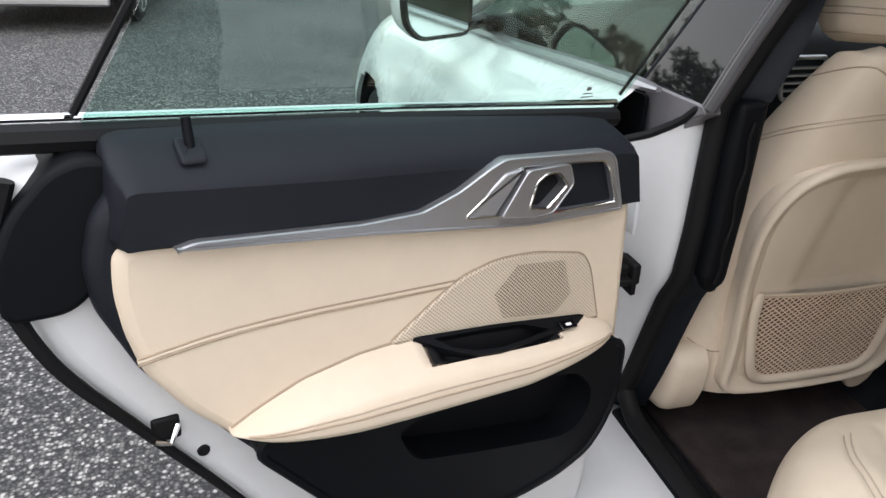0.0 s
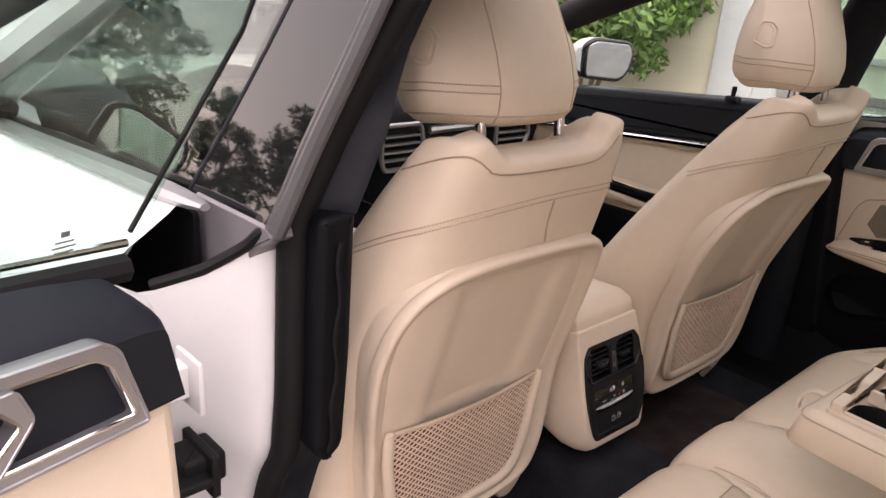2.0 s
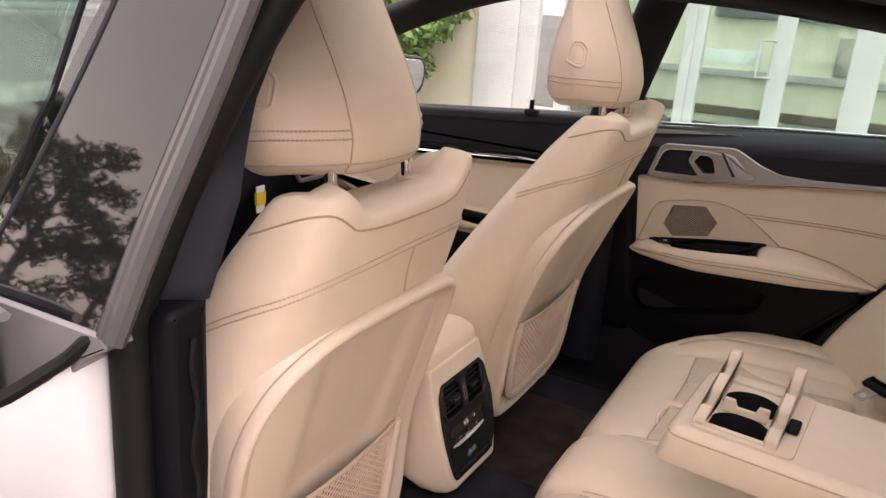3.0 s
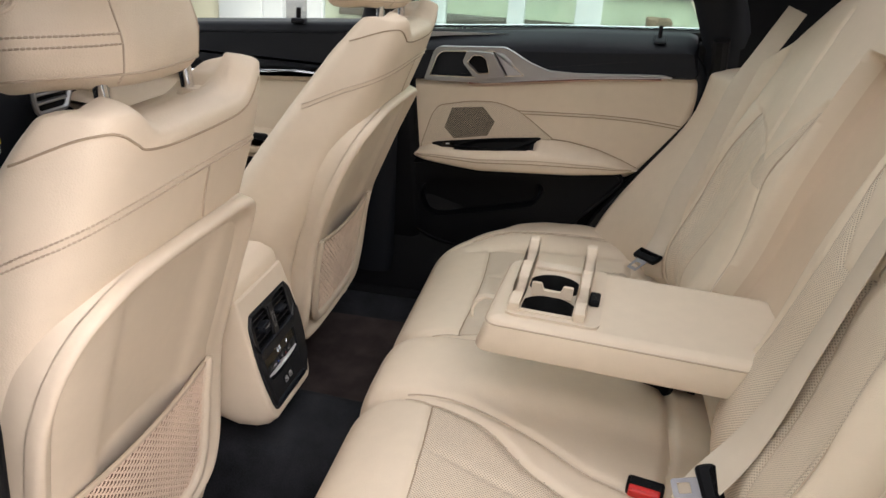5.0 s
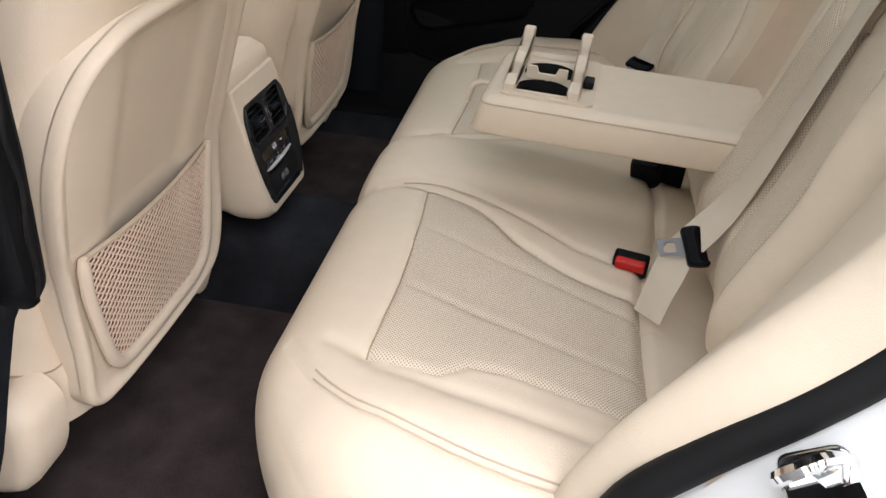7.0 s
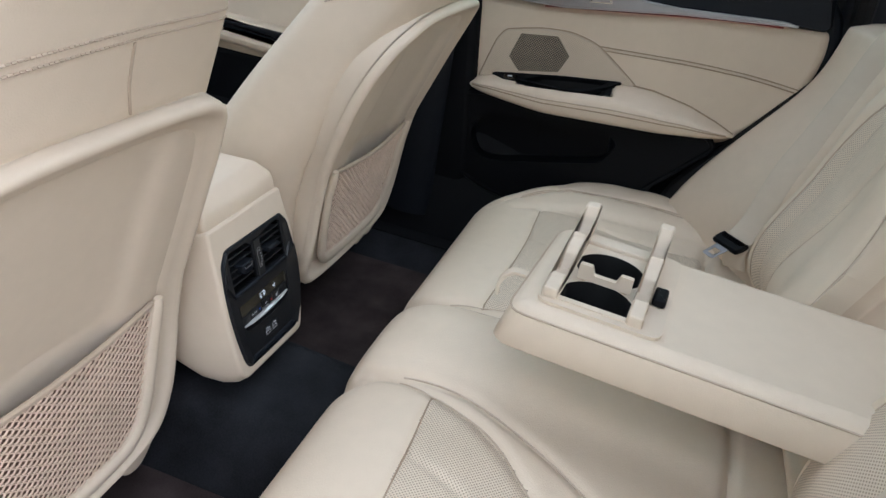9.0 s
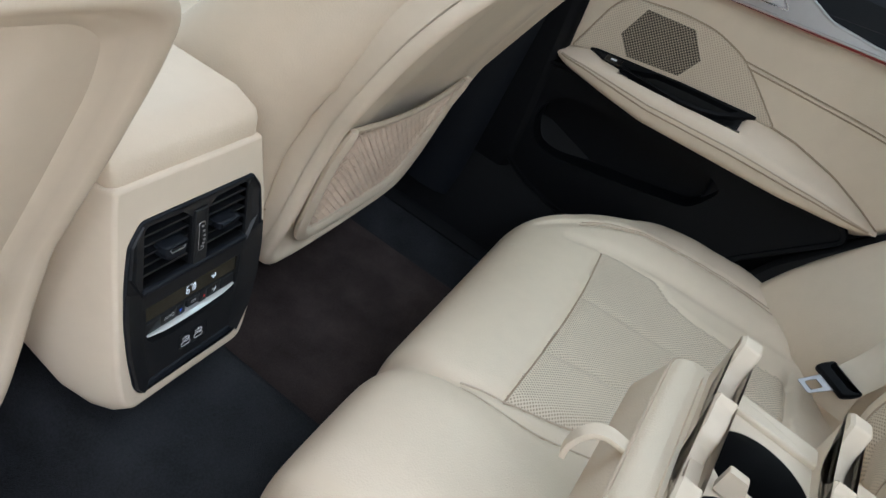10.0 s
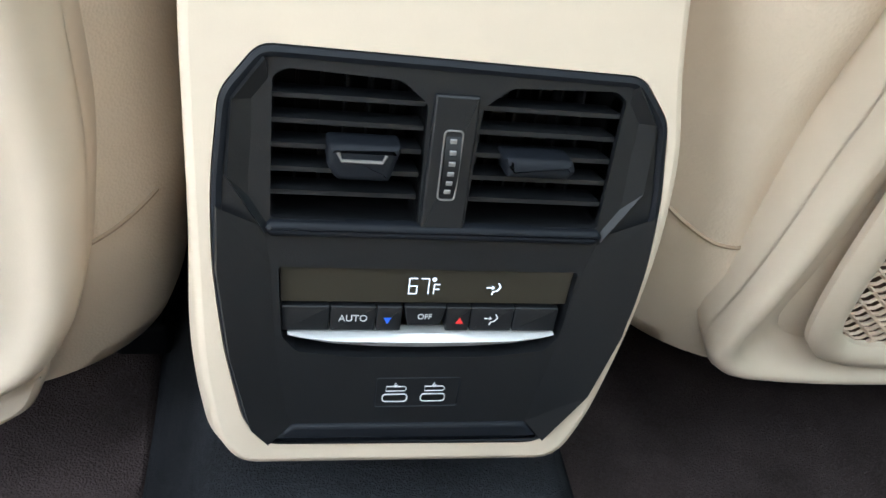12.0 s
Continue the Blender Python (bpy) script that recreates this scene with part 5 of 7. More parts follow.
# the shroud swells round its lower corners, then its lower edge rises towards the front
for dy, swell, rise in ((0.012, 0.004, -0.004), (0.03, 0.009, -0.008), (0.06, 0.012, -0.008), (0.12, 0.012, 0.01), (0.35, 0.004, 0.065), (0.9, 0.0, 0.07)):
    rings.append([Vector((x + math.copysign(swell, x) * (0.35 + 0.65 * smooth(0.6, 0.47, z)), face_y(z) + dy, z - 0.001 + rise * smooth(0.6, 0.47, z))) for x, z in rim])
skin(bm, rings, caps=False)
panel = fillet([(-0.068, 0.477), (0.064, 0.4735), (0.083, 0.5005), (0.0935, 0.545), (0.0945, 0.57), (0.0925, 0.60), (0.086, 0.633), (0.0713, 0.6495), (-0.0715, 0.651), (-0.085, 0.634), (-0.0885, 0.60), (-0.0885, 0.565), (-0.084, 0.525), (-0.0765, 0.49)], [0.01, 0.01, 0.012, 0.012, 0.01, 0.01, 0.005, 0.005, 0.005, 0.005, 0.01, 0.012, 0.012, 0.01])
plate(inset(rim, 0.0039), [inset(panel, -0.0005)], on_face, -0.008, 0.002, bm)
part("console_body", bm, PLASTIC, console, "grained beige console shroud", sharp=60)
bm = bmesh.new()
lid = fillet([(-0.096, 0.03), (0.08, 0.03), (0.086, 0.4), (-0.1, 0.4)], [0.008, 0.008, 0.03, 0.03])
skin(bm, [[Vector((p[0] * (1 - d), p[1] + (dy if p[1] < 0.1 else 0), z + 0.006 * (1 - (p[0] / 0.1) ** 2) * (z > 0.705) - 0.04 * (p[1] - 0.03))) for p in lid] for z, d, dy in ((0.681, 0.03, 0.003), (0.683, 0.01, 0.0), (0.688, 0.0, -0.001), (0.702, 0.0, 0.002), (0.7085, 0.02, 0.006), (0.717, 0.1, 0.018), (0.721, 0.13, 0.024), (0.7215, 0.18, 0.03))])
part("armrest_lid", bm, LEATHER, console, "beige leather armrest lid", sharp=70)
bm = bmesh.new()
box(bm, -0.095, 0.095, 0.40, 0.95, 0.61, 0.685, 0.02)
part("front_tray", bm, PIANO, console, "gloss black front tray")

# climate panel
PRINT = plain("pale_print", (0.55, 0.56, 0.58), 0.6)
ventL = fillet([(-0.067, 0.587), (-0.0095, 0.586), (-0.0105, 0.634), (-0.021, 0.642), (-0.062, 0.6435), (-0.067, 0.6405)], 0.002)
ventR = [(-x, z) for x, z in ventL][::-1]
dispo = fillet([(-0.0635, 0.566), (0.0635, 0.566), (0.0615, 0.5335), (0.055, 0.526), (0.03, 0.523), (-0.03, 0.523), (-0.055, 0.526), (-0.0615, 0.5335)], 0.002)
bm = plate(panel, [ventL, ventR, dispo], on_face, -0.012, 0.002)
frame_ = part("climate_panel", bm, CLIMATE, console, "black climate panel with two vents", sharp=30)
part("panel_edge", tube([on_face(*p, 0.0015) for p in inset(panel, 0.002)], 0.0022, 6, closed=True), DARK, frame_)
# bevelled flanks beside the display and ports
for outer_line, inner_line in (([(-0.0862, 0.592), (-0.0866, 0.565), (-0.082, 0.525), (-0.0735, 0.488), (-0.066, 0.4795)], [(-0.0692, 0.583), (-0.0665, 0.567), (-0.0642, 0.53), (-0.0585, 0.494), (-0.056, 0.488)]), ([(0.0905, 0.594), (0.0922, 0.567), (0.0895, 0.536), (0.0805, 0.503), (0.0628, 0.4775)], [(0.069, 0.583), (0.0655, 0.567), (0.0612, 0.535), (0.058, 0.513), (0.0532, 0.4867)])):
    bm = bmesh.new()
    border = [(x + math.copysign(0.0016, x), z) for x, z in outer_line]
    skin(bm, [[on_face(*p, w) for p in line] for line, w in ((border, 0.0012), (outer_line, 0.0062), (inner_line, 0.0022))], closed=False)
    part("panel_flank", bm, CLIMATE, frame_, "bevelled black flank", flat=True)
# faceted flanks round the vents
for s in (-1, 1):
    f = lambda x, z, w: on_face(s * x, z, w)
    bm = bmesh.new()
    ridge = [(0.0695, 0.6465), (0.0805, 0.632), (0.0825, 0.604), (0.0685, 0.5815)]
    lip = [(0.0705, 0.648), (0.082, 0.6325), (0.0842, 0.6035), (0.069, 0.5795)]
    well_ = [(0.0672, 0.643), (0.0672, 0.632), (0.0672, 0.604), (0.0672, 0.587)]
    skin(bm, [[f(*p, w) for p in line] for line, w in ((lip, 0.0012), (ridge, 0.0048), (well_, -0.001))], closed=False)
    part("vent_flank", bm, CLIMATE, frame_, flat=True)
bm = slab(fillet([(-0.067, 0.5805), (0.066, 0.5805), (0.069, 0.5835), (0.0672, 0.5865), (-0.0672, 0.5865), (-0.069, 0.5835)], 0.001), on_face, 0.0, 0.0055, 0.002)
part("vent_sill", bm, DARK, frame_, "dark ledge below the vents")
bm = slab(fillet([(-0.066, 0.4795), (0.062, 0.4775), (0.053, 0.4865), (-0.056, 0.488)], 0.002), on_face, 0.0, 0.004, 0.002)
part("lower_ledge", bm, DARK, frame_)
for vent in (ventL, ventR):
    bm = bmesh.new()
    vs = [[bm.verts.new(on_face(*p, w)) for p in vent] for w in (-0.001, -0.05)]
    for i in range(len(vent)):
        j = (i + 1) % len(vent)
        bm.faces.new((vs[0][i], vs[0][j], vs[1][j], vs[1][i]))
    bm.faces.new(vs[1])
    part("vent_duct", bm, RUBBER, frame_, "black vent duct")
for s in (-1, 1):
    f = lambda x, z, w: on_face(s * x, z, w)
    for k in range(5):
        z = 0.596 + 0.0092 * k
        x1 = 0.067
        bm = bmesh.new()
        skin(bm, [[f(x, z + dz, w) for dz, w in ((0.0012, -0.0012), (0.0013, -0.004), (0.0004, -0.016), (-0.001, -0.016), (-0.001, -0.0035), (-0.0006, -0.0012))] for x in (0.0108, x1)])
        part("slat", bm, CLIMATE, frame_)
    for k in range(5):
        x = 0.02 + 0.0095 * k
        bm = bmesh.new()
        box(bm, x - 0.0006, x + 0.0006, 0.588, 0.641, -0.03, -0.019, 0.0002, f)
        part("fin", bm, RUBBER, frame_)
    x0 = 0.0335 if s < 0 else 0.0355
    o = fillet([(x0 - 0.0145, 0.619), (x0 + 0.0135, 0.619), (x0 + 0.0135, 0.611), (x0 + 0.0095, 0.605), (x0 - 0.0105, 0.605)], 0.002) if s < 0 else fillet([(x0 - 0.015, 0.617), (x0 + 0.013, 0.617), (x0 + 0.015, 0.6125), (x0 + 0.012, 0.609), (x0 - 0.013, 0.609)], 0.0015)
    knob = part("vent_knob", slab(o, f, -0.006, 0.008, 0.003), DARK, frame_, "dark slider knob")
    if s < 0:
        part("knob_edge", tube([f(x0 - 0.0085, 0.6158, 0.008), f(x0 - 0.007, 0.6133, 0.0085), f(x0 + 0.008, 0.6133, 0.0085), f(x0 + 0.0095, 0.6163, 0.008)], 0.0007, 6), SATIN, knob)
# middle bar with its wheel
bm = slab(fillet([(-0.0088, 0.584), (0.0088, 0.584), (0.0085, 0.6385), (-0.0085, 0.6385)], 0.001), on_face, -0.005, 0.0045, 0.001)
bar = part("vent_bar", bm, CLIMATE, frame_)
o = fillet([(-0.0034, 0.598), (0.0034, 0.598), (0.0036, 0.6255), (-0.0036, 0.6255)], 0.002)
part("wheel_slot", tube([on_face(*p, 0.0045) for p in o], 0.0004, 6, closed=True), SATIN, bar)
bm = bmesh.new()
skin(bm, [[on_face(x, 0.599 + 0.0255 * t, 0.004 + 0.0035 * math.sin(math.pi * t)) for x in (-0.003, 0.003)] for t in np.linspace(0, 1, 14)], closed=False)
wheel = part("thumb_wheel", bm, CLIMATE, bar, "dark thumb wheel with pale ticks")
for k in range(6):
    t = (k + 0.7) / 6.4
    bm = bmesh.new()
    z = 0.599 + 0.0255 * t
    box(bm, -0.0013, 0.0013, z - 0.0009, z + 0.0009, 0.0035 + 0.0035 * math.sin(math.pi * t), 0.0046 + 0.0035 * math.sin(math.pi * t), 0.0003, on_face)
    part("tick", bm, SATIN, wheel)
# display
OLIVE = plain("display_glass", (0.03, 0.027, 0.02), 0.12, var=0.05, rvar=0.03)
bm = slab(fillet([(-0.0628, 0.5655), (0.0628, 0.5655), (0.0622, 0.5485), (-0.0622, 0.5485)], 0.0006), on_face, -0.01, -0.001, 0.0004)
disp = part("display", bm, OLIVE, frame_, "dark climate display showing 67 degrees")
GLOW = glowing("display_light", (0.85, 0.95, 1.0), 0.22)


def words(text, x, z, size, material, parent, w=0.0012, name="writing", shear=0.0):
    c = bpy.data.curves.new(name, "FONT")
    c.body, c.size, c.align_x, c.align_y, c.extrude, c.shear = text, size, "CENTER", "CENTER", 0.0001, shear
    tmp = bpy.data.objects.new("tmp", c)
    me = bpy.data.meshes.new_from_object(tmp)
    bpy.data.objects.remove(tmp)
    for v in me.vertices:
        v.co = on_face(x + v.co.x, z + v.co.y, w + v.co.z)
    me.materials.append(material)
    ob = new(name, me)
    WORLD[ob] = Matrix.Identity(4)
    ob.parent = parent
    ob.matrix_parent_inverse = WORLD[parent].inverted()
    return ob


SEGMENTS = {"6": "afgecd", "7": "abc", "F": "afge"}
STROKE = {"a": ((0, 1), (1, 1)), "b": ((1, 1), (1, 0.5)), "c": ((1, 0.5), (1, 0)), "d": ((0, 0), (1, 0)), "e": ((0, 0.5), (0, 0)), "f": ((0, 1), (0, 0.5)), "g": ((0, 0.5), (1, 0.5))}
for letter, lx, lz, lw, lh in (("6", -0.0094, 0.5532, 0.0034, 0.0072), ("7", -0.0044, 0.5532, 0.0034, 0.0072), ("F", 0.0014, 0.5532, 0.0024, 0.0045)):
    bm = bmesh.new()
    for k in SEGMENTS[letter]:
        tube([on_face(lx + a * lw, lz + b * lh, -0.0006) for a, b in STROKE[k]], 0.00024, 5, bm)
    part("digit", bm, GLOW, disp)
part("degree_sign", tube([on_face(0.0012 + 0.0007 * math.cos(a), 0.56 + 0.0007 * math.sin(a), -0.0006) for a in np.linspace(0, math.tau, 11)[:-1]], 0.0003, 5, closed=True), GLOW, disp)


def seated(x, z, s, material, parent, w):
    """The small sign of a seated shape with an arrow, as bars."""
    bm = bmesh.new()
    for a, b in (((0.25, 0.45), (0.45, 0.15)), ((0.45, 0.15), (0.2, -0.15)), ((0.2, -0.15), (-0.05, -0.2)), ((-0.05, -0.2), (-0.15, -0.45)), ((-0.6, 0.1), (-0.15, 0.1))):
        tube([on_face(x + a[0] * s, z + a[1] * s, w), on_face(x + b[0] * s, z + b[1] * s, w)], s * 0.055, 4, bm)
    vs = [bm.verts.new(on_face(x + a * s, z + b * s, w)) for a, b in ((-0.2, 0.28), (0.02, 0.1), (-0.2, -0.08))]
    bm.faces.new(vs)
    return part("air_sign", bm, material, parent)


seated(0.028, 0.556, 0.006, GLOW, disp, -0.0004)
# button row
edges = [(-0.0615, -0.0421), (-0.0414, -0.0225), (-0.0218, -0.0113), (-0.0106, 0.0078), (0.0085, 0.0187), (0.0194, 0.0384), (0.0391, 0.0588)]
for k, (a, b) in enumerate(edges):
    z1 = 0.547 if k != 3 else 0.5476
    z0 = 0.5352 if k != 3 else 0.5385
    o = fillet([(a, z0), (b, z0), (b + 0.0003, z1), (a - 0.0003, z1)] if k != 3 else [(a + 0.002, z0), (b - 0.002, z0), (b, z1), (a, z1)], 0.0008)
    key = part("button", slab(o, on_face, -0.01, 0.0 if k != 3 else 0.0008, 0.0007), CLIMATE, frame_, "black climate button")
    if k == 1:
        words("AUTO", (a + b) / 2, 0.5413, 0.0044, PRINT, key, 0.0002)
    if k == 3:
        words("OFF", (a + b) / 2, 0.5428, 0.0036, PRINT, key, 0.001)
    if k in (2, 4):
        s = 1 if k == 4 else -1
        bm = bmesh.new()
        cx = (a + b) / 2 + (0.0008 if k == 4 else -0.0008)
        bm.faces.new([bm.verts.new(on_face(cx + x, 0.5405 + s * z, 0.0003)) for x, z in ((-0.0018, -0.0014), (0.0018, -0.0014), (0.0, 0.0018))])
        part("arrow_sign", bm, plain("red_print", (0.7, 0.03, 0.03), 0.5) if k == 4 else plain("blue_print", (0.03, 0.12, 0.7), 0.5), key)
    if k == 5:
        seated((a + b) / 2, 0.5412, 0.0058, PRINT, key, 0.0003)
bm = bmesh.new()
skin(bm, [[on_face(x, 0.5342, 0.0006), on_face(x, 0.5342 - h * 0.4, 0.0035 * k), on_face(x, 0.5342 - h, 0.0008), on_face(x, 0.5342 - h, -0.006), on_face(x, 0.5342, -0.006)] for x, h, k in ((-0.059, 0.0006, 0.3), (-0.054, 0.002, 0.6), (-0.04, 0.0048, 1), (-0.02, 0.0062, 1), (0.0, 0.0066, 1), (0.02, 0.0062, 1), (0.04, 0.0048, 1), (0.054, 0.002, 0.6), (0.059, 0.0006, 0.3))])
part("chrome_lip", bm, ALU, frame_, "satin chrome lip")
# charging ports
bm = bmesh.new()
o = fillet([(-0.0195, 0.4965), (0.0185, 0.4965), (0.0185, 0.5120), (-0.0195, 0.5120)], 0.001)
tube([on_face(*p, 0.0021) for p in o], 0.0003, 4, bm, closed=True)
part("port_plate", bm, DARK, frame_)
for x in (-0.0108, 0.0067):
    o = fillet([(x - 0.0056, 0.4995), (x + 0.0056, 0.4995), (x + 0.0056, 0.5035), (x - 0.0056, 0.5035)], 0.002)
    pt = part("charging_port", tube([on_face(*p, 0.0024) for p in o], 0.0003, 6, closed=True), PRINT, frame_, "pale-rimmed charging port")
    part("port_hole", slab(inset(o, 0.0006), on_face, -0.004, 0.0022, 0.0003), RUBBER, pt)
    bm = bmesh.new()
    tube([on_face(x + a * 0.0042, 0.5065 + b * 0.0012, 0.0024) for a, b in ((-1, 1), (1, 1), (1.2, 0), (1, -1), (-1, -1))], 0.0003, 4, bm, closed=True)
    tube([on_face(x + a * 0.001, 0.5086 + b * 0.001, 0.0024) for a, b in ((0.2, 1), (-0.8, -0.3), (0.8, -0.1), (-0.1, -1.4))], 0.00025, 4, bm)
    part("port_sign", bm, PRINT, pt)

# ---- rear bench ----
bench = thing("rear_bench", (0, -0.45, 0.3), "beige leather rear bench with perforated seats and fold-down armrest lowered", "car seat")

# cushion: a profile from the back over the front roll, with grooves along the seams
PROFILE = spline([(-0.76, 0.53), (-0.70, 0.54), (-0.62, 0.552), (-0.5, 0.566), (-0.4, 0.575), (-0.31, 0.578), (-0.25, 0.575), (-0.2, 0.556), (-0.175, 0.52), (-0.17, 0.47), (-0.18, 0.40), (-0.205, 0.31)], 170)
PY, PZ = np.array([p[0] for p in PROFILE]), np.array([p[1] for p in PROFILE])
NX = 300
xs = np.linspace(-0.705, 0.735, NX)
X, K = np.meshgrid(xs, np.arange(len(PY)), indexing="ij")
Y, Z = PY[K].copy(), PZ[K].copy()
flatness = np.clip((PZ[K] - 0.42) / 0.13, 0, 1)
AX = np.abs(X)
# plan shape: the front falls back at the outer corners and, a little, at the middle seat
front = np.clip((Y + 0.45) / 0.26, 0, 1)
Y -= front * (0.125 * np.clip((AX - 0.49) / 0.215, 0, 1) ** 2)
Y -= front ** 2 * (0.012 * np.exp(-((AX - 0.105) / 0.02) ** 2))
# crown and outer roll
Z -= flatness * (np.where(X > 0, 0.008, 0.02) * np.clip((AX - 0.53) / 0.17, 0, 1) ** 1.5 + 0.05 * np.clip((AX - np.where(X > 0, 0.685, 0.64)) / 0.065, 0, 1) ** 2.5)
Z += flatness * 0.016 * np.exp(-((AX - 0.6) / 0.05) ** 2) * np.clip((-0.24 - Y) / 0.1, 0, 1)
Z += flatness * 0.012 * np.exp(-(AX / 0.075) ** 4)
Z += flatness * (X > 0) * np.interp(-Y, [0.25, 0.32, 0.42, 0.5, 0.6], [0.0, 0.004, 0.026, 0.04, 0.046]) * np.exp(-((AX - 0.7) / 0.075) ** 2)
Z -= flatness * 0.008 * np.exp(-((AX - 0.33) / 0.12) ** 4) * np.clip((-0.33 - Y) / 0.08, 0, 1)
SEAM1 = [(-0.09, -0.2), (-0.1, -0.24), (-0.113, -0.299), (-0.135, -0.36), (-0.163, -0.4), (-0.216, -0.451), (-0.262, -0.531), (-0.284, -0.613), (-0.286, -0.628)]
SEAM2 = [(-0.12, -0.185), (-0.098, -0.225), (-0.093, -0.262), (-0.099, -0.343), (-0.144, -0.445), (-0.195, -0.53), (-0.212, -0.6), (-0.213, -0.64)]
SEAM3 = [(-0.113, -0.299), (-0.23, -0.306), (-0.37, -0.309), (-0.516, -0.303)]
SEAM4 = [(-0.516, -0.303), (-0.527, -0.388), (-0.502, -0.42), (-0.5, -0.464), (-0.519, -0.56), (-0.536, -0.62)]
SEAM5 = [(-0.497, -0.259), (-0.528, -0.32), (-0.552, -0.41), (-0.563, -0.484), (-0.582, -0.578), (-0.588, -0.62)]
SEAM6 = [(-0.504, -0.205), (-0.557, -0.25), (-0.601, -0.31), (-0.63, -0.408), (-0.643, -0.494), (-0.648, -0.6)]
SEAM6B = [(x + 0.008, y - 0.004) for x, y in SEAM6]
ROW1, ROW2 = [(-0.222, -0.308), (-0.342, -0.64)], [(-0.367, -0.311), (-0.463, -0.64)]
FOLD = [(0.0, -0.662), (-0.109, -0.657), (-0.16, -0.646), (-0.21, -0.632), (-0.30, -0.626), (-0.44, -0.624), (-0.56, -0.622)]
ux = -AX
for line, depth, width in ((FOLD, 0.012, 0.007), (SEAM1, 0.007, 0.008), (SEAM2, 0.006, 0.007), (SEAM3, 0.003, 0.004), (SEAM4, 0.004, 0.005), (SEAM5, 0.006, 0.012), (SEAM6, 0.004, 0.004), (SEAM6B, 0.003, 0.004), (ROW1, 0.003, 0.005), (ROW2, 0.003, 0.005)):
    Z -= depth * np.exp(-(near(ux, Y, line) / width) ** 2)
INSET = SEAM3 + SEAM4[1:] + SEAM1[::-1][:6]
mx, my = (ux[:-1, :-1] + ux[1:, 1:]) / 2, (Y[:-1, :-1] + Y[1:, 1:]) / 2
ins = inside(mx, my, INSET)
leftm = (X[:-1, :-1] + X[1:, 1:]) / 2 < 0
names = [(~ins, "cushion", LEATHER), (ins & leftm, "seat_insert", PERF_FLAT), (ins & ~leftm, "seat_insert", PERF_FLAT)]
for bm, (_, nm, mt) in zip(sheet_parts(X, Y, Z, [n[0] for n in names]), names):
    part(nm, bm, mt, bench, "perforated beige leather seat insert" if nm == "seat_insert" else "", sharp=70)


def between(a, fi, fj):
    """A sheet's value between its grid lines."""
    i, j = int(fi), int(fj)
    u, v = fi - i, fj - j
    return float((a[i, j] * (1 - u) + a[i + 1, j] * u) * (1 - v) + (a[i, j + 1] * (1 - u) + a[i + 1, j + 1] * u) * v)


def cushion_at(x, y, up=0.0):
    fi = (x + 0.705) / 1.44 * (NX - 1)
    i = int(fi)
    zs = [float(np.interp(y, Y[k, :95], Z[k, :95])) for k in (i, i + 1)]
    return Vector((x, y, zs[0] + (zs[1] - zs[0]) * (fi - i) + up))


for s in (1, -1):
    for line, r, mt in ((SEAM1, 0.0013, THREAD), (SEAM2, 0.0013, THREAD), (SEAM6, 0.0013, THREAD), (SEAM6B, 0.0013, THREAD), (SEAM3, 0.0011, SEAM)):
        pts = [cushion_at(s * p[0], p[1], 0.0006) for p in spline(line, 46) if p[1] < -0.25]
        part("seam", tube(pts, r, 5), mt, bench)
bm = bmesh.new()
box(bm, -0.64, 0.64, -0.72, -0.24, 0.29, 0.45, 0.03)
part("bench_base", bm, DARKLOW, bench, "black bench base")

# backrest and outer bolsters: one padded sheet over x and z, deepest where the armrest folds in
REST_Z = [0.48, 0.55, 0.60, 0.66, 0.72, 0.78, 0.84, 0.90, 0.95, 1.05, 1.15, 1.24]
REST_Y = [-0.76, -0.728, -0.702, -0.695, -0.717, -0.742, -0.757, -0.772, -0.788, -0.825, -0.868, -0.915]
WING_Z = [0.48, 0.56, 0.60, 0.65, 0.70, 0.75, 0.80, 0.85, 0.89, 0.93, 1.00, 1.10, 1.24]
WING_Y = [-0.515, -0.522, -0.534, -0.557, -0.586, -0.62, -0.655, -0.69, -0.712, -0.724, -0.735, -0.79, -0.88]
NS = 190
xs = np.linspace(-0.70, 0.72, 320)
zs = np.linspace(0.49, 1.22, NS)
X, RZ = np.meshgrid(xs, zs, indexing="ij")
AX = np.abs(X)
even = lambda x, px, py: sum(np.interp(x + d, px, py) for d in np.linspace(-0.03, 0.03, 7)) / 7
RY = even(RZ, REST_Z, REST_Y)
wing = even(RZ, WING_Z, WING_Y)
across = np.clip((AX - 0.48) / np.where(X > 0, 0.195, 0.165), 0, 1)
RY = RY + (wing - RY) * (across * 0.92 + 0.08 * across ** 2)
# ridge beside the seat, valley behind the belt, soft lumbar swell
fade = np.clip((1.1 - RZ) / 0.2, 0, 1) * np.clip((RZ - 0.52) / 0.08, 0, 1)
RY += 0.026 * np.exp(-((AX - 0.435) / 0.033) ** 2) * fade
RY -= 0.04 * np.exp(-((AX - 0.49) / 0.015) ** 2) * fade
RY += 0.012 * np.exp(-((AX - 0.2) / 0.05) ** 2) * fade
RY += 0.006 * np.exp(-((AX - 0.36) / 0.035) ** 2) * fade
RY -= 0.05 * np.clip((0.128 - AX) / 0.014, 0, 1) * np.clip((RZ - 0.60) / 0.02, 0, 1) * np.clip((1.12 - RZ) / 0.02, 0, 1)
RY -= 0.07 * np.clip((AX - np.where(X > 0, 0.68, 0.645)) / 0.05, 0, 1) ** 2.2
RY -= 0.01 * np.exp(-((RZ - 0.557) / 0.006) ** 2) * (AX < 0.5)
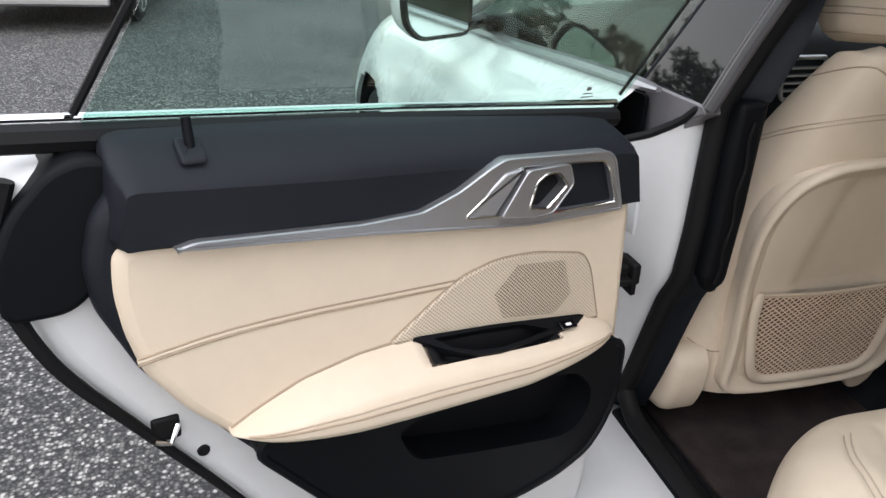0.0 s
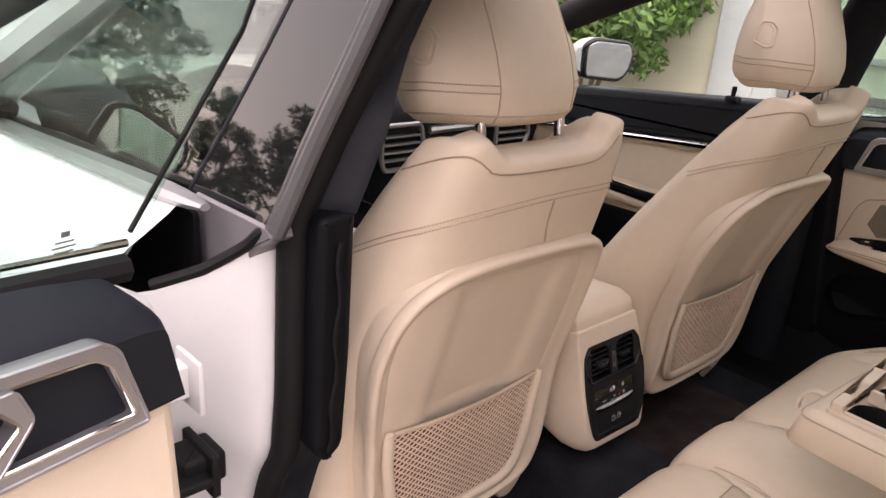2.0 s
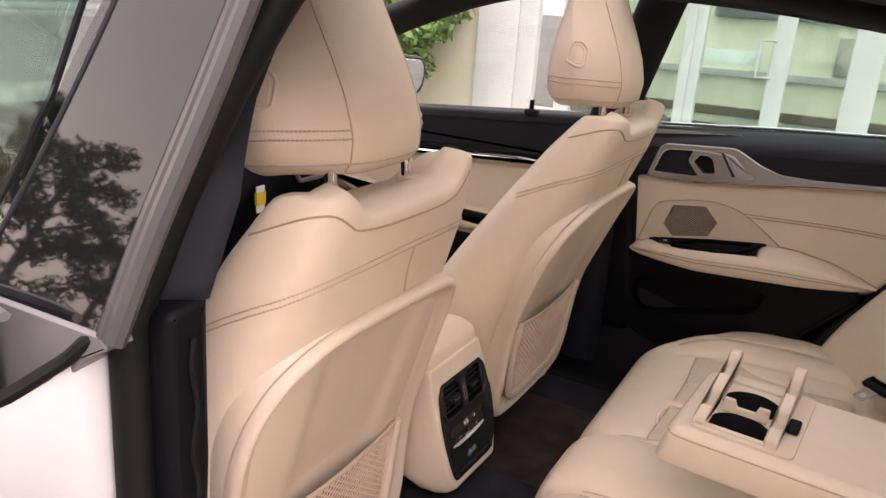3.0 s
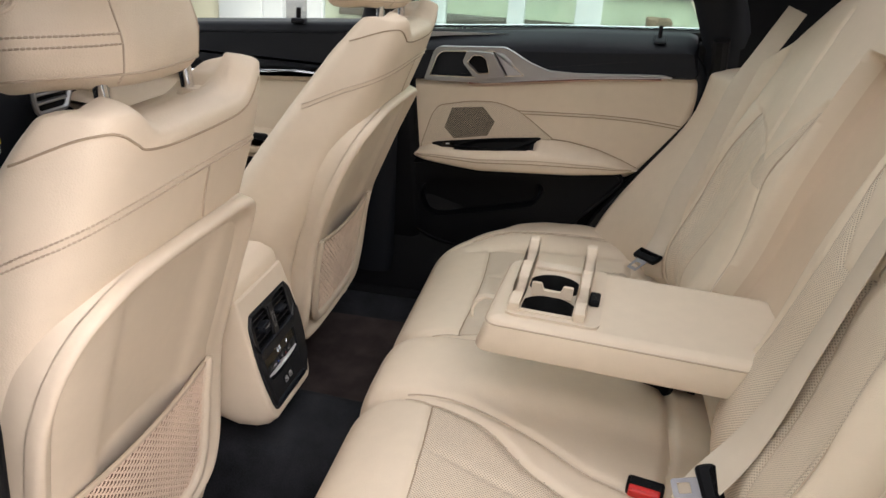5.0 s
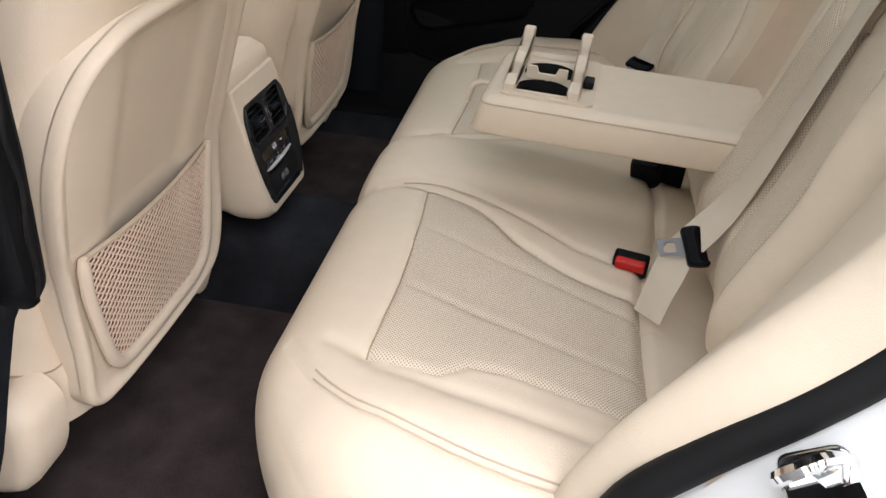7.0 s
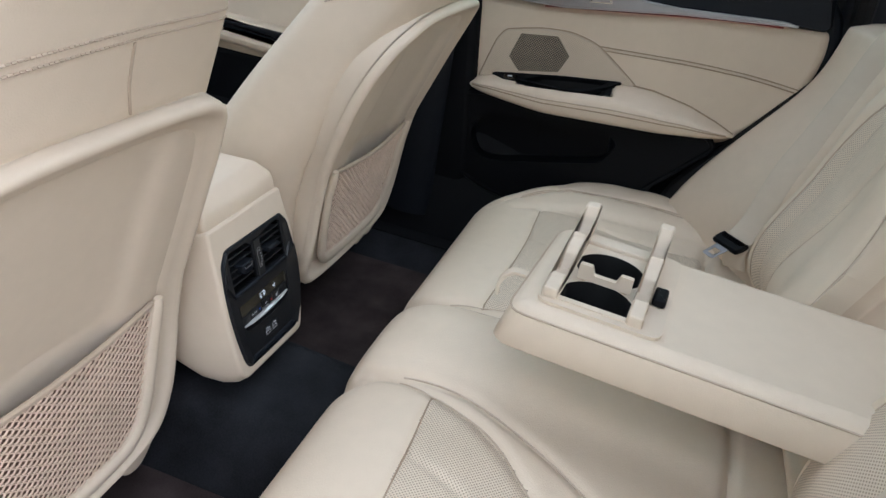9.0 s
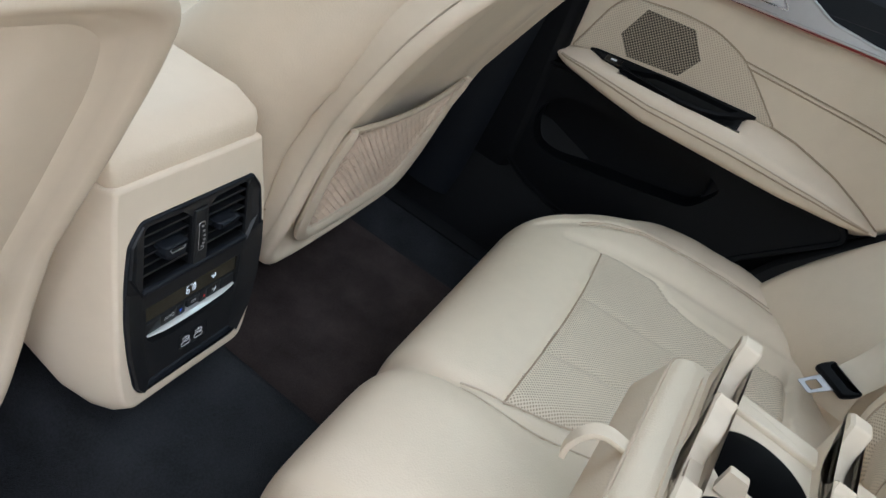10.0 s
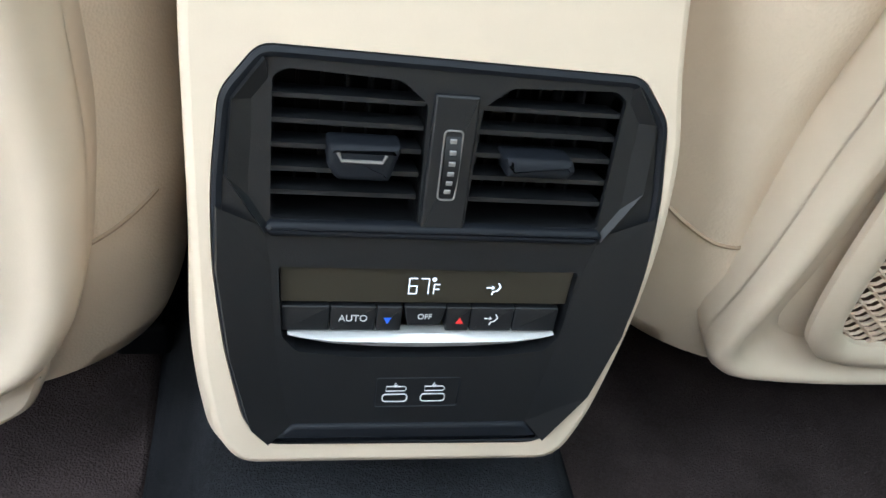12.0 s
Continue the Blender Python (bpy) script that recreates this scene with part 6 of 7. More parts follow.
brim = 0.985 + 0.9 * np.clip(0.6 - AX, 0, 1)
RY -= 0.09 * np.clip((RZ - brim) / 0.026, 0, 1) ** 2
RY -= 0.05 * np.clip((RZ - 1.17) / 0.05, 0, 1) ** 2
RS_INNER = [(0.135, 1.035), (0.155, 0.97), (0.172, 0.906), (0.152, 0.83), (0.14, 0.76), (0.135, 0.66), (0.135, 0.57)]
RS_POINT = [(0.135, 1.035), (0.19, 0.962), (0.225, 0.917), (0.28, 0.926)]
RS_A = [(0.28, 0.926), (0.295, 0.84), (0.31, 0.76), (0.333, 0.66), (0.345, 0.565)]
RS_B = [(0.40, 0.965), (0.418, 0.89), (0.43, 0.80), (0.43, 0.66), (0.425, 0.565)]
RS_B2 = [(x - 0.03, z) for x, z in RS_B]
RS_TOP = [(0.28, 0.926), (0.284, 0.98), (0.29, 1.06), (0.305, 1.16)]
RS_YOKE = [(0.28, 0.926), (0.33, 0.95), (0.40, 0.965), (0.455, 0.99)]
for line, depth, width in ((RS_INNER, 0.005, 0.005), (RS_POINT, 0.004, 0.005), (RS_A, 0.006, 0.006), (RS_B, 0.005, 0.006), (RS_B2, 0.003, 0.005), (RS_TOP, 0.006, 0.007), (RS_YOKE, 0.003, 0.005)):
    RY -= depth * np.exp(-(near(AX, RZ, line) / width) ** 2)
BAND_A = RS_POINT[:-1] + RS_A + RS_INNER[::-1][:-1]
BAND_B = RS_B + RS_B2[::-1]
BAND_C = RS_A + RS_B2[::-1] + [(0.33, 0.95)]
mid = lambda a: (a[:-1, :-1] + a[1:, 1:]) / 2
cut = mid(RZ) > mid(brim) + 0.03
ins_a, ins_b, ins_c = (inside(mid(AX), mid(RZ), b) for b in (BAND_A, BAND_B, BAND_C))
ins_a &= (mid(X) < 0) | (mid(RZ) > 0.885)
ins_c &= ~ins_a & ~ins_b
wings = (mid(AX) > 0.492) & ~cut
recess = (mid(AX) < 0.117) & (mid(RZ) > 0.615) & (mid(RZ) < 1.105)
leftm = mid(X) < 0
names = [(~ins_a & ~ins_b & ~ins_c & ~wings & ~cut & ~recess, "backrest", LEATHER, ""), (recess, "armrest_recess", SHADE_LEATHER, "peach leather panel behind the armrest"), (wings & leftm, "side_bolster", LEATHER, "smooth beige leather side bolster"), (wings & ~leftm, "side_bolster", LEATHER, "smooth beige leather side bolster")]
for side in (leftm, ~leftm):
    names += [(ins_a & side, "back_insert", PERF_BACK, "perforated beige leather back insert"), (ins_b & side, "back_insert", PERF_BACK, "perforated beige leather back insert"), (ins_c & side, "back_insert", PERF_FINE, "finely perforated beige leather back insert")]
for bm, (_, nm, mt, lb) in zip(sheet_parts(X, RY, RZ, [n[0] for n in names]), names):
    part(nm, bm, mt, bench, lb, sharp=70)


def rest_at(x, z, out=0.0):
    """A point on the backrest's skin, or that far before it."""
    return Vector((x, between(RY, (x + 0.70) / 1.42 * 319, (z - 0.49) / 0.73 * (NS - 1)) + out, z))


for sg in (1, -1):
    for line in (RS_INNER, RS_A, RS_B, RS_TOP):
        part("seam", tube([rest_at(sg * p[0], p[1], 0.0006) for p in spline(line, 40)], 0.0012, 5), THREAD, bench)

# fold-down armrest
def on_arm(x, y, w):
    u, v = x, y + 0.362
    return Vector((-0.032 + 0.997 * u + 0.078 * v, -0.374 - 0.078 * u + 0.997 * v, 0.752 + 0.01 * v + w))


rest = thing("folding_armrest", (0, -0.55, 0.66), "lowered beige leather rear armrest with an open cup holder", "armrest")
o = fillet([(-0.117, -0.362), (0.117, -0.362), (0.117, -0.80), (-0.117, -0.80)], 0.024)
bm = bmesh.new()
rings = []
for d, w in ((0.010, -0.056), (0.003, -0.054), (0.0, -0.05), (0.0, -0.016), (0.003, -0.007), (0.010, -0.0015), (0.02, 0.0)):
    rings.append([on_arm(p[0], p[1] + 0.01 * (w < -0.02) * (p[1] > -0.5), w) for p in inset(o, d)])
skin(bm, rings, caps=False)
bm.faces.new([bm.verts.new(p) for p in rings[0]])
well = fillet([(-0.086, -0.396), (0.09, -0.396), (0.09, -0.5), (-0.086, -0.5)], 0.01)
plate(inset(o, 0.02), [well], on_arm, -0.05, 0.0, bm)
part("pad", bm, LEATHER, rest, sharp=70)
part("pad_seam", tube([on_arm(*p, -0.009) for p in inset(o, 0.0015)], 0.0014, 5, closed=True), THREAD, rest)
part("pull_tab", strap(spline([on_arm(-0.028, -0.366, -0.012), on_arm(-0.029, -0.348, -0.011), on_arm(-0.032, -0.337, -0.018), on_arm(-0.035, -0.332, -0.031), on_arm(-0.036, -0.333, -0.042)], 16), (1, 0.1, 0), 0.013, 0.002), LEATHER, rest, "small beige leather pull tab")
# cup holder
o = fillet([(-0.096, -0.388), (0.1, -0.388), (0.1, -0.52), (-0.096, -0.52)], 0.014)
i1 = inset(well, 0.001)
part("holder_frame", plate(o, [i1], on_arm, -0.03, 0.004), PLASTIC, rest, "beige cup holder frame", sharp=30)
o2 = fillet([(-0.086, -0.398), (0.088, -0.398), (0.088, -0.498), (-0.086, -0.498)], 0.006)
def cup(cx, cy, r):
    return [(max(cx + r * math.cos(a), -0.078), min(max(cy + r * math.sin(a), -0.482), -0.409)) for a in np.linspace(0, math.tau, 37)[:-1]]


cups = [cup(-0.066, -0.446, 0.041), cup(0.014, -0.446, 0.0395)]
bm = plate(o2, cups, on_arm, -0.02, 0.006)
holder = part("cup_holder", bm, PLASTIC, rest, "raised beige cup holder insert", sharp=30)
for c in cups:
    bm = bmesh.new()
    skin(bm, [[on_arm(*p, 0.0055) for p in c], [on_arm(*p, 0.0) for p in inset(c, 0.002)], [on_arm(*p, -0.05) for p in inset(c, 0.006)]], caps=False)
    bm.faces.new([bm.verts.new(on_arm(*p, -0.05)) for p in inset(c, 0.006)])
    part("cup_well", bm, RUBBER, holder, "black rubber cup well")
for sy, wd in ((-0.391, 0.017), (-0.482, 0.017)):
    side = lambda x, z, w: on_arm(x, sy - w, z)
    dip = lambda c, r, z, n=7: [(c + r * math.cos(a), z - r * 0.75 * math.sin(a)) for a in np.linspace(0.1, math.pi - 0.1, n)]
    o = fillet([(-0.088, 0.002), (0.094, 0.002), (0.1, 0.034), (0.108, 0.041), (0.1, 0.047), (0.084, 0.047)] + dip(0.053, 0.024, 0.036) + [(0.024, 0.028), (0.008, 0.026)] + dip(-0.03, 0.026, 0.022) + [(-0.066, 0.018), (-0.088, 0.016)], 0.0025)
    wing = part("holder_wing", slab(o, side, 0.0, wd, 0.0025, back=True), PLASTIC, holder, "beige holder wing with scalloped edge")
bm = slab(fillet([(-0.03, 0.012), (0.03, 0.012), (0.03, 0.03), (0.016, 0.03), (0.012, 0.02), (-0.012, 0.02), (-0.016, 0.03), (-0.03, 0.03)], 0.002), lambda y, z, w: on_arm(-0.032 + w, -0.446 + y, z - 0.004), 0.0, 0.008, 0.001)
part("divider", bm, PLASTIC, holder)
bm = bmesh.new()
box(bm, 0.066, 0.088, -0.49, -0.405, 0.004, 0.011, 0.002, on_arm)
part("hinge_bar", bm, PLASTIC, holder)
bm = bmesh.new()
box(bm, -0.032, 0.0, -0.515, -0.5, 0.003, 0.014, 0.003, on_arm)
part("release_button", bm, DARKLOW, holder, "black release button")

# ---- belts and buckles ----
def seat_belt(label, line, across, tongue, t_across, hang):
    belt = thing("seat_belt", line[0], label, "seat belt", "rear seat belts")
    lo, hi = Vector(t_across).normalized(), Vector(across).normalized()
    part("webbing", strap(spline(line, 40), [lo.lerp(hi, smooth(0.1, 0.7, k / 39)) for k in range(40)], 0.047), BELT, belt)
    p = Vector(tongue)
    a = Vector(t_across).normalized()
    d = Vector(hang).normalized()
    n = a.cross(d).normalized()
    fm = lambda u, v, w: p + (a * u + d * v + n * w) * 0.84
    part("tongue_grip", slab(fillet([(-0.03, -0.014), (0.03, -0.014), (0.033, 0.002), (0.032, 0.017), (0.025, 0.019), (0.023, 0.007), (-0.023, 0.007), (-0.025, 0.019), (-0.032, 0.017), (-0.033, 0.002)], 0.005), fm, -0.007, 0.009, 0.004, back=True), DARKLOW, belt, "black tongue grip")
    o = fillet([(-0.013, -0.052), (0.013, -0.052), (0.015, -0.01), (-0.015, -0.01)], 0.004)
    h = fillet([(-0.008, -0.044), (0.008, -0.044), (0.008, -0.026), (-0.008, -0.026)], 0.002)
    part("tongue", plate(o, [h], fm, -0.001, 0.0015), SATIN, belt, "steel tongue")
    return belt


NEAR_BELT = [(-0.335, -0.628, 0.556), (-0.318, -0.64, 0.60), (-0.298, -0.657, 0.64)] + [rest_at(-0.29 + 0.02 * smooth(0.7, 1.1, z), z, 0.014) for z in (0.70, 0.76, 0.83, 0.90, 0.98, 1.06, 1.15)]
seat_belt("beige belt with a black parked tongue, across the backrest", NEAR_BELT, (1, -0.1, 0.12), (-0.304, -0.668, 0.652), (0.75, 0.25, 0.55), (0.1, -0.95, 0.15))
FAR_BELT = [(0.5, -0.668, 0.57), (0.498, -0.657, 0.615)] + [rest_at(x, z, 0.008) for x, z in ((0.512, 0.66), (0.53, 0.75), (0.54, 0.83), (0.545, 0.91), (0.548, 0.98))] + [(0.545, -0.803, 1.05), (0.55, -0.85, 1.14)]
seat_belt("beige belt with a black parked tongue, beside the door", FAR_BELT, (0.72, 0.68, 0.0), (0.494, -0.645, 0.617), (0.55, 0.83, 0.1), (0.35, -0.65, 0.55))


def buckle(label, at, turn, red):
    fm = lambda x, y, z: Matrix.Translation(at) @ Euler((radians(-28), 0, radians(turn))).to_matrix().to_4x4() @ Vector((x, y, z))
    b = thing("belt_buckle", at, label, "belt buckle", "rear belt buckles")
    bm = bmesh.new()
    box(bm, -0.025, 0.025, -0.012, 0.012, -0.04, 0.022, 0.005, fm)
    part("buckle_case", bm, DARKLOW, b)
    bm = bmesh.new()
    box(bm, -0.021, 0.021, 0.002, 0.0135, 0.002, 0.0235, 0.003, fm)
    part("release", bm, RED if red else DARKLOW, b, "red release button" if red else "")
    return b


buckle("black belt buckle with a red button, between the cushions", (-0.203, -0.614, 0.548), 78, True)
buckle("black belt buckle under the armrest", (0.06, -0.645, 0.578), 70, False)
buckle("black belt buckle beside its twin under the armrest", (0.08, -0.688, 0.574), 78, False)

# ---- the building across the yard ----
CREAM = plain("cream_render", (0.5, 0.47, 0.36), 0.85, var=0.06, scale=2, fine=40, bump=0.3, bscale=120, dist=0.002)
WHITEP = plain("white_frame_paint", (0.44, 0.452, 0.452), 0.45, var=0.06, scale=3)
INNER = plain("pale_inner_wall", (0.8, 0.8, 0.66), 0.8, var=0.06)
BX = 6.5


def wall_box(name, mat, x0, x1, y0, y1, z0, z1, label, cat, kind="structure", r=0.01):
    bm = bmesh.new()
    box(bm, x0, x1, y0, y1, z0, z1, r)
    return single(name, bm, mat, label, cat, kind=kind)


wall_box("wall_side", CREAM, BX, BX + 0.3, 3.3, 9.5, 0, 4.2, "cream rendered wall", "wall")
wall_box("wall_column", WHITEP, BX - 0.06, BX + 0.3, 2.83, 3.3, 0, 4.2, "white painted wall column", "column")
wall_box("wall_upper", CREAM, BX, BX + 0.3, -9, 2.83, 2.5, 4.2, "cream rendered wall above the glass front", "wall")
wall_box("wall_end", CREAM, BX, BX + 0.3, -9, -3.2, 0, 2.5, "cream rendered wall", "wall")
wall_box("wall_back", INNER, BX + 3.0, BX + 3.2, -9, 3.3, 0, 3.0, "pale inner wall behind the glass", "wall")
wall_box("kerb", plain("concrete", (0.42, 0.41, 0.38), 0.9, bump=0.4, bscale=90), BX - 1.0, BX - 0.06, -9, 9.5, 0, 0.12, "pale concrete kerb along the building", "kerb")
front = thing("shop_front", (BX, 0, 0.12), "white-framed glass shop front with a double door", "shop front", kind="structure")
for y0, y1, nm in ((2.62, 2.83, "post"), (0.94, 1.03, "post"), (0.17, 0.333, "door_stile"), (-0.56, -0.31, "post"), (-2.1, -1.95, "post"), (-3.2, -3.05, "post"), (2.2, 2.36, "door_stile"), (1.03, 1.13, "door_stile")):
    bm = bmesh.new()
    box(bm, BX - 0.03, BX + 0.08, y0, y1, 0.1, 2.5, 0.01)
    part(nm, bm, WHITEP, front, "white aluminium frame bar")
for z0, z1 in ((0.1, 0.3), (2.3, 2.5)):
    bm = bmesh.new()
    box(bm, BX - 0.02, BX + 0.07, -3.2, 2.83, z0, z1, 0.01)
    part("rail", bm, WHITEP, front)
for y0, y1 in ((1.13, 2.2), (0.333, 0.94), (-0.31, 0.17), (-1.95, -0.56), (-3.05, -2.1)):
    bm = bmesh.new()
    box(bm, BX + 0.02, BX + 0.03, y0, y1, 0.3, 2.3, 0.002)
    g = part("pane", bm, GLASSCLEAR, front, "clear shop window pane")
    g.visible_shadow = False
bm = bmesh.new()
hz = (0.83, 1.15)
tube([(BX - 0.04, 0.31, hz[0]), (BX - 0.10, 0.31, hz[0]), (BX - 0.10, 0.43, hz[0]), (BX - 0.10, 0.43, hz[1]), (BX - 0.10, 0.31, hz[1]), (BX - 0.04, 0.31, hz[1])], 0.012, 8, bm)
part("door_pull", bm, WHITEP, front, "white tubular door pull")
bm = bmesh.new()
box(bm, BX + 0.031, BX + 0.036, 0.42, 0.92, 0.92, 1.04, 0.002)
part("door_sticker", bm, plain("pale_sticker", (0.6, 0.66, 0.66), 0.6), front, "pale strip sticker on the glass")
for y0, y1, z0, z1, col, lab in ((-0.32, -0.05, 0.75, 1.2, (0.33, 0.34, 0.3), "small grey board on the inner wall"), (-1.35, -0.95, 0.7, 1.25, (0.05, 0.05, 0.055), "dark framed board on the inner wall"), (-0.7, 1.1, 1.35, 2.4, (0.12, 0.15, 0.2), "dark blue wall panel")):
    bm = bmesh.new()
    box(bm, BX + 2.94, BX + 2.99, y0 * 1.3, y1 * 1.3, z0, z1, 0.01)
    b = thing("notice_board", (BX + 2.97, y0 * 1.3, z0), lab, "notice board", "boards on the inner wall")
    part("board", bm, plain("board_" + lab.split()[1], col, 0.5), b)
bm = bmesh.new()
box(bm, BX + 2.3, BX + 2.7, -1.45, -1.15, 0.0, 0.42, 0.02)
single("storage_box", bm, plain("brown_card", (0.25, 0.15, 0.1), 0.8), "brown cardboard box on the floor inside", "box")
for k, (y0, y1) in enumerate(((-8, 3.0),)):
    bm = bmesh.new()
    box(bm, BX + 2.95, BX + 3.0, y0, y1, 0.62, 0.72, 0.01)
    single("trim_rail", bm, WHITEP, "white chair rail on the inner wall", "rail", kind="structure")
    bm = bmesh.new()
    box(bm, BX + 2.95, BX + 3.0, y0, y1, 0.12, 0.24, 0.01)
    single("baseboard", bm, plain("brown_base", (0.14, 0.11, 0.09), 0.7), "brown baseboard of the inner wall", "baseboard", kind="structure")


# ---- plants ----
def leaf_material(name, dark, light):
    m, nodes, link, b = base_material(name, 0.55)
    gi = nodes.new("ShaderNodeNewGeometry")
    link(ramp(nodes, link, gi.outputs["Random Per Island"], [(0.0, dark), (1.0, light)]), b.inputs["Base Color"])
    return m


LEAF = leaf_material("bush_leaves", (0.025, 0.07, 0.012), (0.13, 0.24, 0.05))
TREELEAF = leaf_material("tree_leaves", (0.012, 0.03, 0.008), (0.06, 0.11, 0.03))
BARK = plain("bark", (0.09, 0.07, 0.05), 0.9, var=0.3, bump=0.8, bscale=40, dist=0.01)
rng = np.random.default_rng(4)


def leaves(bm, centres, radius, count, size, flat=0.7):
    for _ in range(count):
        c = centres[rng.integers(len(centres))]
        d = rng.normal(size=3)
        d /= np.linalg.norm(d)
        p = np.array(c) + d * radius * (0.55 + 0.5 * rng.random()) * np.array([1, 1, flat])
        a = rng.normal(size=3)
        a /= np.linalg.norm(a)
        b = np.cross(a, d + 0.4 * rng.normal(size=3))
        b /= np.linalg.norm(b) + 1e-6
        s = size * (0.6 + 0.8 * rng.random())
        bm.faces.new([bm.verts.new(q) for q in (p - a * s, p + b * s * 0.4, p + a * s, p - b * s * 0.4)])


bush = thing("bush", (5.9, 4.6, 0.12), "leafy green bush in a bed beside the wall", "bush")
bm = bmesh.new()
cs = [(5.9 + rng.normal() * 0.25, 4.5 + rng.normal() * 0.5, 0.5 + 1.5 * rng.random()) for _ in range(40)]
leaves(bm, cs, 0.28, 9000, 0.06)
part("foliage", bm, LEAF, bush, "small bright green leaves")
bm = bmesh.new()
for k in range(9):
    a = k * 0.7
    tube([(5.9 + 0.1 * math.cos(a), 4.5 + 0.1 * math.sin(a), 0.1), (5.9 + 0.25 * math.cos(a), 4.5 + 0.45 * math.sin(a), 0.9), (5.9 + 0.3 * math.cos(a), 4.5 + 0.6 * math.sin(a), 1.6)], [0.02, 0.014, 0.008], 6, bm)
part("stems", bm, BARK, bush)
wall_box("planting_bed", plain("dark_soil", (0.06, 0.045, 0.035), 0.95, bump=0.8, bscale=60, dist=0.01), 5.3, BX, 3.45, 6.2, 0.1, 0.16, "dark soil bed with stones", "flower bed")


def tree(x, y, h, label):
    t = thing("tree", (x, y, 0), label, "tree", "trees behind the guard rail")
    bm = bmesh.new()
    tube([(x, y, 0), (x + 0.1, y, h * 0.35), (x - 0.1, y + 0.1, h * 0.7), (x, y, h * 0.9)], [h * 0.03, h * 0.024, h * 0.014, h * 0.004], 8, bm)
    cs = []
    for k in range(16):
        a, f = k * 2.4, 0.35 + 0.55 * k / 16
        r = h * (0.30 - 0.22 * abs(f - 0.5)) * (0.7 + 0.5 * rng.random())
        e = (x + r * math.cos(a), y + r * math.sin(a), h * (f + 0.08))
        tube([(x, y, h * f * 0.9), ((x + e[0]) / 2, (y + e[1]) / 2, h * (f + 0.02)), e], [h * 0.009, h * 0.006, h * 0.002], 5, bm)
        for q in (0.55, 0.8, 1.0):
            cs.append((x + (e[0] - x) * q, y + (e[1] - y) * q, e[2] + rng.normal() * 0.1))
    cs.append((x, y, h * 0.95))
    part("trunk", bm, BARK, t, "brown trunk with spreading limbs")
    bm = bmesh.new()
    leaves(bm, cs, h * 0.085, 5200, h * 0.018, 0.8)
    part("crown", bm, TREELEAF, t, "dark green uneven crown")
    return t


first = tree(-17.9, 24.6, 8.0, "tall dark green leafy tree")
# some left-hand copies are out of view, added to hold back sky light
for x, y, r, s in ((-23, 26, 40, 0.85), (-32, 22, 100, 1.1), (-19.5, 33, 170, 0.85), (-13, 32, 220, 1.0), (-7.5, 29, 60, 0.8), (0.5, 25, 290, 0.9), (-15, -8.0, 250, 1.0), (-11, -15, 310, 1.0), (5, 24, 20, 1.05), (9.5, 25, 75, 0.95), (-24, 8, 130, 1.25), (-22, 1, 200, 1.1), (-26, -7, 260, 1.3), (14, 24, 330, 1.1)):
    copy_thing(first, Matrix.Translation((x, y, 0)) @ Euler((0, 0, radians(r))).to_matrix().to_4x4() @ Matrix.Scale(s, 4))
# hedge of undergrowth below the trees
bm = bmesh.new()
cs = [(-26 + 46 * k / 150 + rng.normal() * 0.4, 17.5 + 2.0 * rng.random(), 0.4 + 1.6 * rng.random()) for k in range(150)]
leaves(bm, cs, 0.7, 9000, 0.13)
single("undergrowth", bm, TREELEAF, "dark green undergrowth behind the guard rail", "shrubs", kind="stuff")

# ---- guard rail and parking line ----
rail = thing("guard_rail", (0, 15.5, 0), "grey galvanised guard rail on posts", "guard rail")
GALV = plain("galvanised_steel", (0.55, 0.56, 0.56), 0.45, 0.6, var=0.1, bump=0.1)
bm = bmesh.new()
skin(bm, [[(x, 15.5 + dy, z) for dy, z in ((0, 0.45), (-0.05, 0.5), (-0.05, 0.55), (0, 0.6), (-0.05, 0.65), (-0.05, 0.7), (0, 0.76))] for x in np.linspace(-26, 16, 30)], closed=False)
part("beam", bm, GALV, rail)
for k in range(22):
    bm = bmesh.new()
    box(bm, -26 + 2 * k, -25.9 + 2 * k, 15.52, 15.64, 0, 0.74, 0.01)
    part("rail_post", bm, GALV, rail)
wall_box("road_line", plain("worn_white_paint", (0.62, 0.62, 0.6), 0.7, var=0.15, fine=90), -20, 12, 10.55, 10.67, 0.003, 0.008, "worn white painted parking line", "road line", r=0.003)


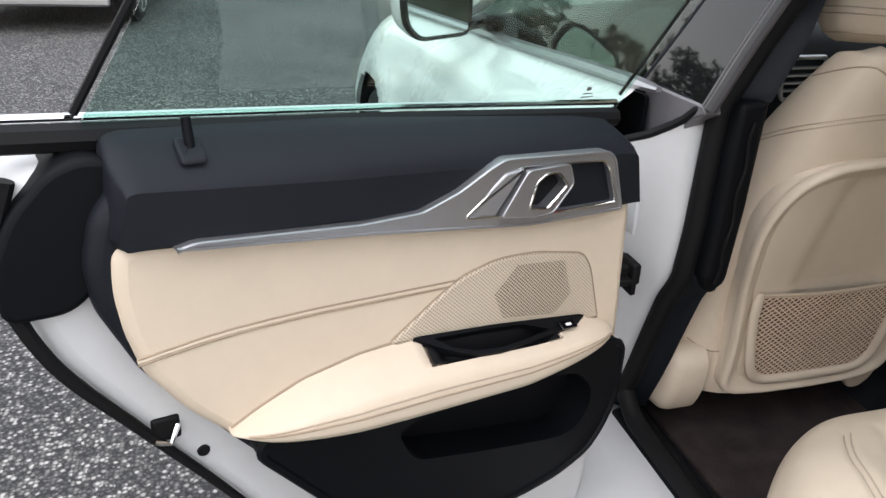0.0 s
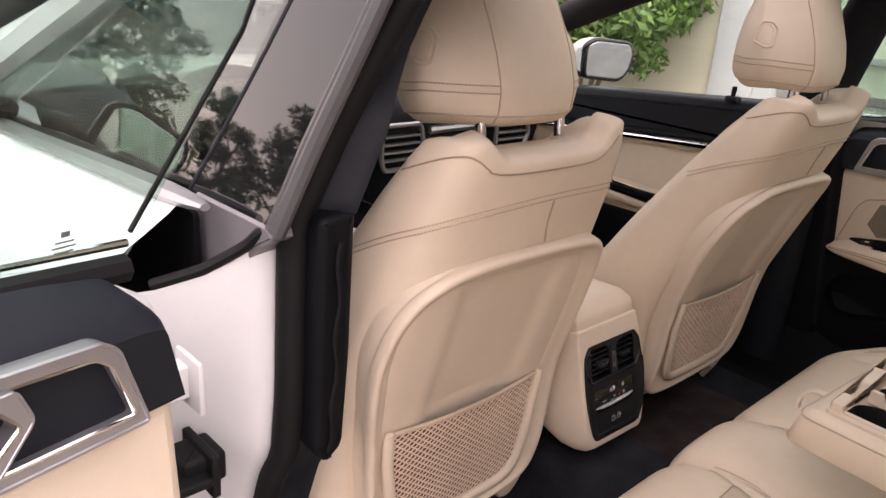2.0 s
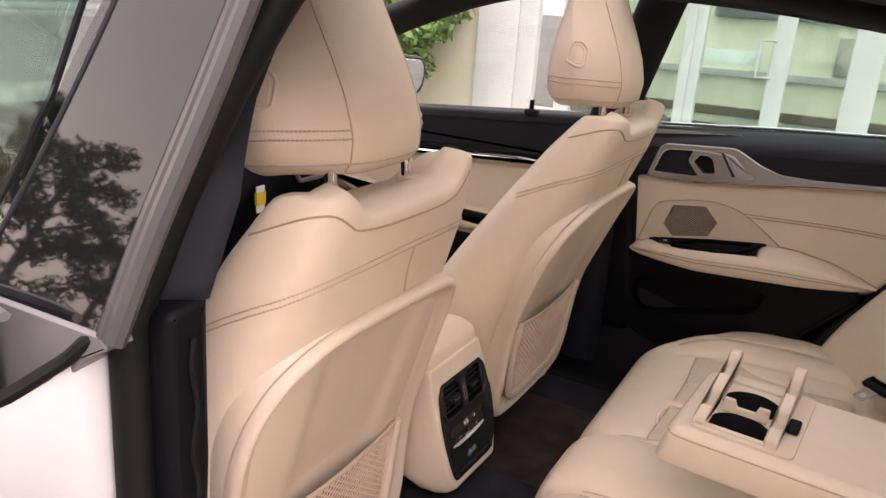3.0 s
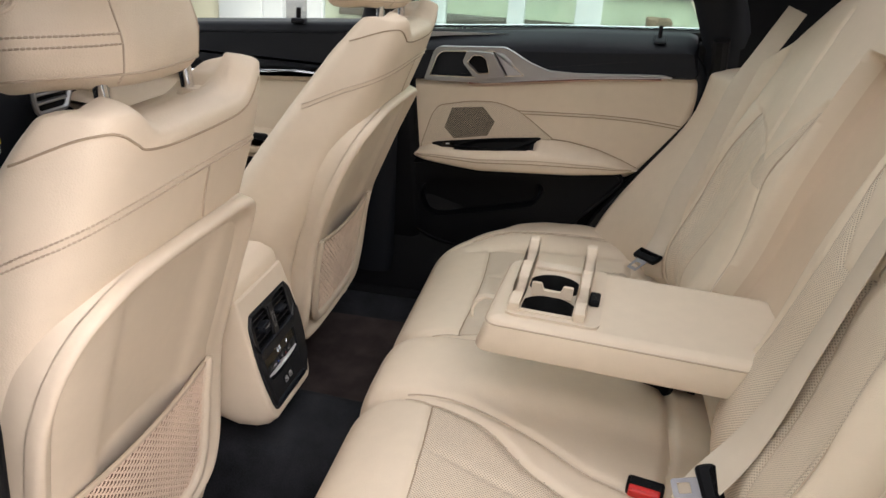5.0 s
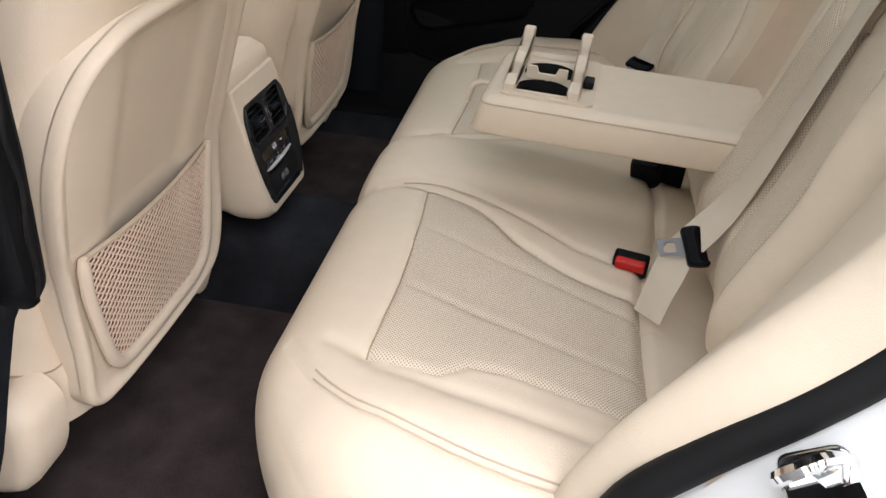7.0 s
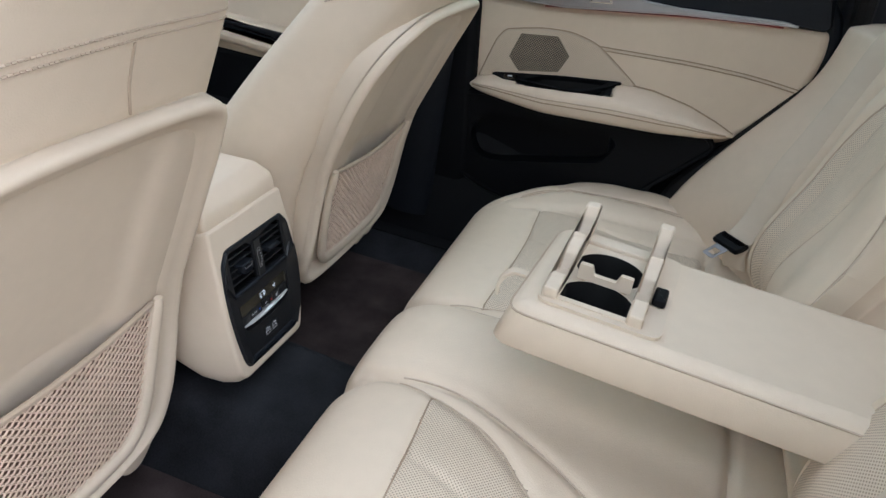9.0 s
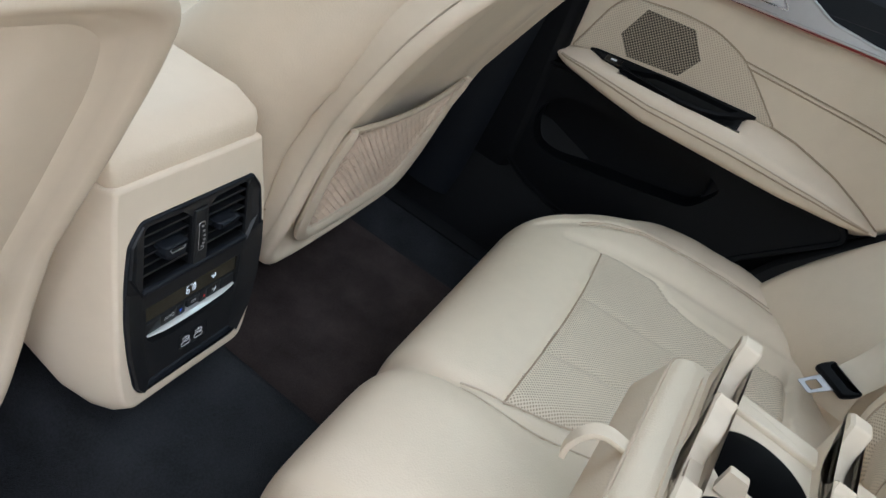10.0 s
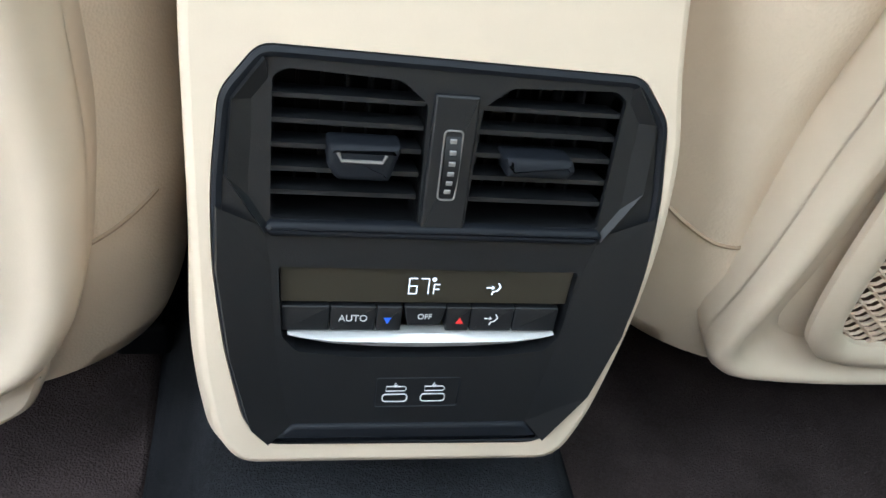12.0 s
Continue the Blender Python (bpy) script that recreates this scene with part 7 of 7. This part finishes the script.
# ---- parked cars ----
def parked_car(name, x, y, turn, paint, label, low, size, calipers=None):
    """Rear three-quarter of a parked car, built along +y from its tail."""
    L, Wd, H = size
    t = thing(name, (x, y, 0), label, "car", "parked cars")
    T = Matrix.Translation((x, y, 0)) @ Euler((0, 0, radians(turn))).to_matrix().to_4x4()
    rows = [(-L / 2, 0.45, 0.85, 0.86), (-L / 2 + 0.12, 0.30, 0.95, 0.95), (-L / 2 + 0.7, 0.24, 1.0, 1.0), (0, 0.22, 1.0, 1.0), (L / 2 - 0.9, 0.24, 0.95, 0.98), (L / 2 - 0.2, 0.28, 0.85, 0.93), (L / 2, 0.42, 0.72, 0.8)]
    rings = []
    for yy, z0, zt, wf in rows:
        w, zt = Wd / 2 * wf, zt * H * 0.62
        rings.append([T @ Vector((px, yy, pz)) for px, pz in ((-w * 0.9, z0), (-w, z0 + 0.15), (-w, zt * 0.8), (-w * 0.9, zt), (0, zt + 0.03), (w * 0.9, zt), (w, zt * 0.8), (w, z0 + 0.15), (w * 0.9, z0))])
    bm = bmesh.new()
    skin(bm, rings)
    body = part("body", bm, paint, t, sharp=50)
    rings = []
    for yy, zt, wf in ((-L / 2 + 0.25, 0.64, 0.8), (-L / 2 + 0.8, 0.95, 0.72), (0.1, 1.0, 0.7), (L / 2 - 1.5, 0.63, 0.8)):
        w = Wd / 2 * wf
        rings.append([T @ Vector((px, yy, pz * H)) for px, pz in ((-w * 1.1, 0.6), (-w, max(zt - 0.04, 0.61)), (-w * 0.7, zt), (w * 0.7, zt), (w, max(zt - 0.04, 0.61)), (w * 1.1, 0.6))])
    bm = bmesh.new()
    skin(bm, rings)
    part("cabin", bm, PIANO, t, "dark glazed cabin", sharp=50)
    for sy in (-L / 2 + 0.85, L / 2 - 0.95):
        for sx in (-1, 1):
            c = Vector((sx * (Wd / 2 - 0.11), sy, 0.33))
            bm = bmesh.new()
            cyl(bm, T @ (c - Vector((0.1, 0, 0))), T @ (c + Vector((0.1, 0, 0))), 0.335, 32)
            wh = part("wheel", bm, TYRE, t, "black tyre")
            bm = bmesh.new()
            for k in range(10):
                a = k / 10 * math.tau
                d = Vector((sx * 0.105, 0.22 * math.cos(a), 0.22 * math.sin(a)))
                tube([T @ (c + Vector((sx * 0.105, 0, 0))), T @ (c + d)], [0.025, 0.014], 5, bm)
            tube([T @ (c + Vector((sx * 0.1, 0.235 * math.cos(a), 0.235 * math.sin(a)))) for a in np.linspace(0, math.tau, 25)[:-1]], 0.015, 6, bm, closed=True)
            part("rim", bm, DARK if calipers else SATIN, wh)
            if calipers:
                bm = bmesh.new()
                cyl(bm, T @ (c + Vector((sx * 0.1, 0.13, 0.05))), T @ (c + Vector((sx * 0.108, 0.13, 0.05))), 0.06, 10)
                part("caliper", bm, calipers, wh, "red brake caliper")
    bm = bmesh.new()
    box(bm, -0.26, 0.26, -0.01, 0.01, low, low + 0.12, 0.005, lambda a, b, c: T @ Vector((a, -L / 2 - 0.005 + b, c)))
    part("plate", bm, WHITEP, body, "white plate with a dark bar")
    bm = bmesh.new()
    box(bm, -0.2, 0.2, -0.02, 0.0, low + 0.04, low + 0.08, 0.004, lambda a, b, c: T @ Vector((a, -L / 2 - 0.006 + b, c)))
    part("plate_bar", bm, DARK, body)
    for sx in (-1, 1):
        bm = bmesh.new()
        box(bm, sx * Wd * 0.36 - 0.14, sx * Wd * 0.36 + 0.14, -0.02, 0.06, 0.42 * H, 0.5 * H, 0.02, lambda a, b, c: T @ Vector((a, -L / 2 + b, c)))
        part("lamp", bm, SATIN, body, "clear lamp")
    bm = bmesh.new()
    box(bm, -Wd * 0.44, Wd * 0.44, -0.03, 0.03, 0.24, 0.36, 0.02, lambda a, b, c: T @ Vector((a, -L / 2 + 0.02 + b, c)))
    part("bumper", bm, SATIN if not calipers else DARK, body)
    return t


parked_car("parked_car", -3.0, 9.0, -6, plain("silver_paint", (0.5, 0.51, 0.52), 0.3, 0.4, coat=0.6), "silver off-road car parked on the asphalt", 0.5, (4.5, 1.9, 1.75))
parked_car("parked_car", 1.9, 13.1, 68, plain("black_paint", (0.02, 0.021, 0.024), 0.25, coat=0.8), "black sports car with red brake calipers", 0.45, (4.6, 1.9, 1.35), RED)
